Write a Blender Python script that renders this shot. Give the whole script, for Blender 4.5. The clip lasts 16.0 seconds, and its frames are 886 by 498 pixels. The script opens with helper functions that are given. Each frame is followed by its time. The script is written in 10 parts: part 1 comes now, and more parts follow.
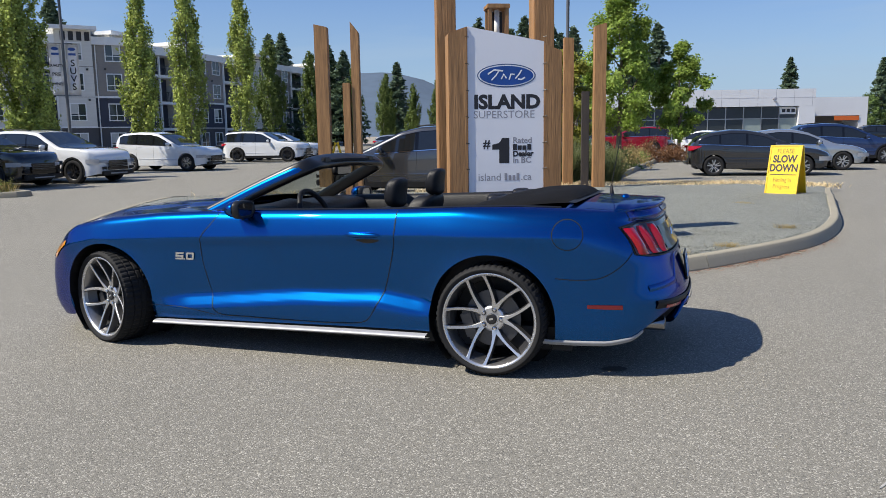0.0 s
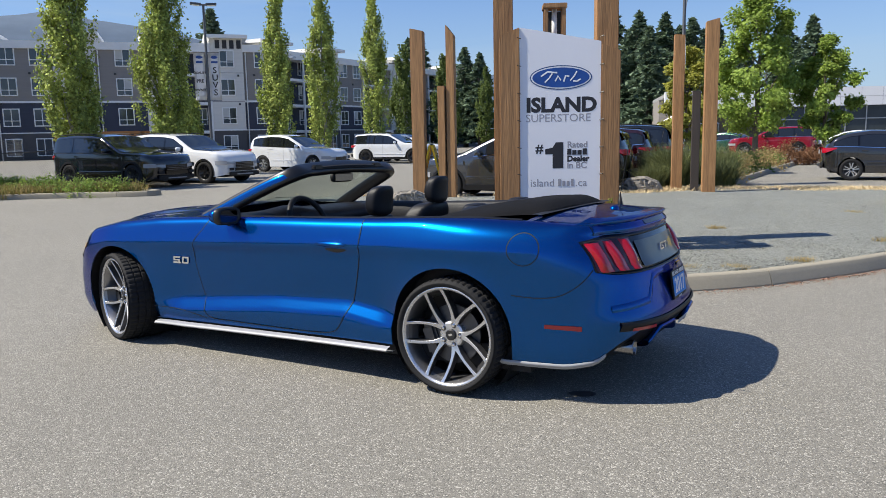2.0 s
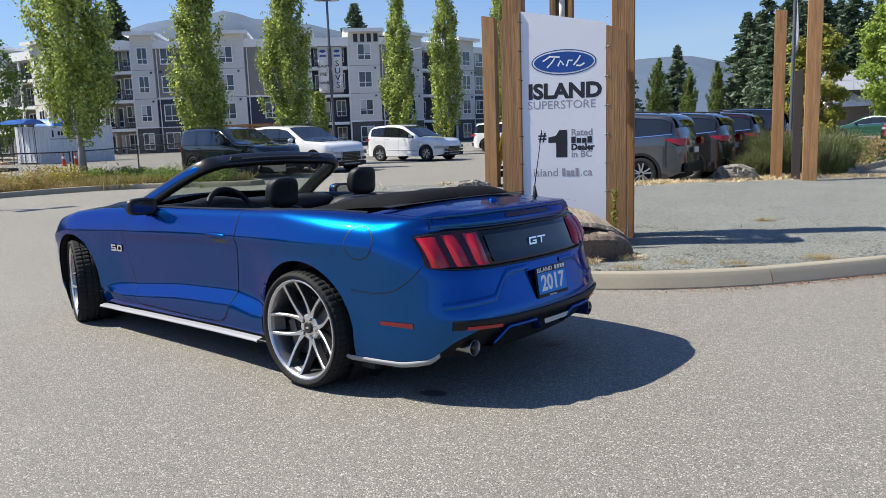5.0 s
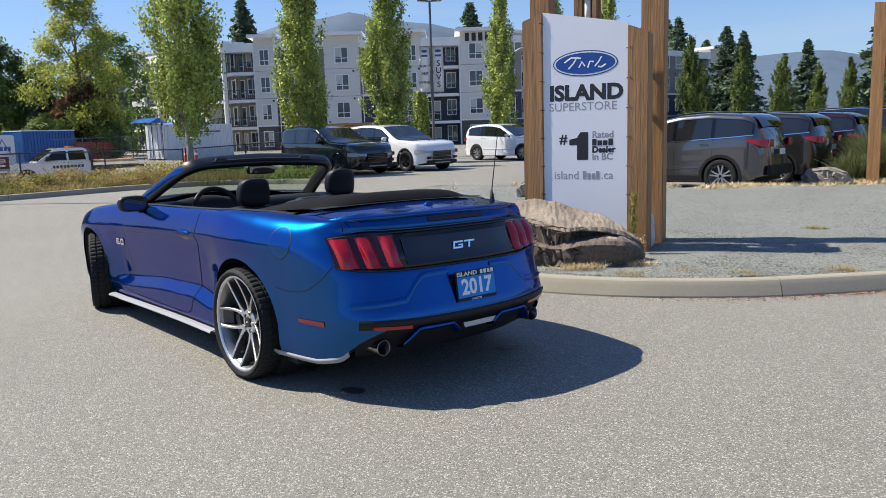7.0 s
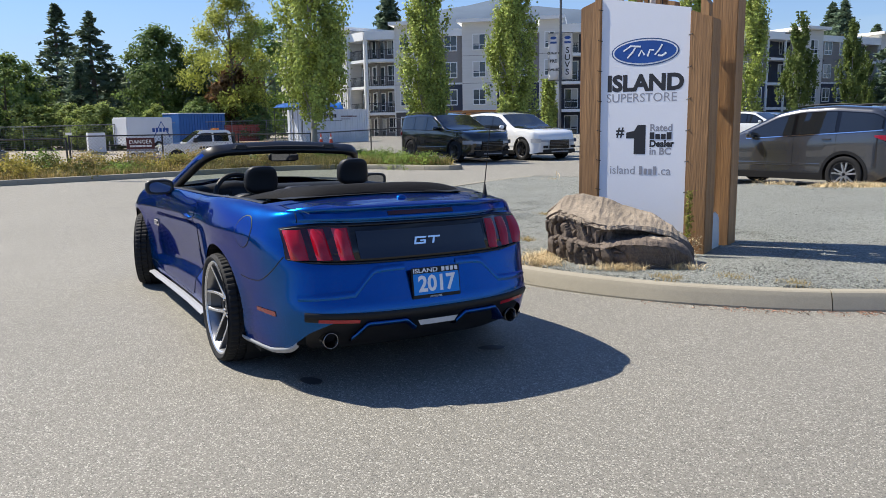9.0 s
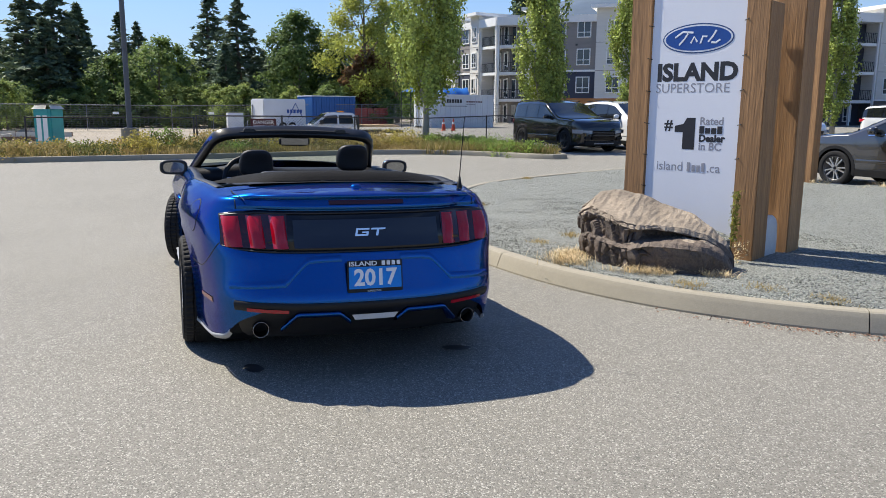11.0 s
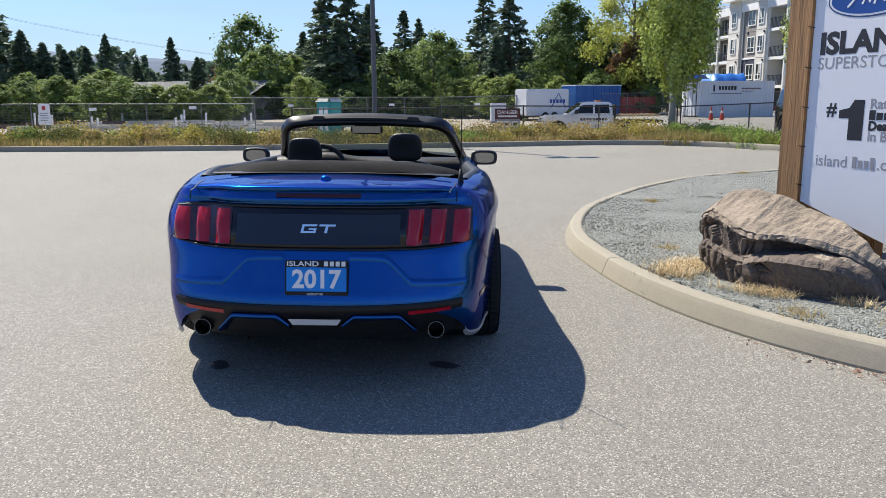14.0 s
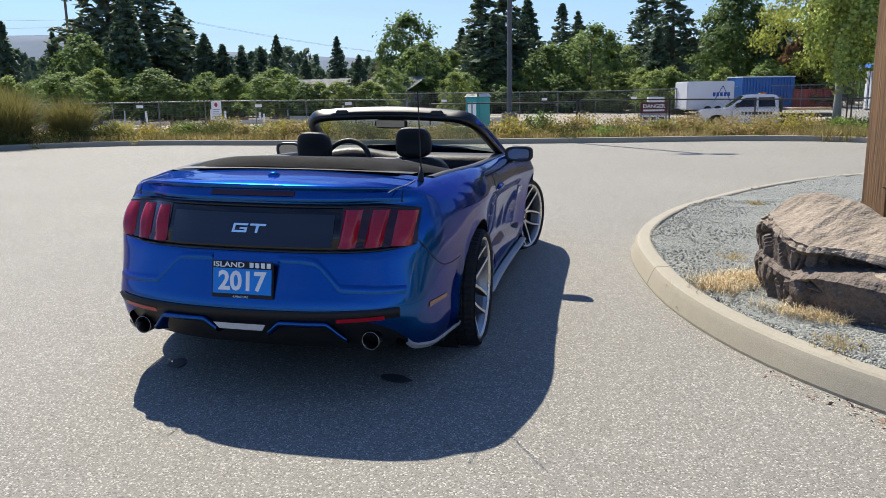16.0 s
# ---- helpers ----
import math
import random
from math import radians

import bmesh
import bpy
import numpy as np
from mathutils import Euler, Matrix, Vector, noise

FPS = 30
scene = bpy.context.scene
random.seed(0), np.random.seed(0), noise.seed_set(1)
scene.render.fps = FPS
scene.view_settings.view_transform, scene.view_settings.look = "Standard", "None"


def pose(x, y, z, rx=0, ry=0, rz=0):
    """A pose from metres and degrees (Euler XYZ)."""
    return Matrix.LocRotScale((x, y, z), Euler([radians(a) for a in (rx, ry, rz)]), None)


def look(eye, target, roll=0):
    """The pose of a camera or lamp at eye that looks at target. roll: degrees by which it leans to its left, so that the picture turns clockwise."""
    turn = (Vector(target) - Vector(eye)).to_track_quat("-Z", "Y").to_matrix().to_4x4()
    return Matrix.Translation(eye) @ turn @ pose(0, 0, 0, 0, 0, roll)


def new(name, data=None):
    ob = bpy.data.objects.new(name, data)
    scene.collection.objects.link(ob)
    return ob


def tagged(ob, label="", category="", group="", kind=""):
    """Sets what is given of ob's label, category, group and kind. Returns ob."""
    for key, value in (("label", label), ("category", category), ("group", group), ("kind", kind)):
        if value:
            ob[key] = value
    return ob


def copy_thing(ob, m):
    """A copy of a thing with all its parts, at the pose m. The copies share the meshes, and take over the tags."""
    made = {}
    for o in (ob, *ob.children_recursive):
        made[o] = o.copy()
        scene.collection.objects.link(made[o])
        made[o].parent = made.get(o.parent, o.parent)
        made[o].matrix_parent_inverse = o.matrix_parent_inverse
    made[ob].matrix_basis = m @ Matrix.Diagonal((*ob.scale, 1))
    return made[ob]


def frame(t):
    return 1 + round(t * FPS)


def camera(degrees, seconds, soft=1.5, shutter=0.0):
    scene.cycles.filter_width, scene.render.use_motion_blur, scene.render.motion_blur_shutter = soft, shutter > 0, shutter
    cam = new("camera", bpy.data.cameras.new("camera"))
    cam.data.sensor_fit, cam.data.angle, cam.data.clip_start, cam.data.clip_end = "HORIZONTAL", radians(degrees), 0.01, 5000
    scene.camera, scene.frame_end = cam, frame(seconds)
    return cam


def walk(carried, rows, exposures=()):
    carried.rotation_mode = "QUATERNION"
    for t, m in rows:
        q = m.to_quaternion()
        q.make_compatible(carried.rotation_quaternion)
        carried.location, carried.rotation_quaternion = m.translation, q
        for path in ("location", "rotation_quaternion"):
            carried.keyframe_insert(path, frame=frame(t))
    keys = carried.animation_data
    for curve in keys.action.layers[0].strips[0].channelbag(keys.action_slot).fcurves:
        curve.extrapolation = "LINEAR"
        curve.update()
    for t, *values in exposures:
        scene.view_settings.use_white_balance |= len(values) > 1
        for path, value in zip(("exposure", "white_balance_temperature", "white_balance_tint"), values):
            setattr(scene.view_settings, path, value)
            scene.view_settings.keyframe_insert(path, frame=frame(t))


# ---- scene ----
cam = camera(60.0, 16.0, soft=0.7)
PATH = [
    (0, (0.31, 0.247, 1.407), (-0.387, 2.098, 1.112), -0.9),
    (0.5, (0.489, 0.391, 1.416), (-0.288, 2.212, 1.128), -0.7),
    (1, (0.749, 0.523, 1.428), (-0.114, 2.305, 1.144), -0.7),
    (1.5, (0.957, 0.647, 1.424), (0.013, 2.387, 1.142), -0.9),
    (2, (1.145, 0.819, 1.431), (0.123, 2.514, 1.144), -1.1),
    (2.5, (1.387, 0.923, 1.423), (0.294, 2.574, 1.138), -1.4),
    (3, (1.641, 1.041, 1.425), (0.486, 2.649, 1.139), -1.6),
    (3.5, (1.838, 1.217, 1.416), (0.632, 2.787, 1.127), -1.8),
    (3.7, (1.923, 1.279, 1.414), (0.699, 2.834, 1.123), -1.7),
    (5.8, (2.694, 2.086, 1.396), (1.304, 3.492, 1.093), -2.0),
    (6, (2.807, 2.124, 1.411), (1.397, 3.511, 1.111), -1.9),
    (6.5, (2.969, 2.3, 1.402), (1.501, 3.625, 1.102), -1.9),
    (7, (3.113, 2.506, 1.404), (1.582, 3.757, 1.103), -1.8),
    (7.5, (3.254, 2.708, 1.413), (1.663, 3.879, 1.104), -1.7),
    (8, (3.393, 2.909, 1.411), (1.747, 4.001, 1.096), -1.5),
    (8.5, (3.472, 3.134, 1.407), (1.781, 4.153, 1.088), -1.3),
    (9, (3.554, 3.342, 1.411), (1.826, 4.294, 1.086), -0.9),
    (9.2, (3.604, 3.423, 1.431), (1.861, 4.349, 1.104), -0.9),
    (11.3, (3.774, 4.462, 1.41), (1.895, 5.043, 1.046), 0.5),
    (11.5, (3.757, 4.565, 1.398), (1.866, 5.104, 1.03), 0.5),
    (12, (3.699, 4.834, 1.395), (1.782, 5.26, 1.019), 0.1),
    (12.5, (3.67, 5.097, 1.382), (1.731, 5.407, 1.005), 0.1),
    (13, (3.631, 5.373, 1.4), (1.677, 5.56, 1.017), -0.3),
    (13.5, (3.528, 5.647, 1.379), (1.565, 5.711, 1.001), -0.6),
    (14, (3.457, 5.893, 1.38), (1.495, 5.838, 0.998), -0.4),
    (14.5, (3.392, 6.158, 1.379), (1.436, 5.988, 0.997), -0.4),
    (15, (3.274, 6.373, 1.364), (1.331, 6.098, 0.977), -0.3),
    (15.5, (3.131, 6.588, 1.356), (1.205, 6.216, 0.966), -0.5),
    (16, (3.001, 6.834, 1.351), (1.095, 6.368, 0.961), -0.9),
]
walk(cam, [(t, look(eye, target, roll)) for t, eye, target, roll in PATH], exposures=[(0, -0.12), (3, 0.10), (7, 0.14), (9, 0.17), (12.5, 0.20), (16, 0.24)])

# ---- world, sun ----
SUN_EL, SUN_TO = 50.0, Vector((0.788, 0.616, 0)).normalized()   # SUN_TO: the way that shadows fall
world = bpy.data.worlds.new("world")
scene.world = world
world.use_nodes = True
wn = world.node_tree.nodes
sky = wn.new("ShaderNodeTexSky")
sky.sky_type, sky.sun_disc = "NISHITA", False
sky.sun_elevation = radians(SUN_EL)
sky.sun_rotation = math.atan2(-SUN_TO.x, -SUN_TO.y)
sky.altitude, sky.air_density, sky.dust_density, sky.ozone_density = 50, 1.2, 0.3, 2.5
wn["Background"].inputs["Strength"].default_value = 0.096
wl = world.node_tree.links
tint = wn.new("ShaderNodeVectorMath")
tint.operation = "MULTIPLY"
tint.inputs[1].default_value = (0.74, 0.94, 1.38)
wl.new(sky.outputs[0], tint.inputs[0])
# pale haze over the horizon, and thin drawn-out cirrus
wdir = wn.new("ShaderNodeTexCoord")
wsep = wn.new("ShaderNodeSeparateXYZ")
wl.new(wdir.outputs["Generated"], wsep.inputs[0])
low = wn.new("ShaderNodeMapRange")
low.interpolation_type = "SMOOTHSTEP"
for k, v in zip(("From Min", "From Max", "To Min", "To Max"), (-0.02, 0.26, 0.62, 0.0)):
    low.inputs[k].default_value = v
wl.new(wsep.outputs["Z"], low.inputs["Value"])
wmap = wn.new("ShaderNodeMapping")
wmap.inputs["Scale"].default_value = (1.6, 1.6, 13.0)
wmap.inputs["Rotation"].default_value = (0.10, 0.06, 0.0)
wl.new(wdir.outputs["Generated"], wmap.inputs[0])
wisp = wn.new("ShaderNodeTexNoise")
wisp.inputs["Scale"].default_value, wisp.inputs["Detail"].default_value, wisp.inputs["Distortion"].default_value = 1.7, 6, 0.5
wl.new(wmap.outputs[0], wisp.inputs["Vector"])
thin = wn.new("ShaderNodeMapRange")
for k, v in zip(("From Min", "From Max", "To Min", "To Max"), (0.48, 0.78, 0.0, 0.45)):
    thin.inputs[k].default_value = v
wl.new(wisp.outputs["Fac"], thin.inputs["Value"])
wsum = wn.new("ShaderNodeMath")
wsum.operation, wsum.use_clamp = "ADD", True
wl.new(low.outputs[0], wsum.inputs[0])
wl.new(thin.outputs[0], wsum.inputs[1])
haze = wn.new("ShaderNodeMix")
haze.data_type = "RGBA"
haze.inputs["B"].default_value = (4.4, 6.0, 8.0, 1)
wl.new(wsum.outputs[0], haze.inputs["Factor"])
wl.new(tint.outputs[0], haze.inputs["A"])
wl.new(haze.outputs["Result"], wn["Background"].inputs["Color"])
sun = new("sun", bpy.data.lights.new("sun", "SUN"))
sun.data.energy, sun.data.angle, sun.data.color = 7.0, radians(0.55), (1.0, 0.935, 0.81)
sun.matrix_world = look(Vector((0, 0, 30)) - SUN_TO * 30 / math.tan(radians(SUN_EL)), (0, 0, 0))

# ---- materials ----
MATS = {}


def mat(name, col, rough=0.6, metal=0.0, var=0.10, vscale=2.0, grain=0.08, gscale=60.0, bump=0.0, bscale=60.0, coat=0.0,
        rvar=0.06, isl=0.0, obj=0.0, spec=0.5, emit=0.0, stretch=(1, 1, 1)):
    """Principled material with colour varied at two scales, rough variation and fine relief."""
    if name in MATS:
        return MATS[name]
    m = MATS[name] = bpy.data.materials.new(name)
    m.use_nodes = True
    nt = m.node_tree
    N, L = nt.nodes, nt.links
    b = N["Principled BSDF"]
    tc = N.new("ShaderNodeTexCoord")
    mp = N.new("ShaderNodeMapping")
    mp.inputs["Scale"].default_value = stretch
    L.new(tc.outputs["Object"], mp.inputs["Vector"])

    def noise_of(scale, detail):
        n = N.new("ShaderNodeTexNoise")
        n.inputs["Scale"].default_value, n.inputs["Detail"].default_value = scale, detail
        L.new(mp.outputs["Vector"], n.inputs["Vector"])
        return n.outputs["Fac"]

    def math_of(op, a, c):
        n = N.new("ShaderNodeMath")
        n.operation = op
        for i, v in enumerate((a, c)):
            if isinstance(v, (int, float)):
                n.inputs[i].default_value = v
            else:
                L.new(v, n.inputs[i])
        return n.outputs[0]

    v = math_of("MULTIPLY_ADD", noise_of(vscale, 4), 2 * var * 1.6)
    v.node.inputs[2].default_value = 1 - var * 1.6
    g = math_of("MULTIPLY_ADD", noise_of(gscale, 3), 2 * grain * 1.6)
    g.node.inputs[2].default_value = 1 - grain * 1.6
    f = math_of("MULTIPLY", v, g)
    if isl:
        ge = N.new("ShaderNodeNewGeometry")
        r = math_of("MULTIPLY_ADD", ge.outputs["Random Per Island"], 2 * isl)
        r.node.inputs[2].default_value = 1 - isl
        f = math_of("MULTIPLY", f, r)
    if obj:
        oi = N.new("ShaderNodeObjectInfo")
        r = math_of("MULTIPLY_ADD", oi.outputs["Random"], 2 * obj)
        r.node.inputs[2].default_value = 1 - obj
        f = math_of("MULTIPLY", f, r)
    vm = N.new("ShaderNodeVectorMath")
    vm.operation = "SCALE"
    vm.inputs[0].default_value = col
    L.new(f, vm.inputs["Scale"])
    L.new(vm.outputs[0], b.inputs["Base Color"])
    if rvar:
        r = math_of("MULTIPLY_ADD", noise_of(vscale * 3, 3), 2 * rvar)
        r.node.inputs[2].default_value = max(0.01, rough - rvar)
        L.new(r, b.inputs["Roughness"])
    else:
        b.inputs["Roughness"].default_value = rough
    b.inputs["Metallic"].default_value = metal
    b.inputs["Specular IOR Level"].default_value = spec
    if coat:
        b.inputs["Coat Weight"].default_value, b.inputs["Coat Roughness"].default_value = coat, 0.02
    if emit:
        b.inputs["Emission Color"].default_value, b.inputs["Emission Strength"].default_value = (*col, 1), emit
    if bump:
        bp = N.new("ShaderNodeBump")
        bp.inputs["Strength"].default_value, bp.inputs["Distance"].default_value = 1.0, bump
        L.new(noise_of(bscale, 5), bp.inputs["Height"])
        L.new(bp.outputs[0], b.inputs["Normal"])
    return m


def speckle(m, scale, dark, light, amount=0.5, bump=0.003, big=0.25, bigscale=0.35, mid=None):
    """Loose stone grains of several tones over the base colour of m, with wide worn patches."""
    nt = m.node_tree
    N, L = nt.nodes, nt.links
    b = N["Principled BSDF"]
    old = b.inputs["Base Color"].links[0].from_socket
    tc = N.new("ShaderNodeTexCoord")
    vo = N.new("ShaderNodeTexVoronoi")
    vo.inputs["Scale"].default_value = scale
    L.new(tc.outputs["Object"], vo.inputs["Vector"])
    sep = N.new("ShaderNodeSeparateColor")
    L.new(vo.outputs["Color"], sep.inputs[0])
    ramp = N.new("ShaderNodeValToRGB")
    ramp.color_ramp.elements[0].color, ramp.color_ramp.elements[1].color = (*dark, 1), (*light, 1)
    ramp.color_ramp.elements[0].position, ramp.color_ramp.elements[1].position = 0.1, 0.95
    if mid:
        for at in (0.22, 0.80):
            ramp.color_ramp.elements.new(at).color = (*mid, 1)
    L.new(sep.outputs[0], ramp.inputs[0])
    mx = N.new("ShaderNodeMix")
    mx.data_type = "RGBA"
    mx.inputs["Factor"].default_value = amount
    L.new(old, mx.inputs["A"])
    L.new(ramp.outputs[0], mx.inputs["B"])
    no = N.new("ShaderNodeTexNoise")
    no.inputs["Scale"].default_value, no.inputs["Detail"].default_value = bigscale, 6
    L.new(tc.outputs["Object"], no.inputs["Vector"])
    ma = N.new("ShaderNodeMath")
    ma.operation = "MULTIPLY_ADD"
    ma.inputs[1].default_value, ma.inputs[2].default_value = 2 * big, 1 - big
    L.new(no.outputs["Fac"], ma.inputs[0])
    vm = N.new("ShaderNodeVectorMath")
    vm.operation = "SCALE"
    L.new(mx.outputs["Result"], vm.inputs[0])
    L.new(ma.outputs[0], vm.inputs["Scale"])
    L.new(vm.outputs[0], b.inputs["Base Color"])
    bp = N.new("ShaderNodeBump")
    bp.inputs["Strength"].default_value, bp.inputs["Distance"].default_value = 1.0, bump
    inv = N.new("ShaderNodeMath")
    inv.operation = "SUBTRACT"
    inv.inputs[0].default_value = 1.0
    L.new(vo.outputs["Distance"], inv.inputs[1])
    L.new(inv.outputs[0], bp.inputs["Height"])
    L.new(bp.outputs[0], b.inputs["Normal"])
    return m


ASPHALT = speckle(mat("asphalt", (0.200, 0.189, 0.161), 0.85, var=0.06, vscale=0.5, grain=0.12, gscale=9), 165,
                  (0.083, 0.078, 0.068), (0.505, 0.479, 0.418), 0.70, 0.0022, 0.13, 0.45, mid=(0.197, 0.186, 0.158))
GRAVEL = speckle(mat("gravel", (0.235, 0.244, 0.219), 0.9, var=0.10, vscale=1.2, grain=0.12, gscale=14), 84,
                 (0.122, 0.128, 0.113), (0.357, 0.365, 0.326), 0.80, 0.016, 0.20, 0.8)
CONCRETE = speckle(mat("curb_concrete", (0.300, 0.271, 0.207), 0.85, var=0.09, vscale=1.5, grain=0.06, gscale=30, bump=0.001, bscale=120), 160,
                   (0.209, 0.183, 0.139), (0.365, 0.331, 0.261), 0.20, 0.0005, 0.14, 0.9)
DIRT = speckle(mat("dirt", (0.30, 0.26, 0.205), 0.95, var=0.2, vscale=0.3, grain=0.2, gscale=4), 12, (0.17, 0.14, 0.11), (0.42, 0.38, 0.32), 0.4, 0.02, 0.25, 0.12)
STRAW = mat("dry_grass", (0.66, 0.52, 0.30), 0.8, var=0.2, isl=0.35)
WHITE = mat("white_sheet", (0.78, 0.79, 0.83), 0.45, var=0.02, grain=0.01)
BLACKTXT = mat("black_print", (0.02, 0.02, 0.025), 0.5, var=0.05)
GREYTXT = mat("grey_print", (0.30, 0.30, 0.33), 0.5, var=0.05)
# tan crust colour holds the sun on top, dark body colour the sides' shade
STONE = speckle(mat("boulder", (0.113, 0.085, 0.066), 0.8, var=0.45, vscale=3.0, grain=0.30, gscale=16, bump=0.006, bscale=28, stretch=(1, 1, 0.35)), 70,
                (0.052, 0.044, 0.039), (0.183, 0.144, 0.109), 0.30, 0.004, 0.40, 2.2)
LIT_CRUST = speckle(mat("sunlit_weathered_crust", (0.287, 0.231, 0.170), 0.92, var=0.35, vscale=2.5, grain=0.25, gscale=14, bump=0.006, bscale=30), 70,
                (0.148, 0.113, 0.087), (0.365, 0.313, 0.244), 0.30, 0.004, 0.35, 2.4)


def timber():
    m = mat("timber", (0.31, 0.165, 0.068), 0.7, var=0.30, vscale=1.4, grain=0.32, gscale=7, bump=0.004, bscale=9, stretch=(9, 9, 0.55), obj=0.12)
    return m


TIMBER = timber()
PLASTIC_BLK = mat("black_plastic", (0.012, 0.012, 0.013), 0.45, var=0.1)
STEEL = mat("galvanised_steel", (0.42, 0.43, 0.44), 0.4, 0.8, var=0.08)
DARKSTEEL = mat("dark_painted_steel", (0.03, 0.032, 0.035), 0.45, 0.0, var=0.1)


# ---- building tools ----
def part(name, bm, material, parent=None, label="", smooth=False, kind="", category="", group=""):
    """Links bm as one mesh object; a child of parent, or a thing of its own."""
    me = bpy.data.meshes.new(name)
    bm.to_mesh(me)
    bm.free()
    if smooth:
        me.shade_smooth()
    for mm in (material if isinstance(material, (list, tuple)) else [material]):
        me.materials.append(mm)
    ob = new(name, me)
    if parent is not None:
        ob.parent = parent
    tagged(ob, label, category, group, kind)
    return ob


def thing(name, m, label, category, group="", kind=""):
    e = new(name)
    e.empty_display_size = 0.2
    e.matrix_basis = m
    return tagged(e, label, category, group, kind)


def box(bm, x0, x1, y0, y1, z0, z1, bevel=0.0, m=None):
    vs = [bm.verts.new((x, y, z)) for x in (x0, x1) for y in (y0, y1) for z in (z0, z1)]
    fs = [bm.faces.new([vs[i] for i in q]) for q in ((0, 1, 3, 2), (4, 6, 7, 5), (0, 4, 5, 1), (2, 3, 7, 6), (0, 2, 6, 4), (1, 5, 7, 3))]
    if m is not None:
        for v in vs:
            v.co = m @ v.co
    if bevel:
        bmesh.ops.bevel(bm, geom=list({e for f in fs for e in f.edges}), offset=bevel, segments=2, affect="EDGES")
    return bm


def boxbm(*a, **k):
    return box(bmesh.new(), *a, **k)


def tube(bm, pts, r, n=10, cap=True):
    """A round bar along pts; r a number or one for each point."""
    pts = [Vector(p) for p in pts]
    rs = r if isinstance(r, (list, tuple)) else [r] * len(pts)
    rings = []
    for i, p in enumerate(pts):
        d = (pts[min(i + 1, len(pts) - 1)] - pts[max(i - 1, 0)]).normalized()
        a = d.orthogonal().normalized() if i == 0 else (a - d * a.dot(d)).normalized()
        b = d.cross(a)
        rings.append([bm.verts.new(p + rs[i] * (math.cos(2 * math.pi * k / n) * a + math.sin(2 * math.pi * k / n) * b)) for k in range(n)])
    for r0, r1 in zip(rings, rings[1:]):
        for k in range(n):
            bm.faces.new((r0[k], r0[(k + 1) % n], r1[(k + 1) % n], r1[k]))
    if cap:
        bm.faces.new(rings[0][::-1])
        bm.faces.new(rings[-1])
    return bm


def grid_mesh(rows, bm=None, close=False, flip=False, mi=0):
    """Quads between rows of points."""
    bm = bm or bmesh.new()
    V = [[bm.verts.new(p) for p in r] for r in rows]
    for a, b in zip(V, V[1:]):
        n = len(a)
        for i in range(n if close else n - 1):
            q = (a[i], a[(i + 1) % n], b[(i + 1) % n], b[i])
            try:
                f = bm.faces.new(q[::-1] if flip else q)
                f.material_index = mi
            except ValueError:
                pass
    return bm


def lettering(name, s, size, material, parent, m, label="", bold=0.0, depth=0.0004, align="LEFT", squeeze=1.0):
    cu = bpy.data.curves.new("t", "FONT")
    cu.body, cu.size, cu.offset, cu.extrude, cu.align_x = s, size, bold, depth, align
    cu.resolution_u = 3
    tmp = new("t", cu)
    me = bpy.data.meshes.new_from_object(tmp.evaluated_get(bpy.context.evaluated_depsgraph_get()))
    bpy.data.objects.remove(tmp)
    me.name = name
    me.materials.clear()
    me.materials.append(material)
    ob = new(name, me)
    ob.parent = parent
    ob.matrix_basis = m @ Matrix.Diagonal((squeeze, 1, 1, 1))
    return tagged(ob, label)


def ss(a, b, x):
    t = min(1.0, max(0.0, (x - a) / (b - a)))
    return t * t * (3 - 2 * t)


def smooth_line(pts, step=0.3, closed=False):
    """A smooth line through pts, as points about step apart."""
    P = [Vector(p) for p in pts]
    n = len(P)
    out = []
    for i in range(n if closed else n - 1):
        g = (lambda k: P[k % n]) if closed else (lambda k: P[min(max(k, 0), n - 1)])
        a, b, c, d = g(i - 1), g(i), g(i + 1), g(i + 2)
        k = max(2, int((c - b).length / step))
        for j in range(k):
            t = j / k
            out.append(0.5 * (2 * b + (c - a) * t + (2 * a - 5 * b + 4 * c - d) * t * t + (3 * b - a - 3 * c + d) * t ** 3))
    if not closed:
        out.append(P[-1])
    return out


# ---- ground ----
KERB_W = [(-11, -16), (-14, -12.6), (-16.8, -10.2), (-18.2, -7.5), (-18.6, -3.5), (-19.1, 2), (-19.8, 6.5), (-20.5, 9.8), (-20.2, 12.0), (-19, 13.4), (-17.2, 14.5), (-16.8, 15.1),
          (-17.3, 15.5), (-20, 15.6), (-27, 15.6), (-40, 15.6)]
KW = [Vector((p.x, p.y)) for p in smooth_line([(*p, 0) for p in KERB_W], 0.4)]


def west(y):
    """The far kerb's x at y."""
    pts = KERB_W[:9]
    for (x0, y0), (x1, y1) in zip(pts, pts[1:]):
        if y0 <= y <= y1:
            return x0 + (x1 - x0) * (y - y0) / (y1 - y0)
    return pts[0][0] if y < pts[0][1] else pts[-1][0]


def gz(x, y):
    """Height of the ground."""
    u = ss(-4, -12, x)
    z = 0.030 * (1 - u) - 0.03 * u + 0.014 * math.exp(-((y - 5.3) / 1.2) ** 2) * ss(-4, -0.5, x) - 0.034 * ss(6.2, 7.4, y) * ss(-12, -6, x)
    z = z * ss(14, 8, abs(y - 5)) + 0.05 * ss(8.0, 16.0, y) * ss(-17, -8, x) - 0.10 * ss(16.0, 18.5, y) * ss(-13, -8, x)
    if x < -10:
        d = west(min(y, 12)) - x
        z -= (0.70 * ss(4, 18, d) - 0.45 * ss(26, 45, d)) * ss(16.0, 14.5, y)
    return z


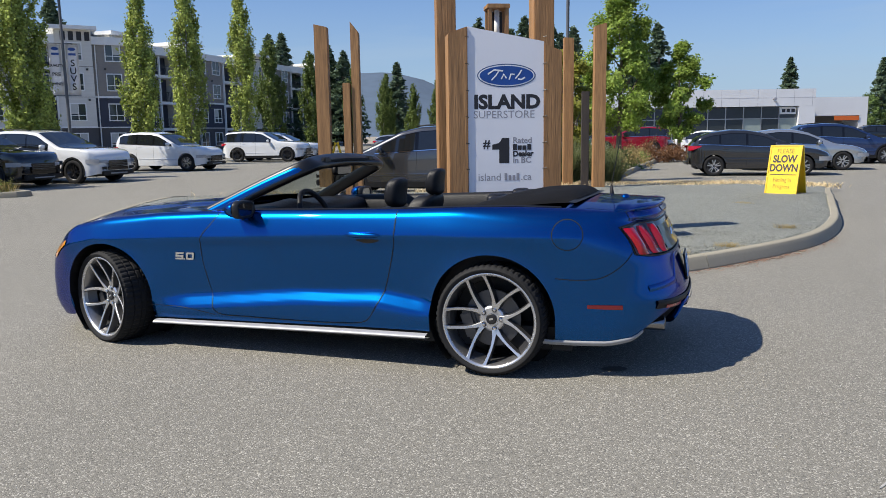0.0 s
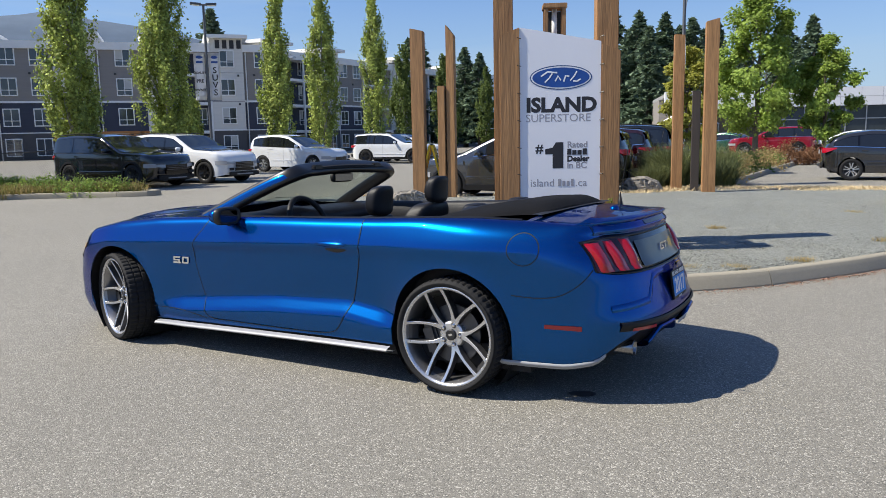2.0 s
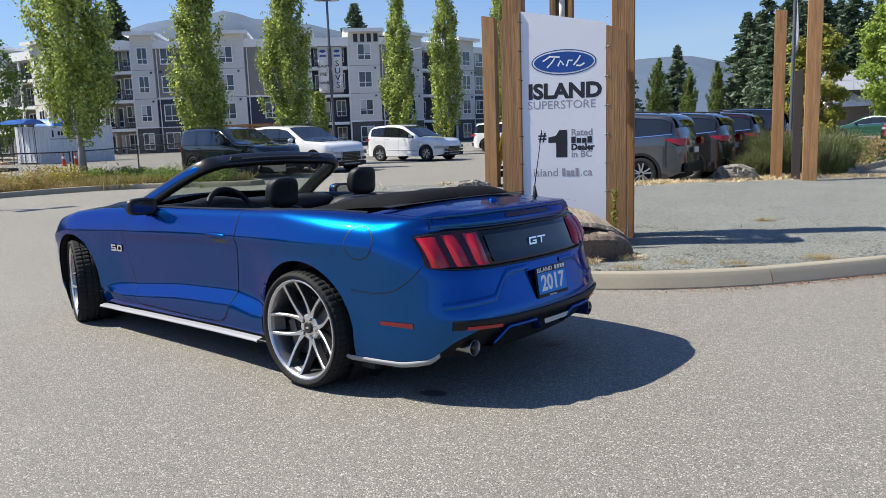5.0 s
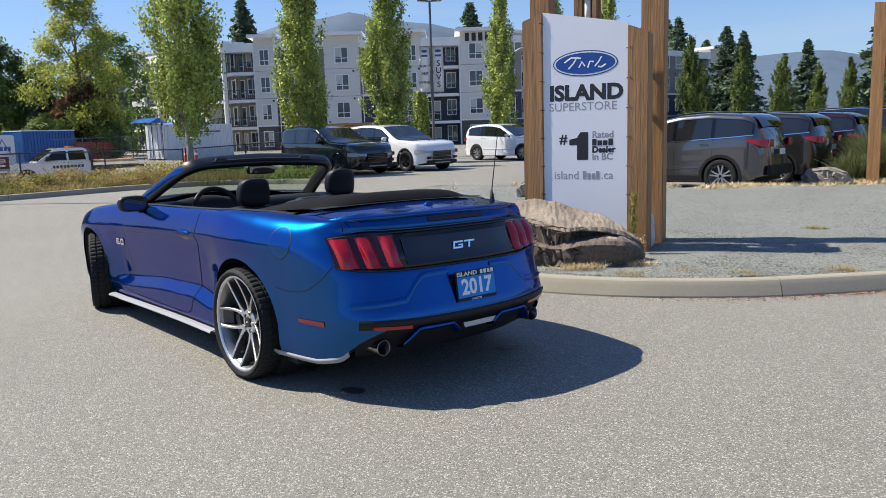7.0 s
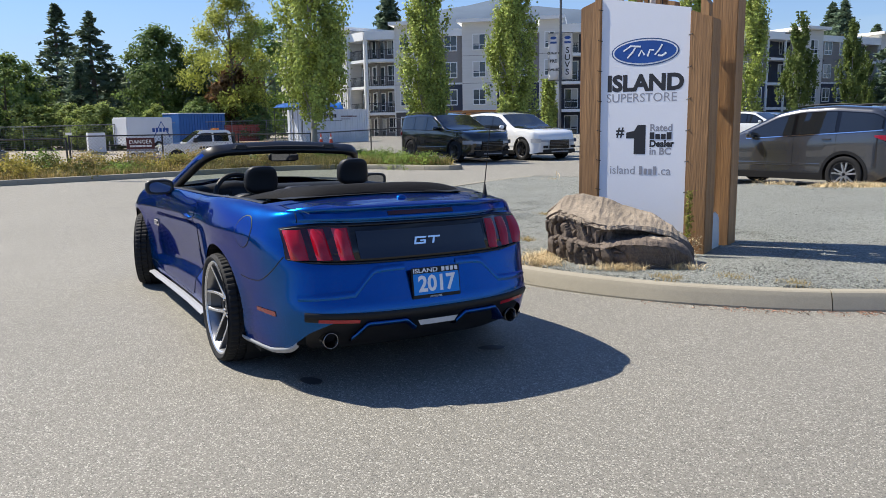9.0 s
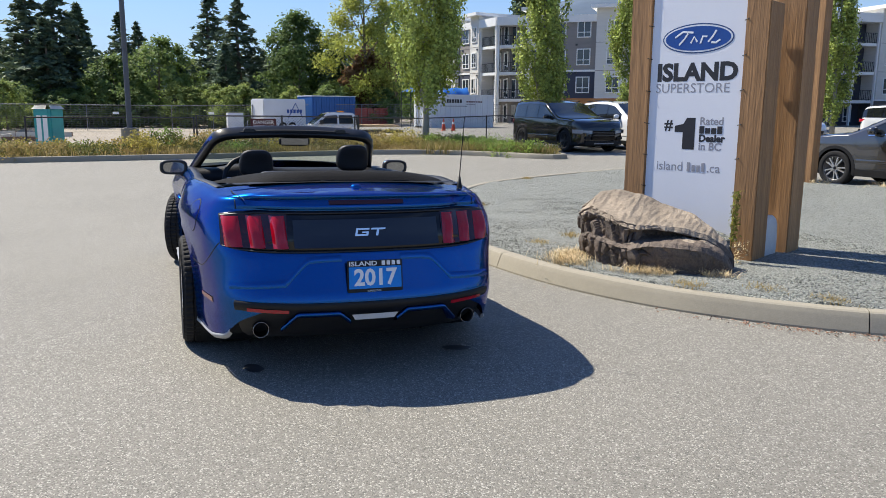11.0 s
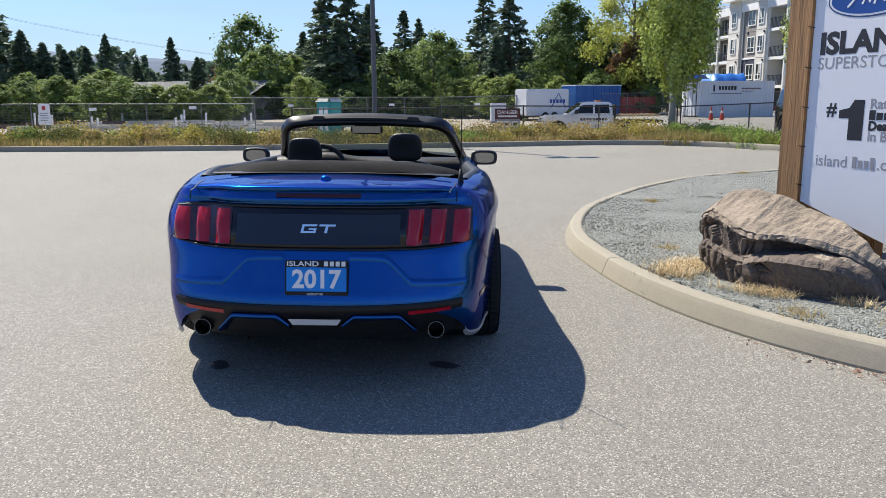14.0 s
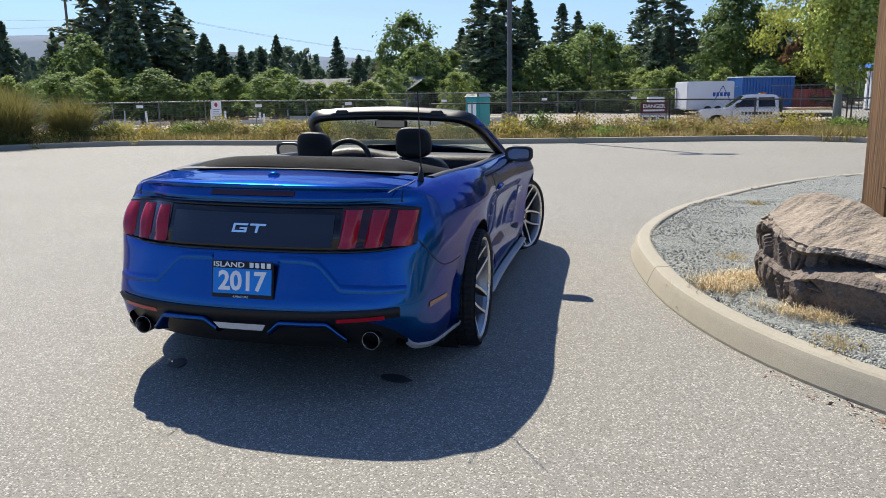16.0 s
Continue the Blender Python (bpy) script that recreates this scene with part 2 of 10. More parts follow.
def inside(poly, x, y):
    c = False
    for (x0, y0), (x1, y1) in zip(poly, poly[1:] + poly[:1]):
        if (y0 > y) != (y1 > y) and x < (x1 - x0) * (y - y0) / (y1 - y0) + x0:
            c = not c
    return c


def axis(marks):
    out = []
    for a, b, s in marks:
        k = max(1, round((b - a) / s))
        out += [a + (b - a) * i / k for i in range(k)]
    return out + [marks[-1][1]]


gx = axis([(-1500, -300, 200), (-300, -100, 25), (-100, -45, 5), (-45, 6, 1.0), (6, 40, 4), (40, 160, 20), (160, 1500, 200)])
gy = axis([(-1500, -200, 200), (-200, -60, 20), (-60, -16, 4), (-16, 24, 1.0), (24, 60, 3), (60, 200, 14), (200, 1500, 200)])
bm = grid_mesh([[(x, y, gz(x, y) - 0.03) for x in gx] for y in gy])
part("ground", bm, DIRT, label="bare dirt and dry grass ground", smooth=True, kind="structure", category="ground")

# asphalt: rows across from the far kerb
bm = bmesh.new()
rows = []
for y in axis([(-70, -16, 6), (-16, 15.6, 0.6)]):
    x0 = west(y)
    xs = [x0 + (min(x0 + 30, 14) - x0) * i / 30 for i in range(31)] + [18, 24, 40, 70]
    rows.append([(x, y, gz(x, y)) for x in xs])
grid_mesh(rows, bm)
rows = []
for y in axis([(15.6, 60, 2), (60, 110, 10)]):
    rows.append([(x, y, gz(x, y)) for x in axis([(-75, -30, 5), (-30, 14, 1.5), (14, 70, 8)])])
grid_mesh(rows, bm)
part("road", bm, ASPHALT, label="worn light grey asphalt of the car lot", smooth=True, kind="structure", category="asphalt")


def kerb(name, line, width=0.16, height=0.15, closed=False, label="cast concrete kerb", piece=3.0, lean=0.025):
    """A kerb of cast pieces along line, outer face on the line, body to its left; joints between pieces."""
    e = thing(name, Matrix(), label, "kerb", kind="structure")
    n, i0, acc = len(line), 0, 0.0
    cuts = [0]
    for i in range(1, n):
        acc += (line[i] - line[i - 1]).length
        if acc > piece:
            cuts.append(i)
            acc = 0
    cuts.append(n - 1)
    for a, b in zip(cuts, cuts[1:]):
        if b - a < 1:
            continue
        rows = []
        for i in range(a, b + 1):
            d = (line[min(i + 1, n - 1)] - line[max(i - 1, 0)]).normalized()
            s = Vector((-d.y, d.x))
            p = line[i] + (d * 0.004 if i == a else -d * 0.004 if i == b else d * 0)
            z = gz(p.x, p.y)
            prof = [(0, -0.08), (0.001, 0.015), (lean * 0.82, height - 0.045), (lean, height - 0.03), (lean + 0.012, height - 0.010), (lean + 0.028, height - 0.001), (lean + 0.04, height), (width - 0.02, height), (width - 0.004, height - 0.01), (width, height - 0.05), (width, -0.08)]
            rows.append([(p.x + s.x * q, p.y + s.y * q, z + h) for q, h in prof])
        bm = grid_mesh(rows, close=True, flip=True)
        for r in (0, -1):
            try:
                bm.verts.ensure_lookup_table()
                k = len(prof)
                vs = [bm.verts[j] for j in (range(k) if r == 0 else range(len(bm.verts) - k, len(bm.verts)))]
                bm.faces.new(vs if r == 0 else vs[::-1])
            except ValueError:
                pass
        bmesh.ops.recalc_face_normals(bm, faces=bm.faces)
        for ed in bm.edges:
            ed.smooth = ed.calc_face_angle(0.0) < 0.35
        part("kerb_piece", bm, CONCRETE, e, smooth=True)
    return e


# island: outer line of the kerb, anticlockwise from the west tip
ISLAND = [(-11.4, 13.9), (-11.0, 12.7), (-9.65, 10.0), (-8.25, 8.65), (-6.6, 7.68), (-5.3, 7.15), (-3.8, 6.87), (-2.5, 6.98), (-1.57, 7.23), (-0.75, 7.65), (-0.05, 8.27),
          (0.45, 8.95), (0.95, 9.72), (1.34, 10.5), (1.64, 11.5), (1.86, 12.8), (2.05, 15), (2.45, 19.4)]
IL = [Vector((p.x, p.y)) for p in smooth_line([(*p, 0) for p in ISLAND], 0.22)]
kerb("kerb_island", IL, width=0.17, height=0.14, label="curved cast concrete kerb round the gravel island", piece=2.9, lean=0.04)
BACK = [(2.4, 20.4), (0.5, 21.0), (-1.6, 20.6), (-3.6, 20.0), (-4.6, 17.2), (-5.4, 15.9), (-7.5, 15.4), (-9.5, 14.8), (-11.1, 14.3)]
ring = []
n = len(IL)
for i, p in enumerate(IL):
    d = (IL[min(i + 1, n - 1)] - IL[max(i - 1, 0)]).normalized()
    ring.append((p.x - d.y * 0.16, p.y + d.x * 0.16))
ISL_POLY = ring + [(p.x, p.y) for p in smooth_line([(*p, 0) for p in BACK], 0.4)]


def bed(name, poly, material, step, height, label, category, uneven=0.02, edge=0.02):
    """A filled bed over poly: a fine grid inside, fanned to the edge."""
    bm = bmesh.new()
    vs = [bm.verts.new((x, y, gz(x, y) + edge)) for x, y in poly]
    f = bm.faces.new(vs)
    bmesh.ops.triangulate(bm, faces=[f])
    xs, ys = [p[0] for p in poly], [p[1] for p in poly]
    for k in range(int((max(xs) - min(xs)) / step) + 1):
        bmesh.ops.bisect_plane(bm, geom=bm.verts[:] + bm.edges[:] + bm.faces[:], plane_co=(min(xs) + k * step, 0, 0), plane_no=(1, 0, 0))
    for k in range(int((max(ys) - min(ys)) / step) + 1):
        bmesh.ops.bisect_plane(bm, geom=bm.verts[:] + bm.edges[:] + bm.faces[:], plane_co=(0, min(ys) + k * step, 0), plane_no=(0, 1, 0))
    bm.normal_update()
    for f in bm.faces:
        if f.normal.z < 0:
            f.normal_flip()
    for v in bm.verts:
        x, y = v.co.x, v.co.y
        inner = not v.is_boundary
        v.co.z = gz(x, y) + edge + (height + uneven * noise.noise(Vector((x * 0.9, y * 0.9, 0))) + 0.4 * uneven * noise.noise(Vector((x * 4, y * 4, 3))) if inner else 0)
    return part(name, bm, material, label=label, smooth=True, kind="structure", category=category)


bed("gravel_bed", ISL_POLY, GRAVEL, 0.45, 0.03, "bluish grey crushed gravel of the island", "gravel", 0.03, 0.115)
kerb("kerb_west", KW, width=0.16, label="low concrete kerb along the planting strip", piece=3.0)

# ---- the blue convertible ----
PAINT = mat("blue_metallic_paint", (0.0, 0.078, 0.285), 0.26, 0.95, var=0.02, vscale=1.5, grain=0.05, gscale=900, coat=0.55, rvar=0.02)
PAINT.node_tree.nodes["Principled BSDF"].inputs["Specular Tint"].default_value = (0.03, 0.16, 0.50, 1)
GLOSSBLK = mat("gloss_black", (0.005, 0.005, 0.006), 0.10, var=0.1, rvar=0.02)
TRIMBLK = mat("matt_black_trim", (0.014, 0.014, 0.015), 0.5, var=0.12, spec=0.25)
RUBBER = mat("tyre_rubber", (0.016, 0.016, 0.017), 0.75, spec=0.25, var=0.15, vscale=6, bump=0.001, bscale=150)
LEATHER = mat("black_leather", (0.008, 0.008, 0.010), 0.48, spec=0.3, var=0.15, vscale=5, bump=0.0015, bscale=220)
CANVAS = mat("black_canvas", (0.008, 0.008, 0.009), 0.85, spec=0.12, var=0.12, bump=0.0012, bscale=500)
ALLOY = mat("machined_alloy", (0.60, 0.60, 0.61), 0.28, 0.85, var=0.05)
ALLOYDK = mat("dark_alloy", (0.10, 0.10, 0.105), 0.4, 0.8, var=0.1)
CHROME = mat("chrome", (0.8, 0.8, 0.8), 0.08, 1.0, var=0.02, rvar=0.02)
REDLENS = mat("red_lens", (0.36, 0.002, 0.012), 0.16, var=0.06, coat=0.45, rvar=0.02)
GREYSKIRT = mat("grey_skirt", (0.30, 0.305, 0.315), 0.42, 0.0, var=0.08)
AMBER = mat("amber_lens", (0.75, 0.25, 0.02), 0.12, coat=1.0)
MIRROR = mat("mirror_glass", (0.30, 0.31, 0.32), 0.02, 1.0, var=0, grain=0, rvar=0)


def glass_mat(name, tint, alpha_rough=0.0, dark=0.0):
    if name in MATS:
        return MATS[name]
    m = MATS[name] = bpy.data.materials.new(name)
    m.use_nodes = True
    N, L = m.node_tree.nodes, m.node_tree.links
    N.remove(N["Principled BSDF"])
    tr, gl, mx, fr = N.new("ShaderNodeBsdfTransparent"), N.new("ShaderNodeBsdfGlossy"), N.new("ShaderNodeMixShader"), N.new("ShaderNodeFresnel")
    tr.inputs[0].default_value = (*tint, 1)
    gl.inputs["Roughness"].default_value = 0.01
    fr.inputs[0].default_value = 1.5
    L.new(fr.outputs[0], mx.inputs[0])
    L.new(tr.outputs[0], mx.inputs[1])
    L.new(gl.outputs[0], mx.inputs[2])
    L.new(mx.outputs[0], N["Material Output"].inputs[0])
    return m


GLASS = glass_mat("windscreen_glass", (0.70, 0.78, 0.72))

CAR = thing("convertible_car", pose(-0.964, 5.179, 0.002, 1.0, 0.36, 181.3) @ Matrix.Diagonal((1, 0.963, 1, 1)), "metallic blue convertible, black top folded down, parked on asphalt", "car")
# half outline at bumper height, from the middle of the tail round the left side to the nose: x, y, upper edge, lower edge of the paint
OUT = [(-1.055, 0, 0.962, 0.43), (-1.052, 0.15, 0.962, 0.43), (-1.036, 0.35, 0.961, 0.425), (-0.99, 0.545, 0.958, 0.42), (-0.918, 0.69, 0.952, 0.355), (-0.815, 0.782, 0.952, 0.262), (-0.66, 0.835, 0.957, 0.235), (-0.45, 0.876, 0.972, 0.235),
       (-0.15, 0.915, 0.982, 0.245), (0.15, 0.926, 0.980, 0.25), (0.5, 0.914, 0.966, 0.25), (0.9, 0.902, 0.956, 0.245), (1.4, 0.898, 0.948, 0.235), (1.9, 0.900, 0.936, 0.225), (2.3, 0.910, 0.918, 0.22), (2.72, 0.920, 0.880, 0.22),
       (3.05, 0.89, 0.825, 0.20), (3.25, 0.825, 0.75, 0.17), (3.41, 0.72, 0.685, 0.16), (3.51, 0.54, 0.64, 0.16), (3.58, 0.28, 0.615, 0.16), (3.60, 0, 0.61, 0.16)]
OUT = [(p[0] - 0.075 * max(0.0, (p[0] - 2.9) / 0.7), *p[1:]) for p in OUT]
_dense = smooth_line([(p[0], p[1], 0) for p in OUT], 0.02)
_arc = [0.0]
for a, b in zip(_dense, _dense[1:]):
    _arc.append(_arc[-1] + (b - a).length)
_arc = np.array(_arc)
_dx, _dy = np.array([p.x for p in _dense]), np.array([p.y for p in _dense])
_tx, _ty = np.gradient(_dx), np.gradient(_dy)
_tl = np.hypot(_tx, _ty)
_nx, _ny = _ty / _tl, -_tx / _tl     # outward: rear centre faces -x, side faces +y
_nx, _ny = -_nx, -_ny
_sc = np.array([_arc[int(np.argmin((_dx - p[0]) ** 2 + (_dy - p[1]) ** 2))] for p in OUT])
_top, _low = np.array([p[2] for p in OUT]), np.array([p[3] for p in OUT])
S_END = float(_arc[-1])


def at_s(s):
    return np.interp(s, _arc, _dx), np.interp(s, _arc, _dy), np.interp(s, _arc, _nx), np.interp(s, _arc, _ny)


_side = (_arc > 0.7)
def s_of_x(x):
    """Arc length at which the side has x (for x from -0.9 to 3.4)."""
    return float(np.interp(x, _dx[_side], _arc[_side]))


def lerp_tab(x, tab):
    return float(np.interp(x, [t[0] for t in tab], [t[1] for t in tab]))


CREASE = [(-1.1, 0.80), (-0.5, 0.82), (0.35, 0.812), (1.15, 0.785), (2.0, 0.76), (2.4, 0.748), (2.8, 0.742), (3.0, 0.70), (3.2, 0.62), (3.7, 0.47)]
LOWER = [(0.2, 0.40), (0.36, 0.425), (0.7, 0.475), (1.32, 0.45), (1.87, 0.40), (2.2, 0.37), (2.4, 0.36)]
REAR_OFF = [(0.20, -0.12), (0.27, -0.075), (0.33, -0.035), (0.40, -0.012), (0.445, 0.0), (0.47, -0.004), (0.52, -0.022), (0.60, -0.050), (0.68, -0.075), (0.715, -0.088), (0.735, -0.106), (0.80, -0.130), (0.885, -0.166), (0.900, -0.170), (0.908, -0.148), (0.925, -0.156), (0.95, -0.176), (0.99, -0.186), (1.1, -0.20)]
FRONT_OFF = [(0.1, -0.10), (0.2, -0.03), (0.3, 0.0), (0.45, 0.0), (0.55, -0.02), (0.62, -0.05), (0.7, -0.10)]
ARCHES = ((0.0, 0.345, 0.372), (2.72, 0.345, 0.368))


def zsh(s):
    return float(np.interp(s, _sc, _top))


def offset(s, z):
    x, y, nx, ny = at_s(s)
    wr = 1 - ss(0.62, 1.05, s)
    wf = ss(S_END - 1.15, S_END - 0.55, s)
    zt, zc = zsh(s), lerp_tab(x, CREASE)
    zl = lerp_tab(x, LOWER)
    wd = ss(0.22, 0.5, x) * ss(2.38, 2.05, x)
    o = 0.0
    if z >= zc:
        t = (z - zc) / max(0.05, zt - zc)
        o = -(0.058 - 0.036 * ss(-0.4, -0.8, x)) * t ** 1.25
    else:
        t = (zc - z) / max(0.05, zc - zl)
        if z > zl:
            o = wd * (-0.018 * min(1, t * 8) - 0.056 * t) + (1 - wd) * (-0.010 * min(1, t * 6) * ss(-0.6, 0.0, x) - 0.024 * t)
        else:
            u = min(1, (zl - z) / 0.085)
            o = wd * (-0.074 + 0.050 * u) + (1 - wd) * (-0.010 * ss(-0.6, 0.0, x) - 0.024 - 0.002 * u)
        o -= 0.03 * max(0, (0.32 - z) / 0.12) ** 2
    # haunch over the rear wheel and lips round the arches
    o += 0.010 * math.exp(-((x + 0.05) / 0.42) ** 2 - ((z - 0.80) / 0.11) ** 2)
    for xc, zc2, R in ARCHES:
        d = math.hypot(x - xc, z - zc2) - R
        if -0.03 < d < 0.09:
            o += 0.008 * (1 - d / 0.09) ** 2 if d > 0 else 0.008
    rear = lerp_tab(z, REAR_OFF)
    front = lerp_tab(z, FRONT_OFF)
    o = o * (1 - wr) * (1 - wf) + wr * rear + wf * front
    # the top of the tail draws in at the corners
    o -= 0.065 * math.exp(-((s - 0.88) / 0.26) ** 2) * ss(0.72, 0.94, z)
    # rounded shoulder
    r = 0.045 + (0.05 * ss(0.3, -0.3, x) * ss(-0.80, -0.45, x) - 0.022 * ss(-0.5, -0.8, x)) * (1 - wr)
    t = (z - (zt - r)) / r
    if t > 0 and wr < 0.999:
        o -= (1 - wr) * r * 0.9 * (1 - math.sqrt(max(0, 1 - min(1, t) ** 2)))
    return o


def surf(s, z, out=0.0):
    """A point of the left body side; out: how far proud."""
    x, y, nx, ny = at_s(s)
    o = offset(s, z) + out
    return Vector((x + nx * o, max(0.0, y + ny * o) if s > 0.001 else 0.0, z))


def side_pt(x, z, out=0.0):
    return surf(s_of_x(x), z, out)


def arch_low(s):
    x = float(at_s(s)[0])
    z = float(np.interp(s, _sc, _low))
    if s > 0.7 and s < S_END - 0.6:
        for xc, zc, R in ARCHES:
            if abs(x - xc) < R:
                z = max(z, zc + math.sqrt(R * R - (x - xc) ** 2))
    return z


def both(bm):
    """Adds the mirror image over the middle plane."""
    g = bmesh.ops.duplicate(bm, geom=bm.verts[:] + bm.edges[:] + bm.faces[:])["geom"]
    for e in g:
        if isinstance(e, bmesh.types.BMVert):
            e.co.y = -e.co.y
    bmesh.ops.reverse_faces(bm, faces=[e for e in g if isinstance(e, bmesh.types.BMFace)])
    bmesh.ops.remove_doubles(bm, verts=bm.verts, dist=0.0008)
    return bm


stations = list(np.linspace(0, 1.0, 34)) + list(np.linspace(1.0, S_END, 170))[1:]
for xc, zc, R in ARCHES:
    for k in range(0, 41):
        x = xc - R * math.cos(math.pi * k / 40)
        stations.append(s_of_x(x))
    stations += [s_of_x(xc - R - 0.001), s_of_x(xc + R + 0.001)]
stations = sorted(stations)
stations = [s for i, s in enumerate(stations) if i == 0 or s - stations[i - 1] > 0.0006]


def column(s):
    x = float(at_s(s)[0])
    z0, zt = arch_low(s), zsh(s)
    z1 = min(max(lerp_tab(x, CREASE), z0 + 0.02), zt - 0.08)
    zl = min(max(lerp_tab(x, LOWER), z0 + 0.03 * (z1 - z0)), z1 - 0.01)
    zk = max(z0 + 0.4 * (zl - z0), min(zl - 0.085, zl - 0.3 * (zl - z0)))
    zs = list(np.linspace(z0, zk, 3)) + list(np.linspace(zk, zl, 5))[1:] + list(np.linspace(zl, z1, 12))[1:] + [z1 + (zt - z1) * (1 - (1 - k / 14) ** 1.5) for k in range(1, 15)]
    return [surf(s, z) for z in zs]


DECK_X, HOOD_X = -0.40, 1.93
HOODC = [(1.90, 0.975), (2.25, 0.962), (2.88, 0.915), (3.15, 0.875), (3.3, 0.85)]
DECKC = [(-0.80, 0.988), (-0.70, 0.993), (-0.40, 1.008)]


def top_rows(ss_, tab, lo, hi, n=14, rise=2.0):
    cols = []
    for s in ss_:
        p = surf(s, zsh(s))
        xc = min(max(p.x, lo), hi)
        zc = lerp_tab(xc, tab)
        c = []
        for k in range(n + 1):
            v = k / n
            z = p.z + (zc - p.z) * (1 - (1 - v) ** rise)
            # raised middle of the bonnet
            if tab is HOODC:
                y = p.y * (1 - v)
                z += 0.016 * ss(0.50, 0.42, abs(y)) * ss(3.25, 2.9, p.x)
            c.append(Vector((p.x + (xc - p.x) * v, p.y * (1 - v), z)))
        cols.append(c)
    return cols


bm = grid_mesh([column(s) for s in stations])
grid_mesh(top_rows([s for s in stations if at_s(s)[0] > HOOD_X], HOODC, 1.0, 3.22, rise=1.9), bm)
grid_mesh(top_rows([s for s in stations if at_s(s)[0] < DECK_X], DECKC, -0.80, 0), bm)
bmesh.ops.remove_doubles(bm, verts=bm.verts, dist=0.0005)
both(bm)
bmesh.ops.recalc_face_normals(bm, faces=bm.faces)
BODY = part("body", bm, PAINT, CAR, "metallic blue paintwork", smooth=True)


def patch(name, f, nu, nv, material, parent, label="", mirror=0, smooth=True, thick=0.0):
    """A sheet f(u, v), u and v from 0 to 1. mirror: 0 left, 1 right, 2 both in one."""
    bm = grid_mesh([[f(i / nu, j / nv) for j in range(nv + 1)] for i in range(nu + 1)])
    if mirror == 1:
        for v in bm.verts:
            v.co.y = -v.co.y
        bmesh.ops.reverse_faces(bm, faces=bm.faces)
    elif mirror == 2:
        both(bm)
    ob = part(name, bm, material, parent, label, smooth=smooth)
    if thick:
        so = ob.modifiers.new("thick", "SOLIDIFY")
        so.thickness, so.offset = thick, -1
    return ob


def seam(name, pts, w, parent, mirror=0, material=None, out=0.0008, fn=None):
    """A dark joint line drawn over the paint along (x, z) points of the side."""
    fn = fn or side_pt
    line = smooth_line([(p[0], 0, p[1]) for p in pts], 0.02)
    rows = []
    for i, p in enumerate(line):
        d = line[min(i + 1, len(line) - 1)] - line[max(i - 1, 0)]
        d = Vector((d.x, 0, d.z)).normalized()
        q = Vector((-d.z, 0, d.x)) * w / 2
        rows.append([fn(p.x - q.x, p.z - q.z, out), fn(p.x + q.x, p.z + q.z, out)])
    bm = grid_mesh(rows)
    if mirror == 1:
        for v in bm.verts:
            v.co.y = -v.co.y
    return part(name, bm, material or TRIMBLK, parent)


# doors: a sheet a little proud of the body, with dark joints round it
DOOR_F = [(1.80, 0.940), (1.86, 0.86), (1.935, 0.76), (1.945, 0.61), (1.90, 0.38), (1.84, 0.275)]
DOOR_R = [(0.575, 0.966), (0.578, 0.80), (0.63, 0.60), (0.69, 0.43), (0.76, 0.31), (0.82, 0.275)]


def along(pts, t):
    zs = [p[1] for p in pts]
    z = zs[0] + (zs[-1] - zs[0]) * t
    return float(np.interp(-z, [-q for q in zs], [p[0] for p in pts])), z


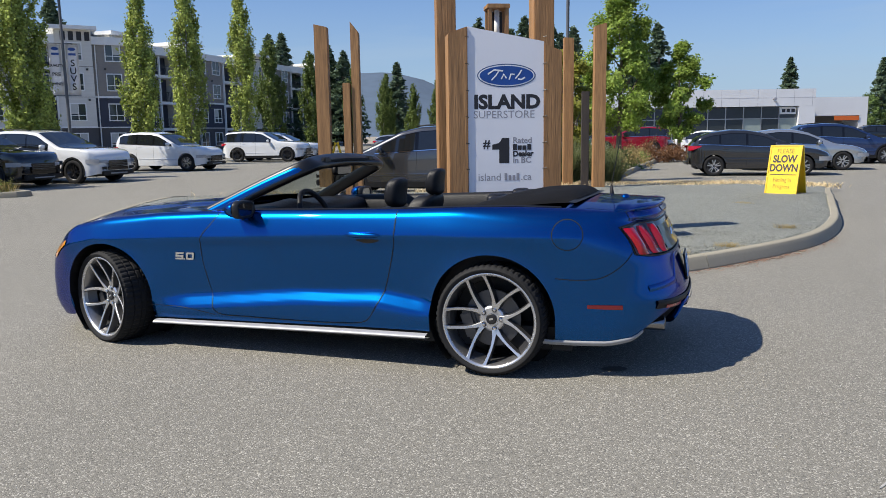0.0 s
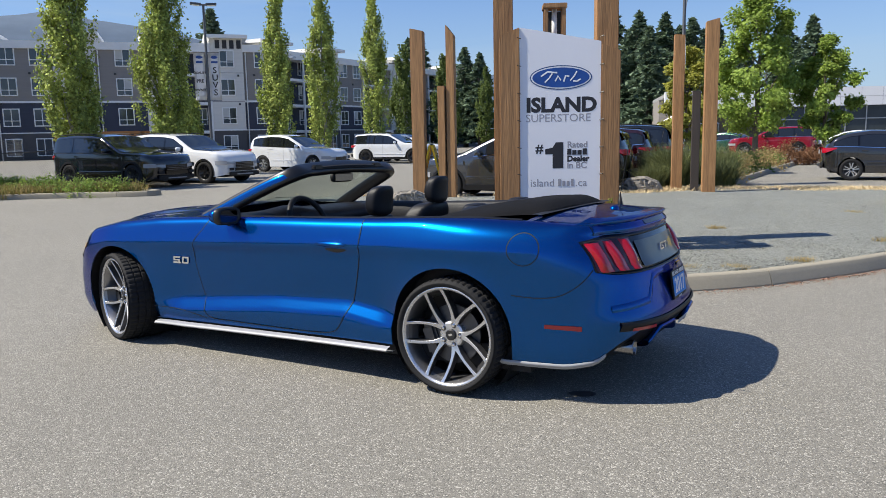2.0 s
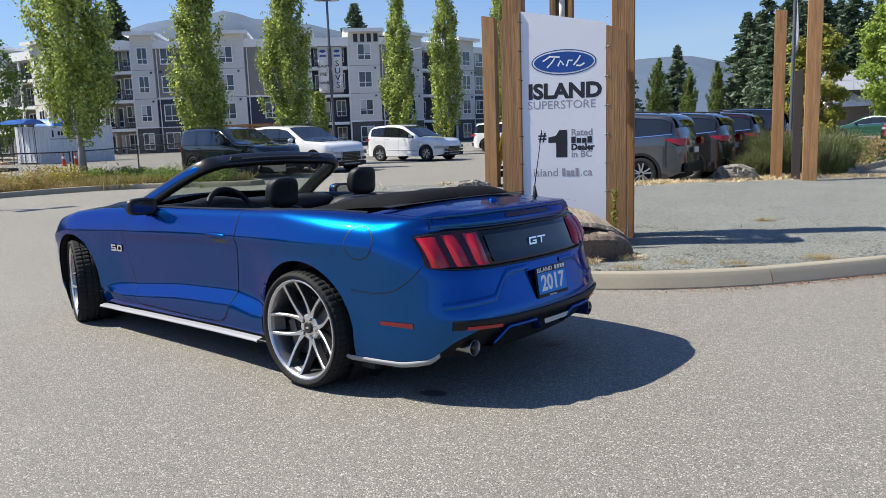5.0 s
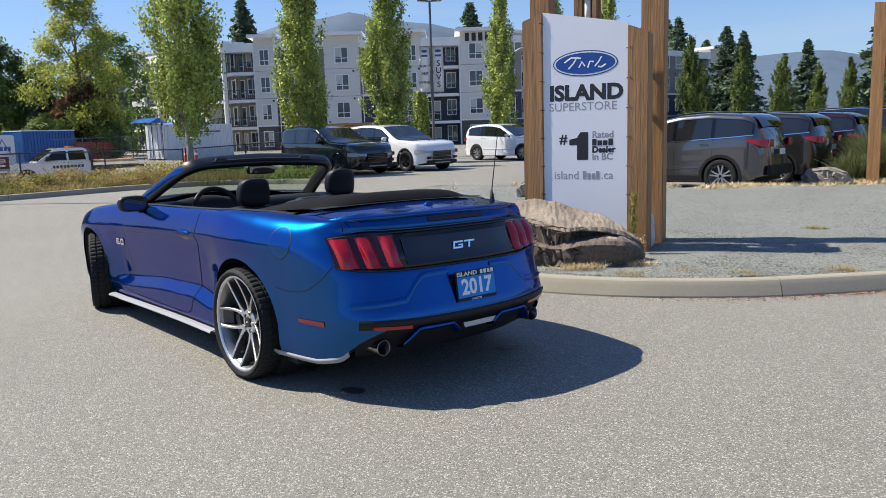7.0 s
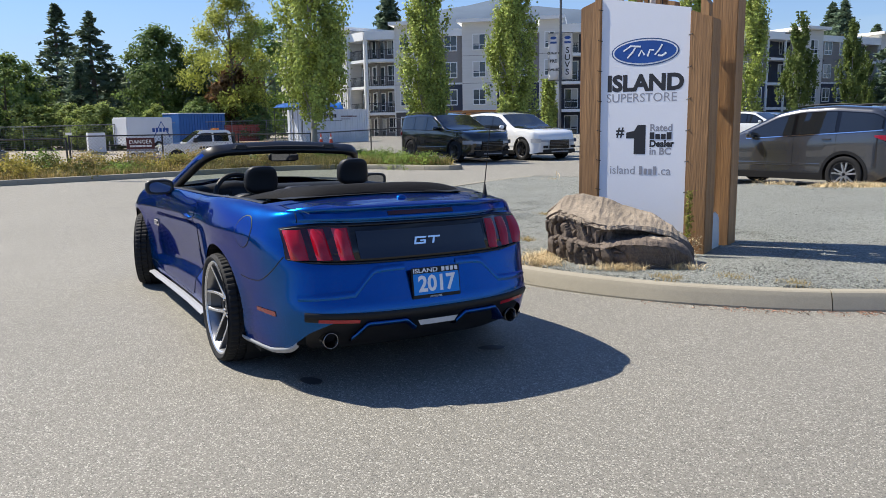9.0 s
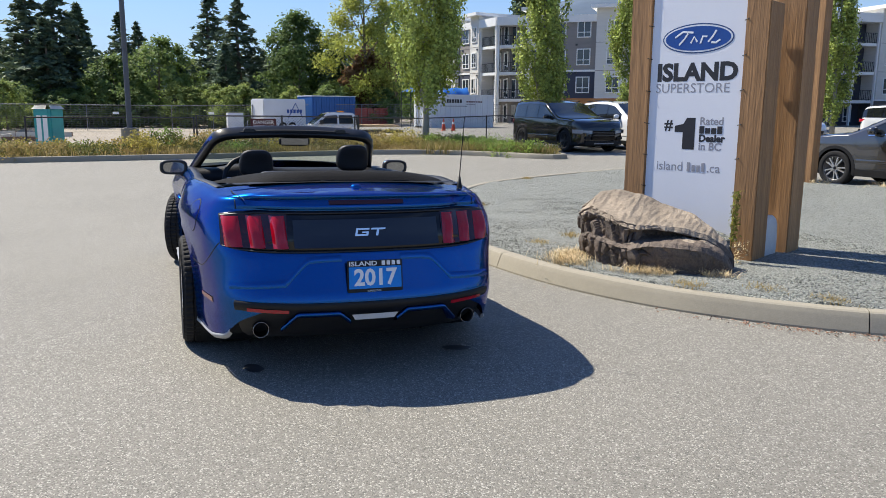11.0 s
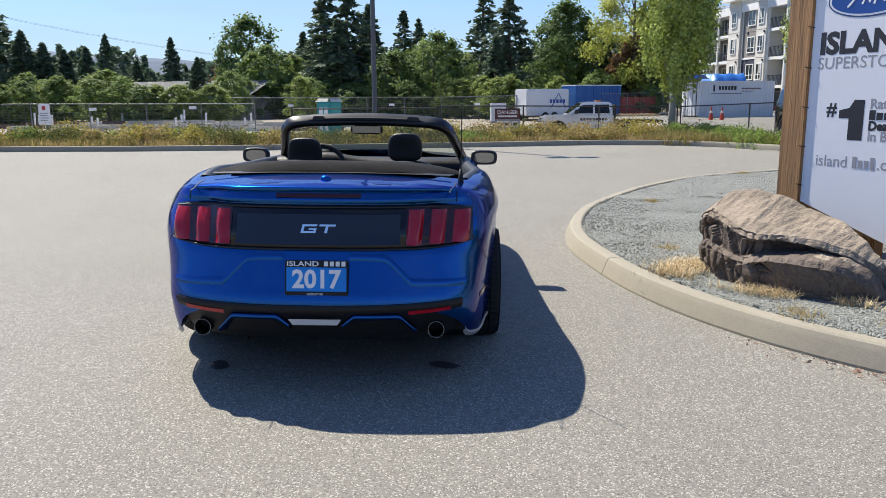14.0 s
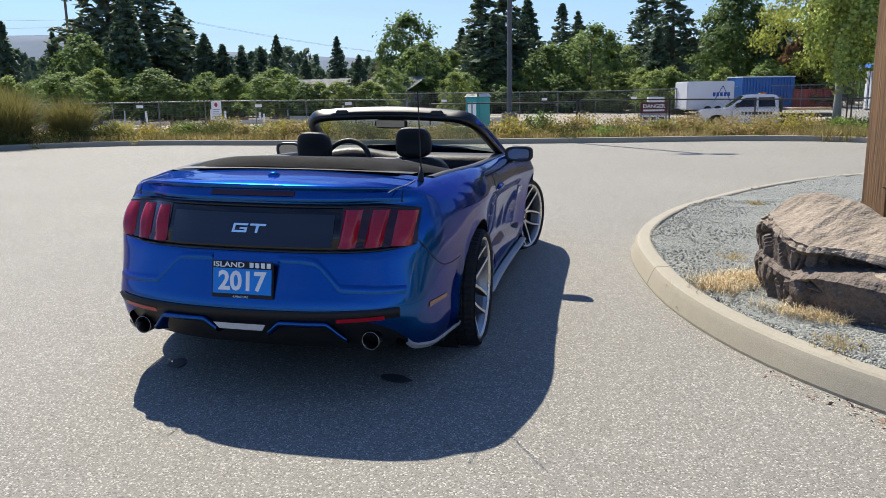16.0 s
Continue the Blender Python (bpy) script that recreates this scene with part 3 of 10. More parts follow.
for mir in (0, 1):
    def door_f(u, v):
        xf, zf = along(DOOR_F, v)
        xr, zr = along(DOOR_R, v)
        x = xr + (xf - xr) * u
        z = zr + (zf - zr) * u
        return side_pt(x, min(z, zsh(s_of_x(x)) - 0.004), 0.0022)
    door = patch("door", door_f, 40, 34, PAINT, CAR, "blue door with flush handle", mir)
    seam("joint", DOOR_F + [(1.6, 0.262), (1.2, 0.258), (0.95, 0.262)] + DOOR_R[::-1], 0.0045, door, mir, out=0.0026)
    # handle: recess and grip
    bm = bmesh.new()
    rows = []
    for i in range(17):
        t = i / 16
        x = 0.665 + 0.225 * t
        e = math.sin(math.pi * t) ** 0.4
        c = side_pt(x, 0.812, 0.0)
        rows.append([c + Vector((0, 0.004 + 0.022 * e * max(0, math.cos(a)), (0.016 * e + 0.002) * math.sin(a))) for a in np.linspace(-1.6, 1.6, 9)])
    grid_mesh(rows, bm)
    if mir:
        for v in bm.verts:
            v.co.y = -v.co.y
    bmesh.ops.recalc_face_normals(bm, faces=bm.faces)
    part("door_handle", bm, PAINT, door, "body-coloured pull handle", smooth=True)
    bm = bmesh.new()
    rows = [[side_pt(0.675 + 0.15 * i / 10, 0.785 + (0.026 * math.sin(math.pi * (0.1 + 0.8 * i / 10))) * (j / 4 - 0.9), 0.003) for j in range(5)] for i in range(11)]
    grid_mesh(rows, bm)
    if mir:
        for v in bm.verts:
            v.co.y = -v.co.y
    part("handle_recess", bm, GLOSSBLK, door)
    # side skirt, mirror, badge, fuel door, marker
    def skirt_f(u, v):
        x = 0.385 + (2.335 - 0.385) * u
        prof = [(0.232, -0.006), (0.224, 0.030), (0.212, 0.040), (0.202, 0.022), (0.198, -0.05)]
        z = float(np.interp(v, [0, .25, .55, .8, 1], [q[0] for q in prof]))
        o = float(np.interp(v, [0, .25, .55, .8, 1], [q[1] for q in prof]))
        p = side_pt(x, 0.30, o)
        p.z = z - 0.025 * u + 0.006
        return p
    patch("side_skirt", skirt_f, 40, 12, GREYSKIRT, CAR, "grey side skirt under the door", mir)

    def lip_f(u, v):
        s = 0.80 + (1.42 - 0.80) * u
        z0 = float(np.interp(s, _sc, _low))
        return surf(s, z0 + 0.004 - 0.030 * v, 0.002 + 0.010 * math.sin(math.pi * min(1, v * 1.2)))
    patch("rear_lip", lip_f, 16, 5, GREYSKIRT, CAR, "grey lower lip of the rear bumper", mir)
    cen = (-0.435, 0.835)
    ring = []
    for i in range(49):
        a = 2 * math.pi * i / 48
        ring.append([side_pt(cen[0] + r * math.cos(a), cen[1] + r * math.sin(a), o) for r, o in ((0.086, 0.0012), (0.081, 0.0014))])
    bm = grid_mesh(ring)
    if mir == 0:
        fd = patch("fuel_door", lambda u, v: side_pt(cen[0] + 0.081 * v * math.cos(6.28319 * u), cen[1] + 0.081 * v * math.sin(6.28319 * u), 0.0018), 48, 6, PAINT, CAR, "round blue fuel door")
        part("joint", bm, TRIMBLK, fd)
    patch("side_marker", lambda u, v: side_pt(-0.735 + 0.19 * u, 0.420 + 0.026 * v + 0.006 * u * (1 - v), 0.003), 10, 3, mat("dark_red_reflector", (0.16, 0.006, 0.010), 0.2, coat=0.5), CAR, "red side reflector", mir)
    # joint between bumper and quarter panel
    seam("bumper_joint", [(-0.372, 0.592), (-0.5, 0.585), (-0.62, 0.60), (-0.72, 0.66), (-0.79, 0.735)], 0.005, BODY, mir)
    seam("fender_joint", [(1.87, 0.262), (2.1, 0.30), (2.36, 0.305)], 0.004, BODY, mir)
    # wheel arch liner
    for xc, zc, R in ARCHES:
        bm = bmesh.new()
        rows = []
        for i in range(25):
            a = -0.25 * math.pi + 1.5 * math.pi * i / 24
            x, z = xc + (R + 0.004) * math.cos(a), zc + (R + 0.004) * math.sin(a)
            yo = side_pt(x, max(z, 0.24), -0.012).y
            rows.append([(x, yo, z), (x, 0.55, z)])
        grid_mesh(rows, bm)
        bm.faces.new([bm.verts.new((xc + (R + 0.01) * math.cos(2 * math.pi * k / 24), 0.55, zc + (R + 0.01) * math.sin(2 * math.pi * k / 24))) for k in range(24)])
        if mir:
            for v in bm.verts:
                v.co.y = -v.co.y
        part("arch_liner", bm, TRIMBLK, CAR)
    # headlight and turn lamp
    sN = s_of_x(3.25)
    hl = patch("headlight", lambda u, v: surf(sN + 0.06 + 0.34 * u, zsh(sN + 0.06 + 0.34 * u) - 0.025 - (0.085 - 0.02 * u) * v, 0.003), 14, 5, GLOSSBLK, CAR, "dark headlight lens", mir)
    patch("turn_lamp", lambda u, v: surf(sN - 0.19 + 0.20 * u, zsh(sN - 0.19 + 0.20 * u) - 0.085 + 0.02 * u - (0.085 - 0.055 * (1 - u)) * v, 0.005), 8, 5, AMBER, hl, "amber turn lamp", mir)
    # mirror
    sg = -1 if mir else 1
    mr = thing("door_mirror", pose(1.60, sg * 0.925, 0.958), "", "")
    mr.parent = CAR
    bm = bmesh.new()
    bmesh.ops.create_uvsphere(bm, u_segments=24, v_segments=14, radius=1)
    for v in bm.verts:
        c = v.co
        q = 0.75
        c.y = 0.105 * math.copysign(abs(c.y) ** q, c.y)
        c.z = 0.056 * math.copysign(abs(c.z) ** q, c.z) * (1 - 0.15 * c.y / 0.1 * sg)
        c.x = (0.085 if c.x > 0 else 0.008) * c.x + 0.004
    part("cap", bm, PAINT, mr, "blue mirror cap", smooth=True)
    bm = bmesh.new()
    rows = []
    for k in range(33):
        a = 2 * math.pi * k / 32
        y, z = 0.097 * math.copysign(abs(math.cos(a)) ** 0.6, math.cos(a)), 0.050 * math.copysign(abs(math.sin(a)) ** 0.6, math.sin(a))
        rows.append([(-0.006, y * 1.10, z * 1.14), (-0.040, y * 1.06, z * 1.09), (-0.043, y * 0.86, z * 0.82), (-0.034, y * 0.80, z * 0.76)])
    part("rim", grid_mesh(rows), PLASTIC_BLK, mr, "black rim", smooth=True)
    bm = bmesh.new()
    bm.faces.new([bm.verts.new((-0.036, 0.81 * 0.097 * math.copysign(abs(math.cos(a)) ** 0.6, math.cos(a)), 0.77 * 0.05 * math.copysign(abs(math.sin(a)) ** 0.6, math.sin(a)))) for a in np.linspace(0, 2 * math.pi, 40)[:-1]][::-1])
    part("mirror_pane", bm, MIRROR, mr, "mirror glass")
    part("foot", tube(bmesh.new(), [(0.02, -sg * 0.07, -0.045), (0.06, -sg * 0.10, -0.055), (0.10, -sg * 0.16, -0.05)], [0.03, 0.028, 0.03], 10), TRIMBLK, mr, smooth=True)

# belt rubber and inner door skins
sb = [s for s in stations if DECK_X - 0.02 < at_s(s)[0] < HOOD_X + 0.05 and s > 0.8]
rows = []
for s in sb:
    p = surf(s, zsh(s))
    rows.append([p + Vector((0, 0.002, 0.001)), p + Vector((0, -0.012, 0.008)), p + Vector((0, -0.045, 0.004)), p + Vector((0, -0.065, -0.02)), p + Vector((0, -0.085, -0.12)), Vector((p.x, p.y - 0.07, 0.62)), Vector((p.x, p.y - 0.10, 0.30))])
part("door_trim", grid_mesh(rows), LEATHER, CAR, "black door trim", smooth=True)
part("door_trim", grid_mesh([[(p[0], -p[1], p[2]) for p in r] for r in rows]), LEATHER, CAR, "black door trim", smooth=True)
# floor, firewall, under tray
part("floor_pan", boxbm(-0.45, 2.3, -0.80, 0.80, 0.17, 0.30), TRIMBLK, CAR)
part("under_tray", boxbm(-0.72, -0.40, -0.50, 0.50, 0.22, 0.85), TRIMBLK, CAR)
part("firewall", boxbm(1.85, 3.2, -0.55, 0.55, 0.2, 0.80), TRIMBLK, CAR)

# dashboard and wheel
bm = bmesh.new()
rows = []
for i in range(25):
    y = -0.80 + 1.60 * i / 24
    dome = 0.045 * math.exp(-((y - 0.36) / 0.22) ** 2)
    w = 1 - 0.10 * (abs(y) / 0.8) ** 2
    rows.append([(x + 0.10 * (1 - w), y, z) for x, z in ((1.98, 0.93), (1.75, 0.945), (1.58, 0.945 + dome), (1.49, 0.925 + dome), (1.47, 0.86), (1.53, 0.76), (1.50, 0.62), (1.62, 0.45))])
part("dashboard", grid_mesh(rows), LEATHER, CAR, "black dashboard", smooth=True)
bm = bmesh.new()
rows = [[(1.90 + 0.16 * math.cos(math.pi * (i / 24 - 0.5)) - 0.02, -0.72 + 1.44 * i / 24, 0.945 + 0.03 * math.sin(math.pi * i / 24)), (1.99 + 0.05 * math.sin(math.pi * i / 24), -0.78 + 1.56 * i / 24, 0.957 + 0.03 * math.sin(math.pi * i / 24))] for i in range(25)]
part("cowl", grid_mesh(rows), TRIMBLK, CAR, smooth=True)
SW = pose(1.36, 0.365, 0.875, 0, -64, 0)
wheel_e = thing("steering_wheel", SW, "", "")
wheel_e.parent = CAR
part("rim", tube(bmesh.new(), [(0.185 * math.cos(a), 0.185 * math.sin(a), 0) for a in np.linspace(0, 2 * math.pi, 41)], 0.019, 10, cap=False), LEATHER, wheel_e, smooth=True)
bm = boxbm(-0.065, 0.065, -0.085, 0.085, -0.03, 0.03, bevel=0.02)
part("hub", bm, LEATHER, wheel_e)
for a in (0, 90, 180):
    part("spoke", boxbm(0.05, 0.18, -0.02, 0.02, -0.008, 0.008, bevel=0.004, m=pose(0, 0, 0, 0, 0, a + 90)), ALLOY, wheel_e)
part("console", boxbm(0.55, 1.60, -0.11, 0.11, 0.3, 0.66, bevel=0.03), LEATHER, CAR)
part("gear_lever", tube(bmesh.new(), [(1.25, 0, 0.64), (1.22, 0, 0.76)], [0.02, 0.025], 10), LEATHER, CAR, smooth=True)


# seats
def soft_box(sx, sy, sz, p=0.35, n=4):
    bm = bmesh.new()
    bmesh.ops.create_icosphere(bm, subdivisions=n, radius=1)
    for v in bm.verts:
        c = v.co
        c.x, c.y, c.z = (sx * math.copysign(abs(c.x) ** p, c.x), sy * math.copysign(abs(c.y) ** p, c.y), sz * math.copysign(abs(c.z) ** p, c.z))
    return bm


def seat(m, label):
    e = thing("seat", m, "", "")
    e.parent = CAR
    bk = soft_box(0.075, 0.25, 0.29)
    for v in bk.verts:
        v.co.x += 0.05 * (abs(v.co.y) / 0.25) ** 3 - 0.28 * v.co.z
        v.co.y *= 1 - 0.25 * max(0, v.co.z / 0.32) ** 2
        v.co.z += 0.57
    part("backrest", bk, LEATHER, e, "black leather backrest", smooth=True)
    sq = soft_box(0.27, 0.26, 0.09)
    for v in sq.verts:
        v.co.z += 0.27 + 0.05 * (abs(v.co.y) / 0.26) ** 4 + 0.1 * v.co.x
        v.co.x += 0.26
    part("cushion", sq, LEATHER, e, smooth=True)
    hr = soft_box(0.05, 0.120, 0.095, 0.55)
    for v in hr.verts:
        v.co.x += -0.13 + 0.35 * abs(v.co.y) ** 1.6 + 0.02 * math.cos(v.co.z * 14) - 0.1 * v.co.z
        v.co.y *= 1 - 0.12 * max(0, v.co.z / 0.10)
        v.co.z += 0.952
    part("headrest", hr, LEATHER, e, "black leather headrest", smooth=True)
    for s in (-0.06, 0.06):
        part("rod", tube(bmesh.new(), [(-0.11, s, 0.80), (-0.13, s, 0.91)], 0.008, 8), CHROME, e, smooth=True)
    return e


seat(pose(0.872, 0.375, 0.085), "")
seat(pose(0.845, -0.33, 0.125), "")
for y in (0.30, -0.30):
    bk = soft_box(0.07, 0.26, 0.22)
    for v in bk.verts:
        v.co.x += 0.10 - 0.2 * v.co.z
        v.co.y += y
        v.co.z += 0.80
    part("rear_backrest", bk, LEATHER, CAR, "black rear seat backrest", smooth=True)
    bk = soft_box(0.05, 0.11, 0.055, 0.5)
    for v in bk.verts:
        v.co.x += 0.10
        v.co.y += y * 1.1
        v.co.z += 0.975
    part("rear_headrest", bk, LEATHER, CAR, smooth=True)
part("rear_cushion", boxbm(0.1, 0.62, -0.6, 0.6, 0.3, 0.58, bevel=0.04), LEATHER, CAR)

# folded roof under its canvas
rows = []
for i in range(41):
    x = -0.42 + 0.56 * i / 40
    t = i / 40
    hx = (1 - (1 - min(1, t / 0.20)) ** 2.2) * (1 - max(0, (t - 0.55) / 0.45) ** 2.2 * 0.75)
    w = 0.56 + 0.17 * ss(0.0, 0.55, t)
    zb = 1.014 - 0.035 * ss(0, 1, t)
    r = []
    for j in range(49):
        v = j / 24 - 1
        sd = 1 - abs(v) ** 4.0
        z = zb + 0.044 * hx * sd ** 0.7 + 0.014 * hx * math.exp(-(v / 0.75) ** 8) * 0.4 - 0.02 * (1 - sd)
        z += 0.0035 * noise.noise(Vector((x * 7, v * 3, 0.4)))
        bow = 0.03 * (1 - v * v) * (1 - t)
        r.append((x - bow + 0.04 * (v * v) * t, w * v, z))
    rows.append(r)
roof = part("folded_top", grid_mesh(rows), CANVAS, CAR, "folded black canvas top", smooth=True)
rows = [[(-0.40 - 0.03 * (1 - v * v), 0.66 * v, 1.000 + 0.012 * (1 - v * v)), (-0.445 - 0.03 * (1 - v * v), 0.64 * v, 0.996 + 0.013 * (1 - v * v))] for v in np.linspace(-1, 1, 41)]
part("weather_strip", grid_mesh(rows), TRIMBLK, CAR, smooth=True)
part("parcel_shelf", boxbm(-0.45, 0.12, -0.70, 0.70, 0.85, 0.95), TRIMBLK, CAR)

# windscreen frame
def frame_line(k):
    """Left foot of the pillar to the right foot."""
    pts = [(1.93, 0.765, 0.915), (1.62, 0.69, 1.066), (1.385, 0.632, 1.172), (1.31, 0.585, 1.208), (1.295, 0.52, 1.226), (1.31, 0.36, 1.238), (1.325, 0.0, 1.249)]
    pts += [(x, -y, z) for x, y, z in pts[-2::-1]]
    return smooth_line(pts, 0.03)


fl = frame_line(0)
rows, rows2 = [], []
for i, p in enumerate(fl):
    d = (fl[min(i + 1, len(fl) - 1)] - fl[max(i - 1, 0)]).normalized()
    inn = (Vector((1.55, 0, 0.95)) - p)
    n1 = (inn - d * inn.dot(d)).normalized()
    n2 = d.cross(n1)
    head = ss(0.62, 0.45, abs(p.y))
    w, h = 0.048 + 0.010 * head, 0.032 - 0.006 * head
    sec = [(math.copysign(abs(math.cos(a)) ** 0.6, math.cos(a)), math.copysign(abs(math.sin(a)) ** 0.6, math.sin(a))) for a in np.linspace(0, 2 * math.pi, 17)[:-1]]
    rows.append([p + n1 * (h * c) + n2 * (w * s_) for c, s_ in sec])
part("windscreen_frame", grid_mesh(rows, close=True), mat("satin_black_frame", (0.006, 0.006, 0.007), 0.35, var=0.1), CAR, "black windscreen frame", smooth=True)
rows = []
for y in np.linspace(-0.56, 0.56, 33):
    z = 1.243 - 0.030 * (abs(y) / 0.56) ** 2.4
    rows.append([(1.268, y, z - 0.004), (1.262, y, z + 0.012), (1.278, y, z + 0.020), (1.296, y, z + 0.014)])
part("header_seal", grid_mesh(rows), RUBBER, CAR, "black rubber header seal", smooth=True)
for y in (-0.36, 0.36):
    part("roof_latch", boxbm(1.262, 1.300, y - 0.045, y + 0.045, 1.232, 1.268, bevel=0.008), PLASTIC_BLK, CAR)
part("mirror_mount", boxbm(1.30, 1.42, -0.09, 0.09, 1.196, 1.228, bevel=0.012), TRIMBLK, CAR)
for sg in (1, -1):
    rows = []
    pl = [p for p in fl if p.y * sg > 0.60]
    for p in pl:
        rows.append([p + Vector((dx, sg * dy, dz)) for dx, dy, dz in ((-0.018, 0.033, -0.012), (0.006, 0.041, 0.006), (0.030, 0.024, 0.026), (0.040, -0.012, 0.030))])
    part("pillar_cover", grid_mesh(rows), PAINT, CAR, "blue pillar cover", smooth=True)
rows = []
half = [p for p in fl if p.y >= -0.001]
for p in half:
    rows.append([Vector((p.x + 0.012 + 0.11 * (1 - v * v) * ss(1.28, 0.95, p.z) * 0.9, p.y * v, p.z + 0.004 + 0.02 * (1 - v * v) * ss(1.25, 0.9, p.z))) for v in np.linspace(1, -1, 17)])
ws = part("windscreen", grid_mesh(rows), GLASS, CAR, "clear windscreen", smooth=True)
ws.visible_shadow = False
im = thing("inside_mirror", pose(1.34, 0.0, 1.172), "", "")
im.parent = CAR
part("housing", (lambda b: [setattr(v.co, "x", v.co.x) for v in b.verts] and b)(soft_box(0.022, 0.125, 0.034, 0.5, 3)), TRIMBLK, im, smooth=True)
part("mirror_pane", boxbm(-0.0245, -0.0225, -0.108, 0.108, -0.024, 0.024), mat("dimmed_mirror", (0.20, 0.21, 0.22), 0.03, 1.0, var=0, grain=0, rvar=0), im)
part("stem", tube(bmesh.new(), [(0.02, 0, 0.02), (0.06, 0, 0.06)], 0.012, 8), TRIMBLK, im)

# ---- the tail ----
def rear_pt(y, z, out=0.0):
    """A point of the tail at a half width y (either side) and height z."""
    ya = abs(y)
    lo, hi = 0.0, 1.6
    for _ in range(24):
        mid = (lo + hi) / 2
        if surf(mid, z).y < ya:
            lo = mid
        else:
            hi = mid
    p = surf((lo + hi) / 2, z, out)
    p.y = math.copysign(p.y, y) if y else 0.0
    return p


def panel_pt(u, v, out, w=0.752, z0=0.692, z1=0.900):
    """The tail panel's sheet: u from -1 to 1 across, v from 0 to 1 up, with rounded ends."""
    e = abs(u) ** 7
    return rear_pt(w * u, z0 + 0.030 * e + (z1 - z0 - 0.055 * e) * v, out)


part("lamp_panel", grid_mesh([[panel_pt(u, v, o) for v, o in ((0, -0.004), (0.015, 0.003), (0.5, 0.002), (0.985, 0.003), (1, -0.004))] for u in np.linspace(-1, 1, 71)]), GLOSSBLK, CAR, "gloss black tail panel", smooth=True)
for v0, v1 in ((0.01, 0.055), (0.90, 0.955)):
    part("panel_rim", grid_mesh([[panel_pt(u, v0 + (v1 - v0) * k, o) for k, o in ((0, 0.003), (0.3, 0.010), (0.7, 0.010), (1, 0.003))] for u in np.linspace(-0.985, 0.985, 61)]), PLASTIC_BLK, CAR, smooth=True)
part("panel_plate", grid_mesh([[rear_pt(y, 0.718 + 0.135 * t, 0.009) for t in np.linspace(0, 1, 5)] for y in np.linspace(-0.395, 0.395, 31)]), mat("satin_dark_panel", (0.008, 0.011, 0.020), 0.34, coat=0.4), CAR, "dark satin panel behind the badge", smooth=True)
DEEPRED = mat("deep_red_lens", (0.030, 0.001, 0.003), 0.14, var=0.06, coat=0.5, rvar=0.02)
for sg in (1, -1):
    patch("lamp_lens", lambda u, v: rear_pt(sg * (0.424 + 0.320 * u), 0.713 + 0.006 * u + (0.166 - 0.022 * u ** 3) * v, 0.006), 24, 6, DEEPRED, CAR, "dark red lamp lens")
    for k in range(3):
        y0 = 0.436 + 0.110 * k
        # each bar: a ridge that climbs outwards and drops to a flat sill
        def bar(u, v):
            ridge = lerp_tab(u, ((0, 0.0), (0.12, 0.016), (0.55, 0.030), (0.72, 0.026), (0.86, 0.010), (1, 0.0)))
            return rear_pt(sg * (y0 + (0.074 if k < 2 else 0.084) * u - 0.012 * (1 - v)), 0.716 + 0.006 * k / 3 + (0.156 - 0.005 * k) * v, 0.007 + ridge * math.sin(math.pi * (0.04 + 0.92 * v)) ** 0.4)
        tl = patch("tail_lamp", bar, 12, 12, REDLENS, CAR, "red vertical tail lamp bar")


# spoiler lip over the rear edge of the boot lid
def deck_pt(s, v):
    p = surf(s, zsh(s))
    xc = min(max(p.x, -0.80), 0)
    return Vector((p.x + (xc - p.x) * v, p.y * (1 - v), p.z + (lerp_tab(xc, DECKC) - p.z) * (1 - (1 - v) ** 2)))


S_LIP = next(s for s in np.linspace(0.3, 1.3, 200) if surf(s, zsh(s)).y > 0.70)
rows = []
for k in np.linspace(-1, 1, 61):
    s = abs(k) * S_LIP
    x, y, nx, ny = at_s(s)
    nv, p, e = Vector((nx, ny, 0)), surf(s, zsh(s)), ss(1.0, 0.74, abs(k))
    r = [deck_pt(s, 0.62) + Vector((0, 0, 0.0015)), deck_pt(s, 0.35) + Vector((0, 0, 0.0015 + 0.003 * e)), p + nv * (0.004 + 0.006 * e) + Vector((0, 0, 0.003 + 0.012 * e)), p + nv * (0.004 + 0.012 * e) + Vector((0, 0, 0.011 * e)),
         p + nv * (0.004 + 0.011 * e) + Vector((0, 0, 0.005 * e - 0.002)), p + nv * 0.0045 + Vector((0, 0, -0.006)), p + nv * 0.002 + Vector((0, 0, -0.016))]
    rows.append([Vector((q.x, math.copysign(max(q.y, 0), k), q.z)) for q in r])
part("spoiler", grid_mesh(rows), PAINT, CAR, "blue lip spoiler", smooth=True)
rows = [[rear_pt(y, 0.949, 0.004), rear_pt(y, 0.929, 0.004)] for y in np.linspace(-0.205, 0.205, 21)]
part("stop_lamp", grid_mesh(rows), mat("dark_red_lens", (0.045, 0.003, 0.008), 0.3, coat=0.2), CAR, "dark red high stop lamp")
for sg in (1, -1):
    part("boot_joint", grid_mesh([[rear_pt(sg * 0.668, z, 0.0016), rear_pt(sg * 0.673, z, 0.0016)] for z in np.linspace(0.899, 0.948, 7)]), TRIMBLK, BODY)
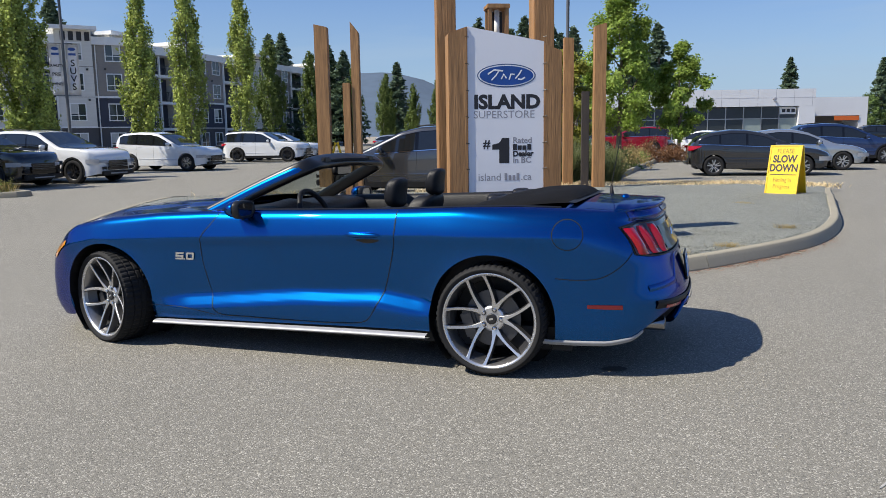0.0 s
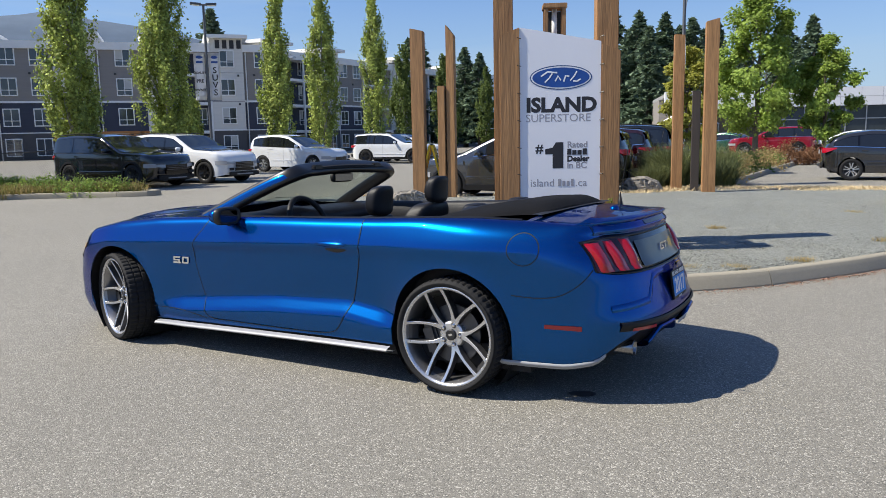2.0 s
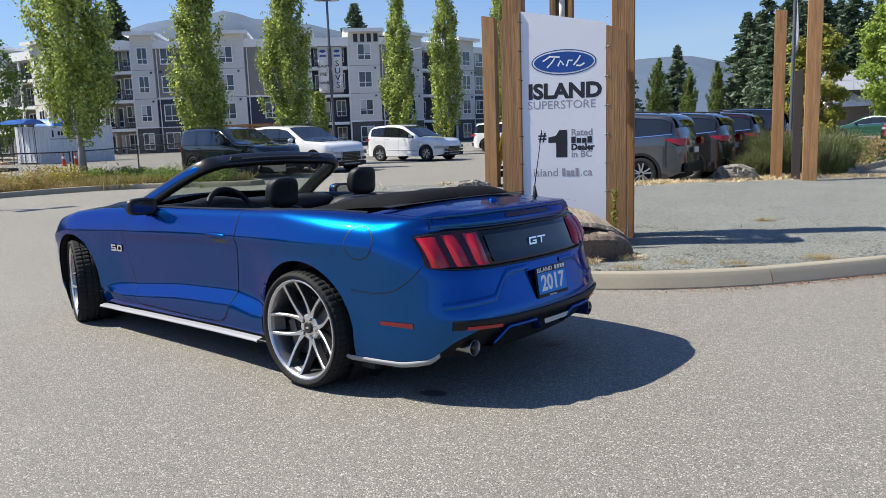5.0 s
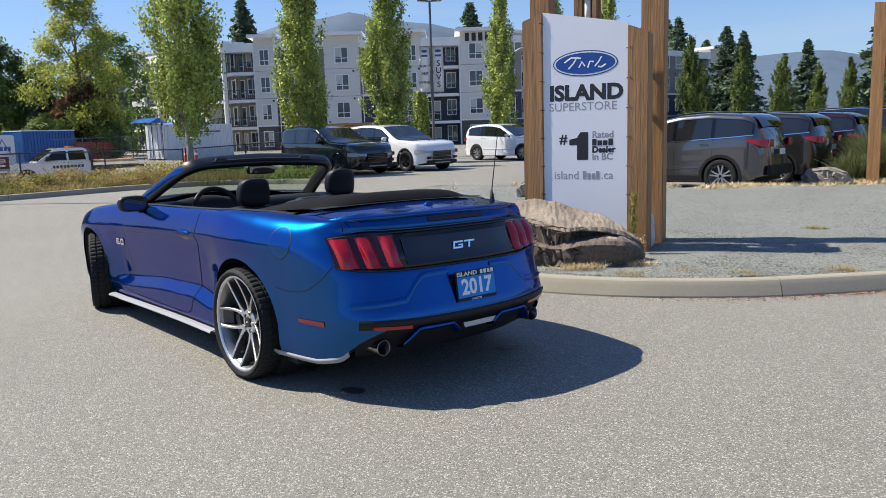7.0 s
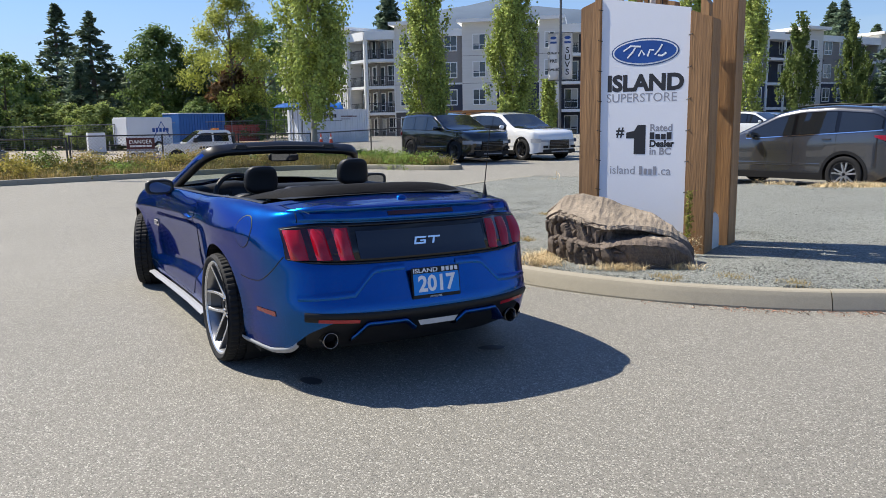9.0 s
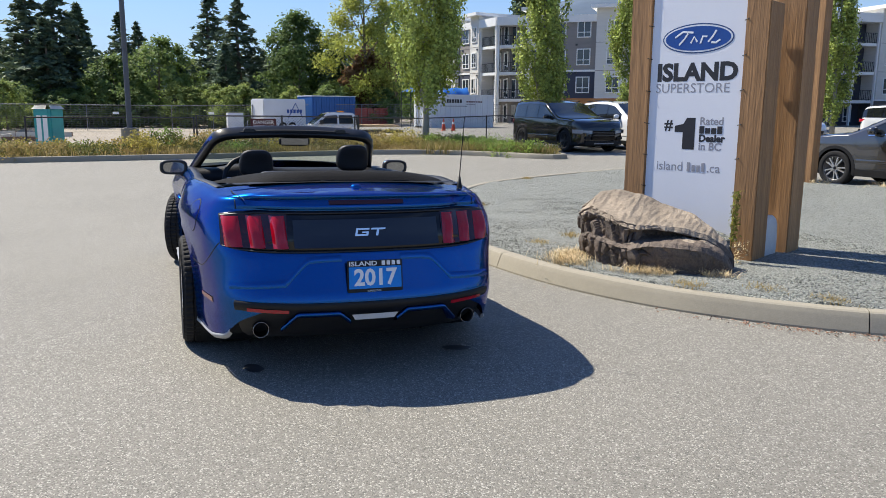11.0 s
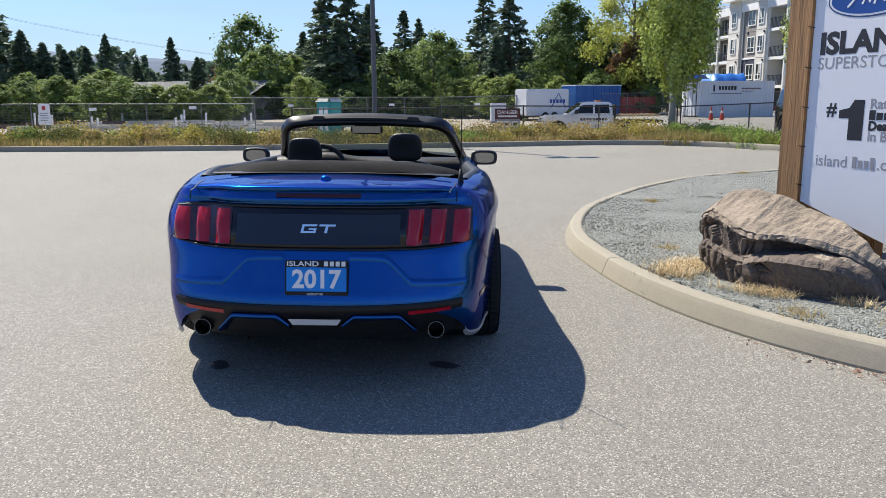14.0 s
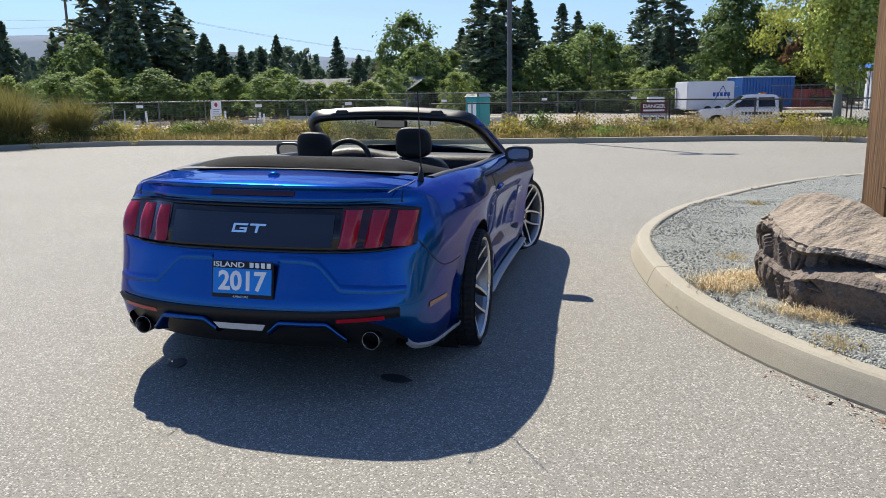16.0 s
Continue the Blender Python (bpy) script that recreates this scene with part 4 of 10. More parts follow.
# boot lid joints on the deck
for sg in (1, -1):
    def deck_z(x, y):
        s = s_of_x(x)
        p = surf(s, zsh(s))
        v = 1 - abs(y) / p.y
        zc = lerp_tab(max(x, -0.80), DECKC)
        return p.z + (zc - p.z) * (1 - (1 - v) ** 2.0)
    line = smooth_line([(-0.50, sg * 0.67, 0), (-0.62, sg * 0.665, 0), (-0.76, sg * 0.64, 0), (-0.84, sg * 0.635, 0)], 0.02)
    part("boot_joint", grid_mesh([[(p.x, p.y - 0.003, deck_z(p.x, p.y) + 0.0015), (p.x, p.y + 0.003, deck_z(p.x, p.y) + 0.0015)] for p in line]), TRIMBLK, BODY)
# plate recess edges, plate
for pts in ([(0.45, 0.552), (0.35, 0.648), (0.30, 0.664), (0.16, 0.668)], [(-0.45, 0.552), (-0.35, 0.648), (-0.30, 0.664), (-0.16, 0.668)], [(0.45, 0.552), (0.72, 0.535)], [(-0.45, 0.552), (-0.72, 0.535)]):
    line = smooth_line([(a, b, 0) for a, b in pts], 0.03)
    part("bumper_crease", grid_mesh([[rear_pt(p.x, p.y + 0.016, 0.0004), rear_pt(p.x, p.y, 0.008), rear_pt(p.x, p.y - 0.020, 0.0004)] for p in line]), PAINT, CAR, smooth=True)
part("recess", grid_mesh([[rear_pt(w * u, 0.52 + 0.165 * t, 0.001) for u in np.linspace(-1, 1, 13)] for t, w in ((0, 0.43), (0.2, 0.42), (0.8, 0.33), (1, 0.29))]), PAINT, CAR, smooth=True)
pc = rear_pt(0, 0.578, 0.02)
PLATE = Matrix.Translation((pc.x, -0.008, 0.578)) @ Matrix(((0, 0, -1, 0), (-1, 0, 0, 0), (0, 1, 0, 0), (0, 0, 0, 1))) @ pose(0, 0, 0, -8, 0, 0)
plate = thing("dealer_plate", PLATE, "", "")
plate.parent = CAR
part("plate_frame", boxbm(-0.150, 0.150, -0.080, 0.080, -0.006, 0.004, bevel=0.003), TRIMBLK, plate, "black plate frame")
part("plate_sheet", boxbm(-0.142, 0.142, -0.062, 0.048, 0.0045, 0.006), mat("plate_blue", (0.012, 0.22, 0.66), 0.5, var=0.04, spec=0.25), plate, "blue plate sheet")
WTXT = mat("white_print", (0.78, 0.78, 0.78), 0.5, var=0.03)
lettering("plate_word", "2017", 0.115, WTXT, plate, Matrix.Translation((0, -0.044, 0.007)), bold=0.0035, depth=0.0005, align="CENTER", squeeze=1.0)
lettering("plate_word", "ISLAND", 0.032, WTXT, plate, Matrix.Translation((-0.142, 0.0535, 0.005)), bold=0.0006, depth=0.0005, squeeze=1.42)
for k in range(4):
    part("plate_bar", boxbm(0.036 + 0.0275 * k, 0.0545 + 0.0275 * k, 0.0535, 0.0755, 0.004, 0.0055), WTXT, plate)
lettering("plate_word", "SUPERSTORE", 0.013, WTXT, plate, Matrix.Translation((-0.045, -0.079, 0.005)), depth=0.0005)
# GT and 5.0 badges
gtp = rear_pt(0, 0.792, 0.016)
GTM = Matrix.Translation((gtp.x, 0, 0.770)) @ Matrix(((0, 0, -1, 0), (-1, 0, 0, 0), (0, 1, 0, 0), (0, 0, 0, 1))) @ pose(0, 0, 0, -14, 0, 0)
bd = thing("badge", GTM, "", "")
bd.parent = CAR
bm = bmesh.new()
for x0, x1, y0, y1 in ((-0.080, -0.008, 0.031, 0.040), (-0.080, -0.068, 0.009, 0.031), (-0.080, -0.008, 0, 0.009), (-0.020, -0.008, 0.009, 0.022), (-0.045, -0.020, 0.015, 0.022), (0.002, 0.080, 0.031, 0.040), (0.034, 0.047, 0, 0.031)):
    box(bm, x0, x1, y0, y1, 0, 0.006)
for v in bm.verts:
    v.co.x += v.co.y * 0.25
part("badge_trim", bm, CHROME, bd, "chrome badge")


def figure_bm(outline, d=0.005, hole=None):
    """A flat figure of the given outline with depth d; hole: the rim of a counter, walked alike."""
    bm = bmesh.new()
    n = len(outline)
    lo, hi = ([bm.verts.new((x, y, z)) for x, y in outline] for z in (0, d))
    if hole:
        hl_, hh = ([bm.verts.new((x, y, z)) for x, y in hole] for z in (0, d))
        for i in range(n):
            j = (i + 1) % n
            bm.faces.new((hi[i], hi[j], hh[j], hh[i]))
            bm.faces.new((hl_[i], hl_[j], hh[j], hh[i]))
    else:
        bm.faces.new(hi)
    for i in range(n):
        j = (i + 1) % n
        bm.faces.new((lo[i], lo[j], hi[j], hi[i]))
    for v in bm.verts:
        v.co.x += 0.22 * v.co.y
    bmesh.ops.recalc_face_normals(bm, faces=bm.faces)
    return bm


w, h, q = 0.066, 0.054, 0.013
FIVE = [(0, 0), (w, 0), (w, 0.60 * h), (q * 1.2, 0.60 * h), (q * 1.2, h - q), (w, h - q), (w, h), (0, h), (0, 0.38 * h), (w - q * 1.2, 0.38 * h), (w - q * 1.2, q), (0, q)]
for mir in (0, 1):
    sg = -1 if mir else 1
    pa, pb, pc3 = (Vector((p.x, sg * p.y, p.z)) for p in (side_pt(2.148 if sg > 0 else 2.002, 0.620, 0.004), side_pt(2.002 if sg > 0 else 2.148, 0.620, 0.004), side_pt(2.148 if sg > 0 else 2.002, 0.668, 0.004)))
    ux = (pb - pa).normalized()
    uz = ux.cross(pc3 - pa).normalized()
    fb = thing("fender_badge", Matrix.Translation(pa) @ Matrix((ux, uz.cross(ux), uz)).transposed().to_4x4() @ Matrix.Scale(0.9, 4), "", "")
    fb.parent = CAR
    part("badge_figure", figure_bm(FIVE), CHROME, fb, "chrome figure five")
    part("badge_point", boxbm(w + 0.004, w + 0.015, 0, 0.012, 0, 0.005), CHROME, fb)
    o = part("badge_figure", figure_bm([(0, 0.006), (0.006, 0), (w - 0.006, 0), (w, 0.006), (w, h - 0.006), (w - 0.006, h), (0.006, h), (0, h - 0.006)],
                                       hole=[(q * 1.2, q), (q * 1.2, q), (w - q * 1.2, q), (w - q * 1.2, q), (w - q * 1.2, h - q), (w - q * 1.2, h - q), (q * 1.2, h - q), (q * 1.2, h - q)]), CHROME, fb, "chrome figure nought")
    o.location.x = w + 0.021
# lower valance, exhausts, fog panel
rows = [[rear_pt(y, z + 0.012 * (abs(y) / 0.7) ** 2 * (1 if z > 0.3 else 0), o) for z, o in ((0.452, 0.004), (0.44, 0.012), (0.415, 0.006), (0.37, -0.015), (0.31, -0.035), (0.27, -0.06), (0.235, -0.10))] for y in np.linspace(-0.70, 0.70, 61)]
part("valance", grid_mesh(rows), TRIMBLK, CAR, "matt black rear valance", smooth=True)
for sg in (1, -1):
    rows = []
    for t in np.linspace(0, 1, 25):
        zt = lerp_tab(t, ((0, 0.352), (0.16, 0.398), (0.78, 0.398), (1.0, 0.318)))
        rows.append([rear_pt(sg * (0.125 + 0.35 * t), zt + dz, o) for dz, o in ((0.012, -0.004), (0.011, 0.014), (0.004, 0.024), (-0.006, 0.024), (-0.016, 0.014), (-0.022, -0.03), (-0.05, -0.16))])
    part("diffuser_wing", grid_mesh(rows), PAINT, CAR, "blue hoop of the lower diffuser", smooth=True)
    patch("rear_reflector", lambda u, v: rear_pt(sg * (0.44 + 0.20 * u), 0.404 + 0.018 * v + 0.010 * u, 0.012), 10, 2, REDLENS, CAR, "red strip reflector")
    y = sg * 0.575
    xe = rear_pt(y, 0.33).x
    bm = bmesh.new()
    rows = []
    for k in range(33):
        a = 2 * math.pi * k / 32
        rows.append([(x, y + r * math.cos(a), 0.312 + r * math.sin(a)) for x, r in ((xe + 0.25, 0.039), (xe + 0.04, 0.041), (xe + 0.004, 0.041), (xe - 0.002, 0.0405), (xe + 0.001, 0.0375), (xe + 0.17, 0.034))])
    ex = part("exhaust_tip", grid_mesh(rows), mat("dark_chrome", (0.26, 0.26, 0.27), 0.2, 1.0), CAR, "round chrome exhaust tip", smooth=True)
    bm = bmesh.new()
    bm.faces.new([bm.verts.new((xe + 0.10, y + 0.035 * math.cos(2 * math.pi * k / 24), 0.312 + 0.036 * math.sin(2 * math.pi * k / 24))) for k in range(24)])
    part("exhaust_bore", bm, TRIMBLK, ex)
part("reverse_lamp", grid_mesh([[rear_pt(w * u, z, 0.03) for u in np.linspace(-1, 1, 7)] for w, z in ((0.125, 0.392), (0.105, 0.362))]), mat("clear_lens", (0.55, 0.56, 0.58), 0.15), CAR, "clear reversing lamp")
# antenna, boot emblem
an = thing("antenna", pose(-0.49, -0.695, 0.965), "", "")
an.parent = CAR
part("antenna_base", tube(bmesh.new(), [(0, 0, -0.02), (0, 0, 0.01), (0.004, 0, 0.07)], [0.022, 0.016, 0.007], 12), TRIMBLK, an, smooth=True)
part("mast", tube(bmesh.new(), [(0.004, 0, 0.06), (-0.055, 0, 0.42)], [0.0035, 0.0025], 6), TRIMBLK, an)
bm = bmesh.new()
bmesh.ops.create_uvsphere(bm, u_segments=20, v_segments=10, radius=1)
for v in bm.verts:
    v.co = Vector((v.co.x * 0.028 - 0.655, v.co.y * 0.034, max(0, v.co.z) * 0.022 + 0.990))
part("boot_button", bm, PAINT, CAR, "small round blue boot emblem", smooth=True)


# ---- wheels ----
def tyre_bm(R=0.341, Ri=0.272, W=0.128, n=96, tread=True):
    prof = [(-0.9 * W, Ri - 0.006), (-W, Ri + 0.012), (-W * 1.035, Ri + 0.022), (-W * 1.045, Ri + 0.034), (-W * 1.02, R - 0.026), (-W * 1.0, R - 0.020), (-W * 0.90, R - 0.006), (-W * 0.6, R), (-W * 0.58, R - 0.008), (-W * 0.52, R - 0.008), (-W * 0.5, R), (-W * 0.2, R + 0.001), (-W * 0.18, R - 0.008), (-W * 0.11, R - 0.008), (-W * 0.09, R + 0.001)]
    prof = prof + [(-y, r) for y, r in prof[::-1]]
    rows = []
    for k in range(n):
        a = 2 * math.pi * k / n
        rr = []
        for y, r in prof:
            q, b = r, a
            if tread:
                b += 0.02 * abs(y) / W * math.copysign(1, y)
                if r > R - 0.023 and abs(y) > 0.19 * W and k % 3 == 0 or r > R - 0.004 and k % 6 == 0:
                    q = r - (0.003 if r < R - 0.012 else 0.006)
            rr.append((q * math.cos(b), y, q * math.sin(b)))
        rows.append(rr)
    return grid_mesh(rows + [rows[0]])


def wheel(m, inner):
    """inner: +1 when the outer face looks to +y."""
    e = thing("wheel", m, "", "")
    e.parent = CAR
    ty = part("tyre", tyre_bm(R=0.322, n=168), RUBBER, e, "low-profile black tyre", smooth=True)
    for f in ty.data.polygons:
        f.use_smooth = min(ty.data.vertices[i].co.xz.length for i in f.vertices) < 0.300
    rows = []
    for k in range(65):
        a = 2 * math.pi * k / 64
        rows.append([(r * math.cos(a), y, r * math.sin(a)) for y, r in ((0.112, 0.260), (0.121, 0.266), (0.124, 0.272), (0.121, 0.279), (0.110, 0.276))])
    part("rim_lip", grid_mesh(rows), ALLOY, e, "machined rim lip", smooth=True)
    rows = []
    for k in range(65):
        a = 2 * math.pi * k / 64
        rows.append([(r * math.cos(a), y, r * math.sin(a)) for y, r in ((0.114, 0.266), (0.10, 0.256), (0.02, 0.246), (-0.11, 0.249), (-0.12, 0.264))])
    part("rim_barrel", grid_mesh(rows), mat("barrel_alloy", (0.30, 0.30, 0.31), 0.35, 0.85, var=0.08), e, "dark grey rim barrel", smooth=True)
    # from each nut two spokes spread to the rim, side by side with those of the next nut
    for k in range(5):
        for sgn in (-1, 1):
            a0 = 2 * math.pi * (k + 0.5) / 5 + math.pi / 2
            rows = []
            for t in np.linspace(0, 1, 13):
                r = 0.046 + 0.222 * t
                a = a0 + sgn * radians(lerp_tab(r, ((0.046, 1.0), (0.062, 3.0), (0.085, 7.2), (0.107, 10.2), (0.147, 15.0), (0.20, 20.0), (0.268, 25.2))))
                w = lerp_tab(r, ((0.046, 0.017), (0.085, 0.0135), (0.115, 0.0095), (0.16, 0.0080), (0.24, 0.0085), (0.268, 0.0125)))
                y = 0.052 + 0.062 * t ** 1.3
                c, t_ = Vector((math.cos(a), 0, math.sin(a))), Vector((-math.sin(a), 0, math.cos(a))) * sgn
                rows.append([c * r + t_ * q + Vector((0, y + h, 0)) for q, h in ((-w * 1.5, -0.050), (-w - 0.002, -0.007), (-w, -0.002), (-w + 0.002, 0.0), (w - 0.002, 0.0), (w, -0.002), (w + 0.002, -0.006), (w * 1.1 + 0.004, -0.040))])
            bm2 = grid_mesh(rows, flip=sgn < 0)
            for f in bm2.faces:
                ys = [v.co.y - 0.062 * ((v.co.xz.length - 0.046) / 0.222) ** 1.3 for v in f.verts]
                f.material_index = 0 if min(ys) > 0.048 else 1
            part("spoke", bm2, [ALLOY, ALLOYDK], e, "machined spoke with dark flanks")
        a0 = 2 * math.pi * k / 5 + math.pi / 2
        # dark web between two neighbouring spokes near the rim
        rows = [[(r * math.cos(a0 + d), y, r * math.sin(a0 + d)) for d in np.linspace(-0.19, 0.19, 5)] for r, y in ((0.225, 0.035), (0.244, 0.075), (0.262, 0.100))]
        part("web", grid_mesh(rows), ALLOYDK, e)
    part("hub", tube(bmesh.new(), [(0, -0.02, 0), (0, 0.046, 0), (0, 0.052, 0)], [0.088, 0.074, 0.064], 30), ALLOY, e, smooth=False)
    part("hub_cap", tube(bmesh.new(), [(0, 0.045, 0), (0, 0.060, 0), (0, 0.063, 0)], [0.033, 0.031, 0.026], 24), PLASTIC_BLK, e, "black hub cap")
    part("cap_emblem", boxbm(-0.012, 0.012, 0.0625, 0.0645, -0.005, 0.006, bevel=0.0015), CHROME, e)
    for k in range(5):
        a = 2 * math.pi * (k + 0.5) / 5 + math.pi / 2
        c = (0.057 * math.cos(a), 0.057 * math.sin(a))
        part("nut_recess", tube(bmesh.new(), [(c[0], 0.046, c[1]), (c[0], 0.0545, c[1])], 0.0155, 14), ALLOYDK, e)
        part("lug_nut", tube(bmesh.new(), [(c[0], 0.048, c[1]), (c[0], 0.064, c[1]), (c[0], 0.067, c[1])], [0.0105, 0.0100, 0.006], 6), CHROME, e)
    part("brake_disc", tube(bmesh.new(), [(0, 0.0, 0), (0, 0.02, 0)], 0.165, 40), ALLOYDK, e, "dark steel brake disc")
    part("caliper", boxbm(0.10, 0.185, -0.03, 0.045, -0.085, 0.085, bevel=0.016), ALLOYDK, e)
    return e


wl = wheel(pose(0, 0.805, 0.341, 0, 18, 0), 1)
copy_thing(wl, pose(0, -0.805, 0.341, 0, 20, 180))
copy_thing(wl, pose(2.72, 0.785, 0.341, 0, 0, -19) @ pose(0, 0, 0, 0, 25, 0))
copy_thing(wl, pose(2.72, -0.785, 0.341, 0, 0, 161) @ pose(0, 0, 0, 0, 40, 0))

# ---- the sign ----
SU, SN = Vector((0.890, 0.456, 0)), Vector((0.456, -0.890, 0))
SIGN = Matrix.Translation((-2.085, 8.675, 0.10)) @ Matrix((SU, -SN, Vector((0, 0, 1)))).transposed().to_4x4()


def post_bm(u0, u1, v0, v1, z0, zl, zr, m=SIGN, seed=0):
    """A timber with eased edges; its top slopes from zl to zr."""
    bm = bmesh.new()
    box(bm, u0, u1, v0, v1, 0, 1)
    for v in bm.verts:
        t = (v.co.x - u0) / (u1 - u0)
        v.co.z = z0 if v.co.z < 0.5 else zl + (zr - zl) * t
    bmesh.ops.bevel(bm, geom=bm.edges[:], offset=0.008, segments=2, affect="EDGES")
    return bm


def lone_post(bmargs, m, label):
    bm = post_bm(*bmargs)
    ob = part("timber_post", bm, TIMBER, label=label, category="timber post", group="timber posts of the sign garden")
    ob.matrix_basis = m
    return ob


sign = thing("sign_board", SIGN, "white printed banner board between two brown timber posts, on the gravel", "sign board")
# local: x along the board, y back, z up from the gravel
W2 = 0.43
bm = bmesh.new()
vs = []
for y in (-0.012, 0.012):
    vs.append([bm.verts.new(p) for p in ((-W2, y, 0.50), (W2, y, 0.235), (W2, y, 2.315), (-W2, y, 2.475))])
bm.faces.new(vs[0])
bm.faces.new(vs[1][::-1])
for i in range(4):
    j = (i + 1) % 4
    bm.faces.new((vs[0][j], vs[0][i], vs[1][i], vs[1][j]))
part("panel", bm, WHITE, sign, "white printed sheet")
part("post", post_bm(-W2 - 0.215, -W2 - 0.003, -0.03, 0.26, -0.1, 2.40, 2.475), TIMBER, sign, "rough-sawn brown timber")
part("post", post_bm(W2 + 0.003, W2 + 0.205, -0.03, 0.26, -0.1, 2.29, 2.21), TIMBER, sign, "rough-sawn brown timber")
part("back_panel", boxbm(-W2, W2, 0.03, 0.05, 0.3, 2.2), TIMBER, sign)
for k in range(7):
    for s in (-1, 1):
        bm = tube(bmesh.new(), [(s * (W2 - 0.012), -0.014, 0.62 + k * 0.29), (s * (W2 + 0.03), -0.036, 0.63 + k * 0.29)], 0.004, 5)
        part("tie", bm, PLASTIC_BLK, sign)
FACE = lambda x, z, y=-0.0127: Matrix.Translation((x, y, z)) @ pose(0, 0, 0, 90, 0, 0)


def disc_bm(rx, ry, d=0.001, n=64):
    bm = bmesh.new()
    vs = [bm.verts.new((rx * math.cos(2 * math.pi * i / n), ry * math.sin(2 * math.pi * i / n), d)) for i in range(n)]
    bm.faces.new(vs)
    return bm


SIGN_OVAL = (0.006, 1.945)
OVAL = mat("oval_blue", (0.012, 0.07, 0.30), 0.3, var=0.15, vscale=3)
for nm, rx, ry, dz, mm in (("oval_rim", 0.330, 0.128, 0.001, mat("oval_edge", (0.03, 0.07, 0.2), 0.35)), ("oval_ring", 0.318, 0.117, 0.002, mat("oval_silver", (0.72, 0.74, 0.78), 0.35)),
                       ("oval_field", 0.303, 0.104, 0.003, OVAL)):
    o = part(nm, disc_bm(rx, ry, dz), mm, sign)
    o.matrix_basis = FACE(*SIGN_OVAL)
# the maker's script in the oval, as plain strokes
for pts in (((-0.21, 0.015), (-0.14, 0.06), (-0.04, 0.05)), ((-0.17, -0.05), (-0.12, 0.0), (-0.09, 0.045)), ((-0.06, -0.04), (-0.03, 0.015), (0.0, -0.03)), ((0.03, -0.045), (0.05, 0.015), (0.09, 0.01)),
            ((0.10, -0.035), (0.14, 0.01), (0.17, 0.06)), ((0.13, -0.04), (0.17, -0.045), (0.21, -0.02))):
    bm = bmesh.new()
    tube(bm, [(x, y, 0.0045) for x, y in pts], 0.0085, 6)
    for v in bm.verts:
        v.co.z = 0.0045 + (v.co.z - 0.0045) * 0.1
    part("oval_stroke", bm, mat("oval_white", (0.8, 0.82, 0.85), 0.4), sign).matrix_basis = FACE(*SIGN_OVAL)
lettering("word", "ISLAND", 0.208, BLACKTXT, sign, FACE(-0.366, 1.588), bold=0.0095, squeeze=1.07)
lettering("word", "SUPERSTORE", 0.118, GREYTXT, sign, FACE(-0.372, 1.480), squeeze=1.03)
lettering("word", "#", 0.135, BLACKTXT, sign, FACE(-0.262, 1.150), bold=0.003)
bm = bmesh.new()
vs = [bm.verts.new((x, y, 0.0004)) for x, y in ((-0.085, 0), (0.03, 0), (0.03, 0.305), (-0.05, 0.305), (-0.085, 0.245), (-0.165, 0.225), (-0.165, 0.165), (-0.085, 0.165))]
bm.faces.new([vs[k] for k in (0, 1, 2, 3, 4, 7)])
bm.faces.new([vs[k] for k in (7, 4, 5, 6)])
part("word", bm, BLACKTXT, sign, "bold black figure one").matrix_basis = FACE(0.005, 0.978) @ Matrix.Diagonal((1, 0.92, 1, 1))
lettering("word", "Rated", 0.094, GREYTXT, sign, FACE(0.075, 1.200), bold=0.0022)
for k in range(4):
    part("word_bar", boxbm(0.077 + 0.055 * k, 0.122 + 0.055 * k, -0.0145, -0.0125, 1.122, 1.188 if k in (0, 3) else 1.172), BLACKTXT, sign)
lettering("word", "Dealer", 0.086, BLACKTXT, sign, FACE(0.075, 1.052), bold=0.0042)
lettering("word", "in BC", 0.094, GREYTXT, sign, FACE(0.075, 0.978), bold=0.0022)
lettering("word", "island", 0.118, GREYTXT, sign, FACE(-0.325, 0.783), squeeze=1.0)
for k in range(4):
    part("word_bar", boxbm(-0.020 + 0.046 * k, 0.010 + 0.046 * k, -0.0145, -0.0125, 0.783, 0.863 if k in (0, 3) else 0.840), GREYTXT, sign)
lettering("word", ".ca", 0.118, GREYTXT, sign, FACE(0.165, 0.783), squeeze=1.0)
# tall timbers behind
lone_post((-0.11, 0.11, -0.13, 0.13, -0.1, 3.36, 3.30), SIGN @ Matrix.Translation((-0.60, 0.595, 0)), "tall brown timber post behind the banner")
lone_post((-0.12, 0.12, -0.15, 0.15, -0.1, 3.42, 3.36), SIGN @ Matrix.Translation((0.583, 0.73, 0)), "tall brown timber post behind the banner")
lantern = thing("lantern_post", SIGN @ Matrix.Translation((-0.04, 0.31, 0)), "timber post with an open lantern head behind the banner", "lantern")
part("post", post_bm(-0.06, 0.06, -0.06, 0.06, -0.1, 2.32, 2.32), TIMBER, lantern)
for sx in (-0.095, 0.095):
    for sy in (-0.095, 0.095):
        part("upright", boxbm(sx - 0.022, sx + 0.022, sy - 0.022, sy + 0.022, 2.30, 2.70, bevel=0.004), TIMBER, lantern)
part("cap", boxbm(-0.13, 0.13, -0.13, 0.13, 2.70, 2.75, bevel=0.006), TIMBER, lantern)
part("floor_plate", boxbm(-0.13, 0.13, -0.13, 0.13, 2.27, 2.30, bevel=0.004), TIMBER, lantern)
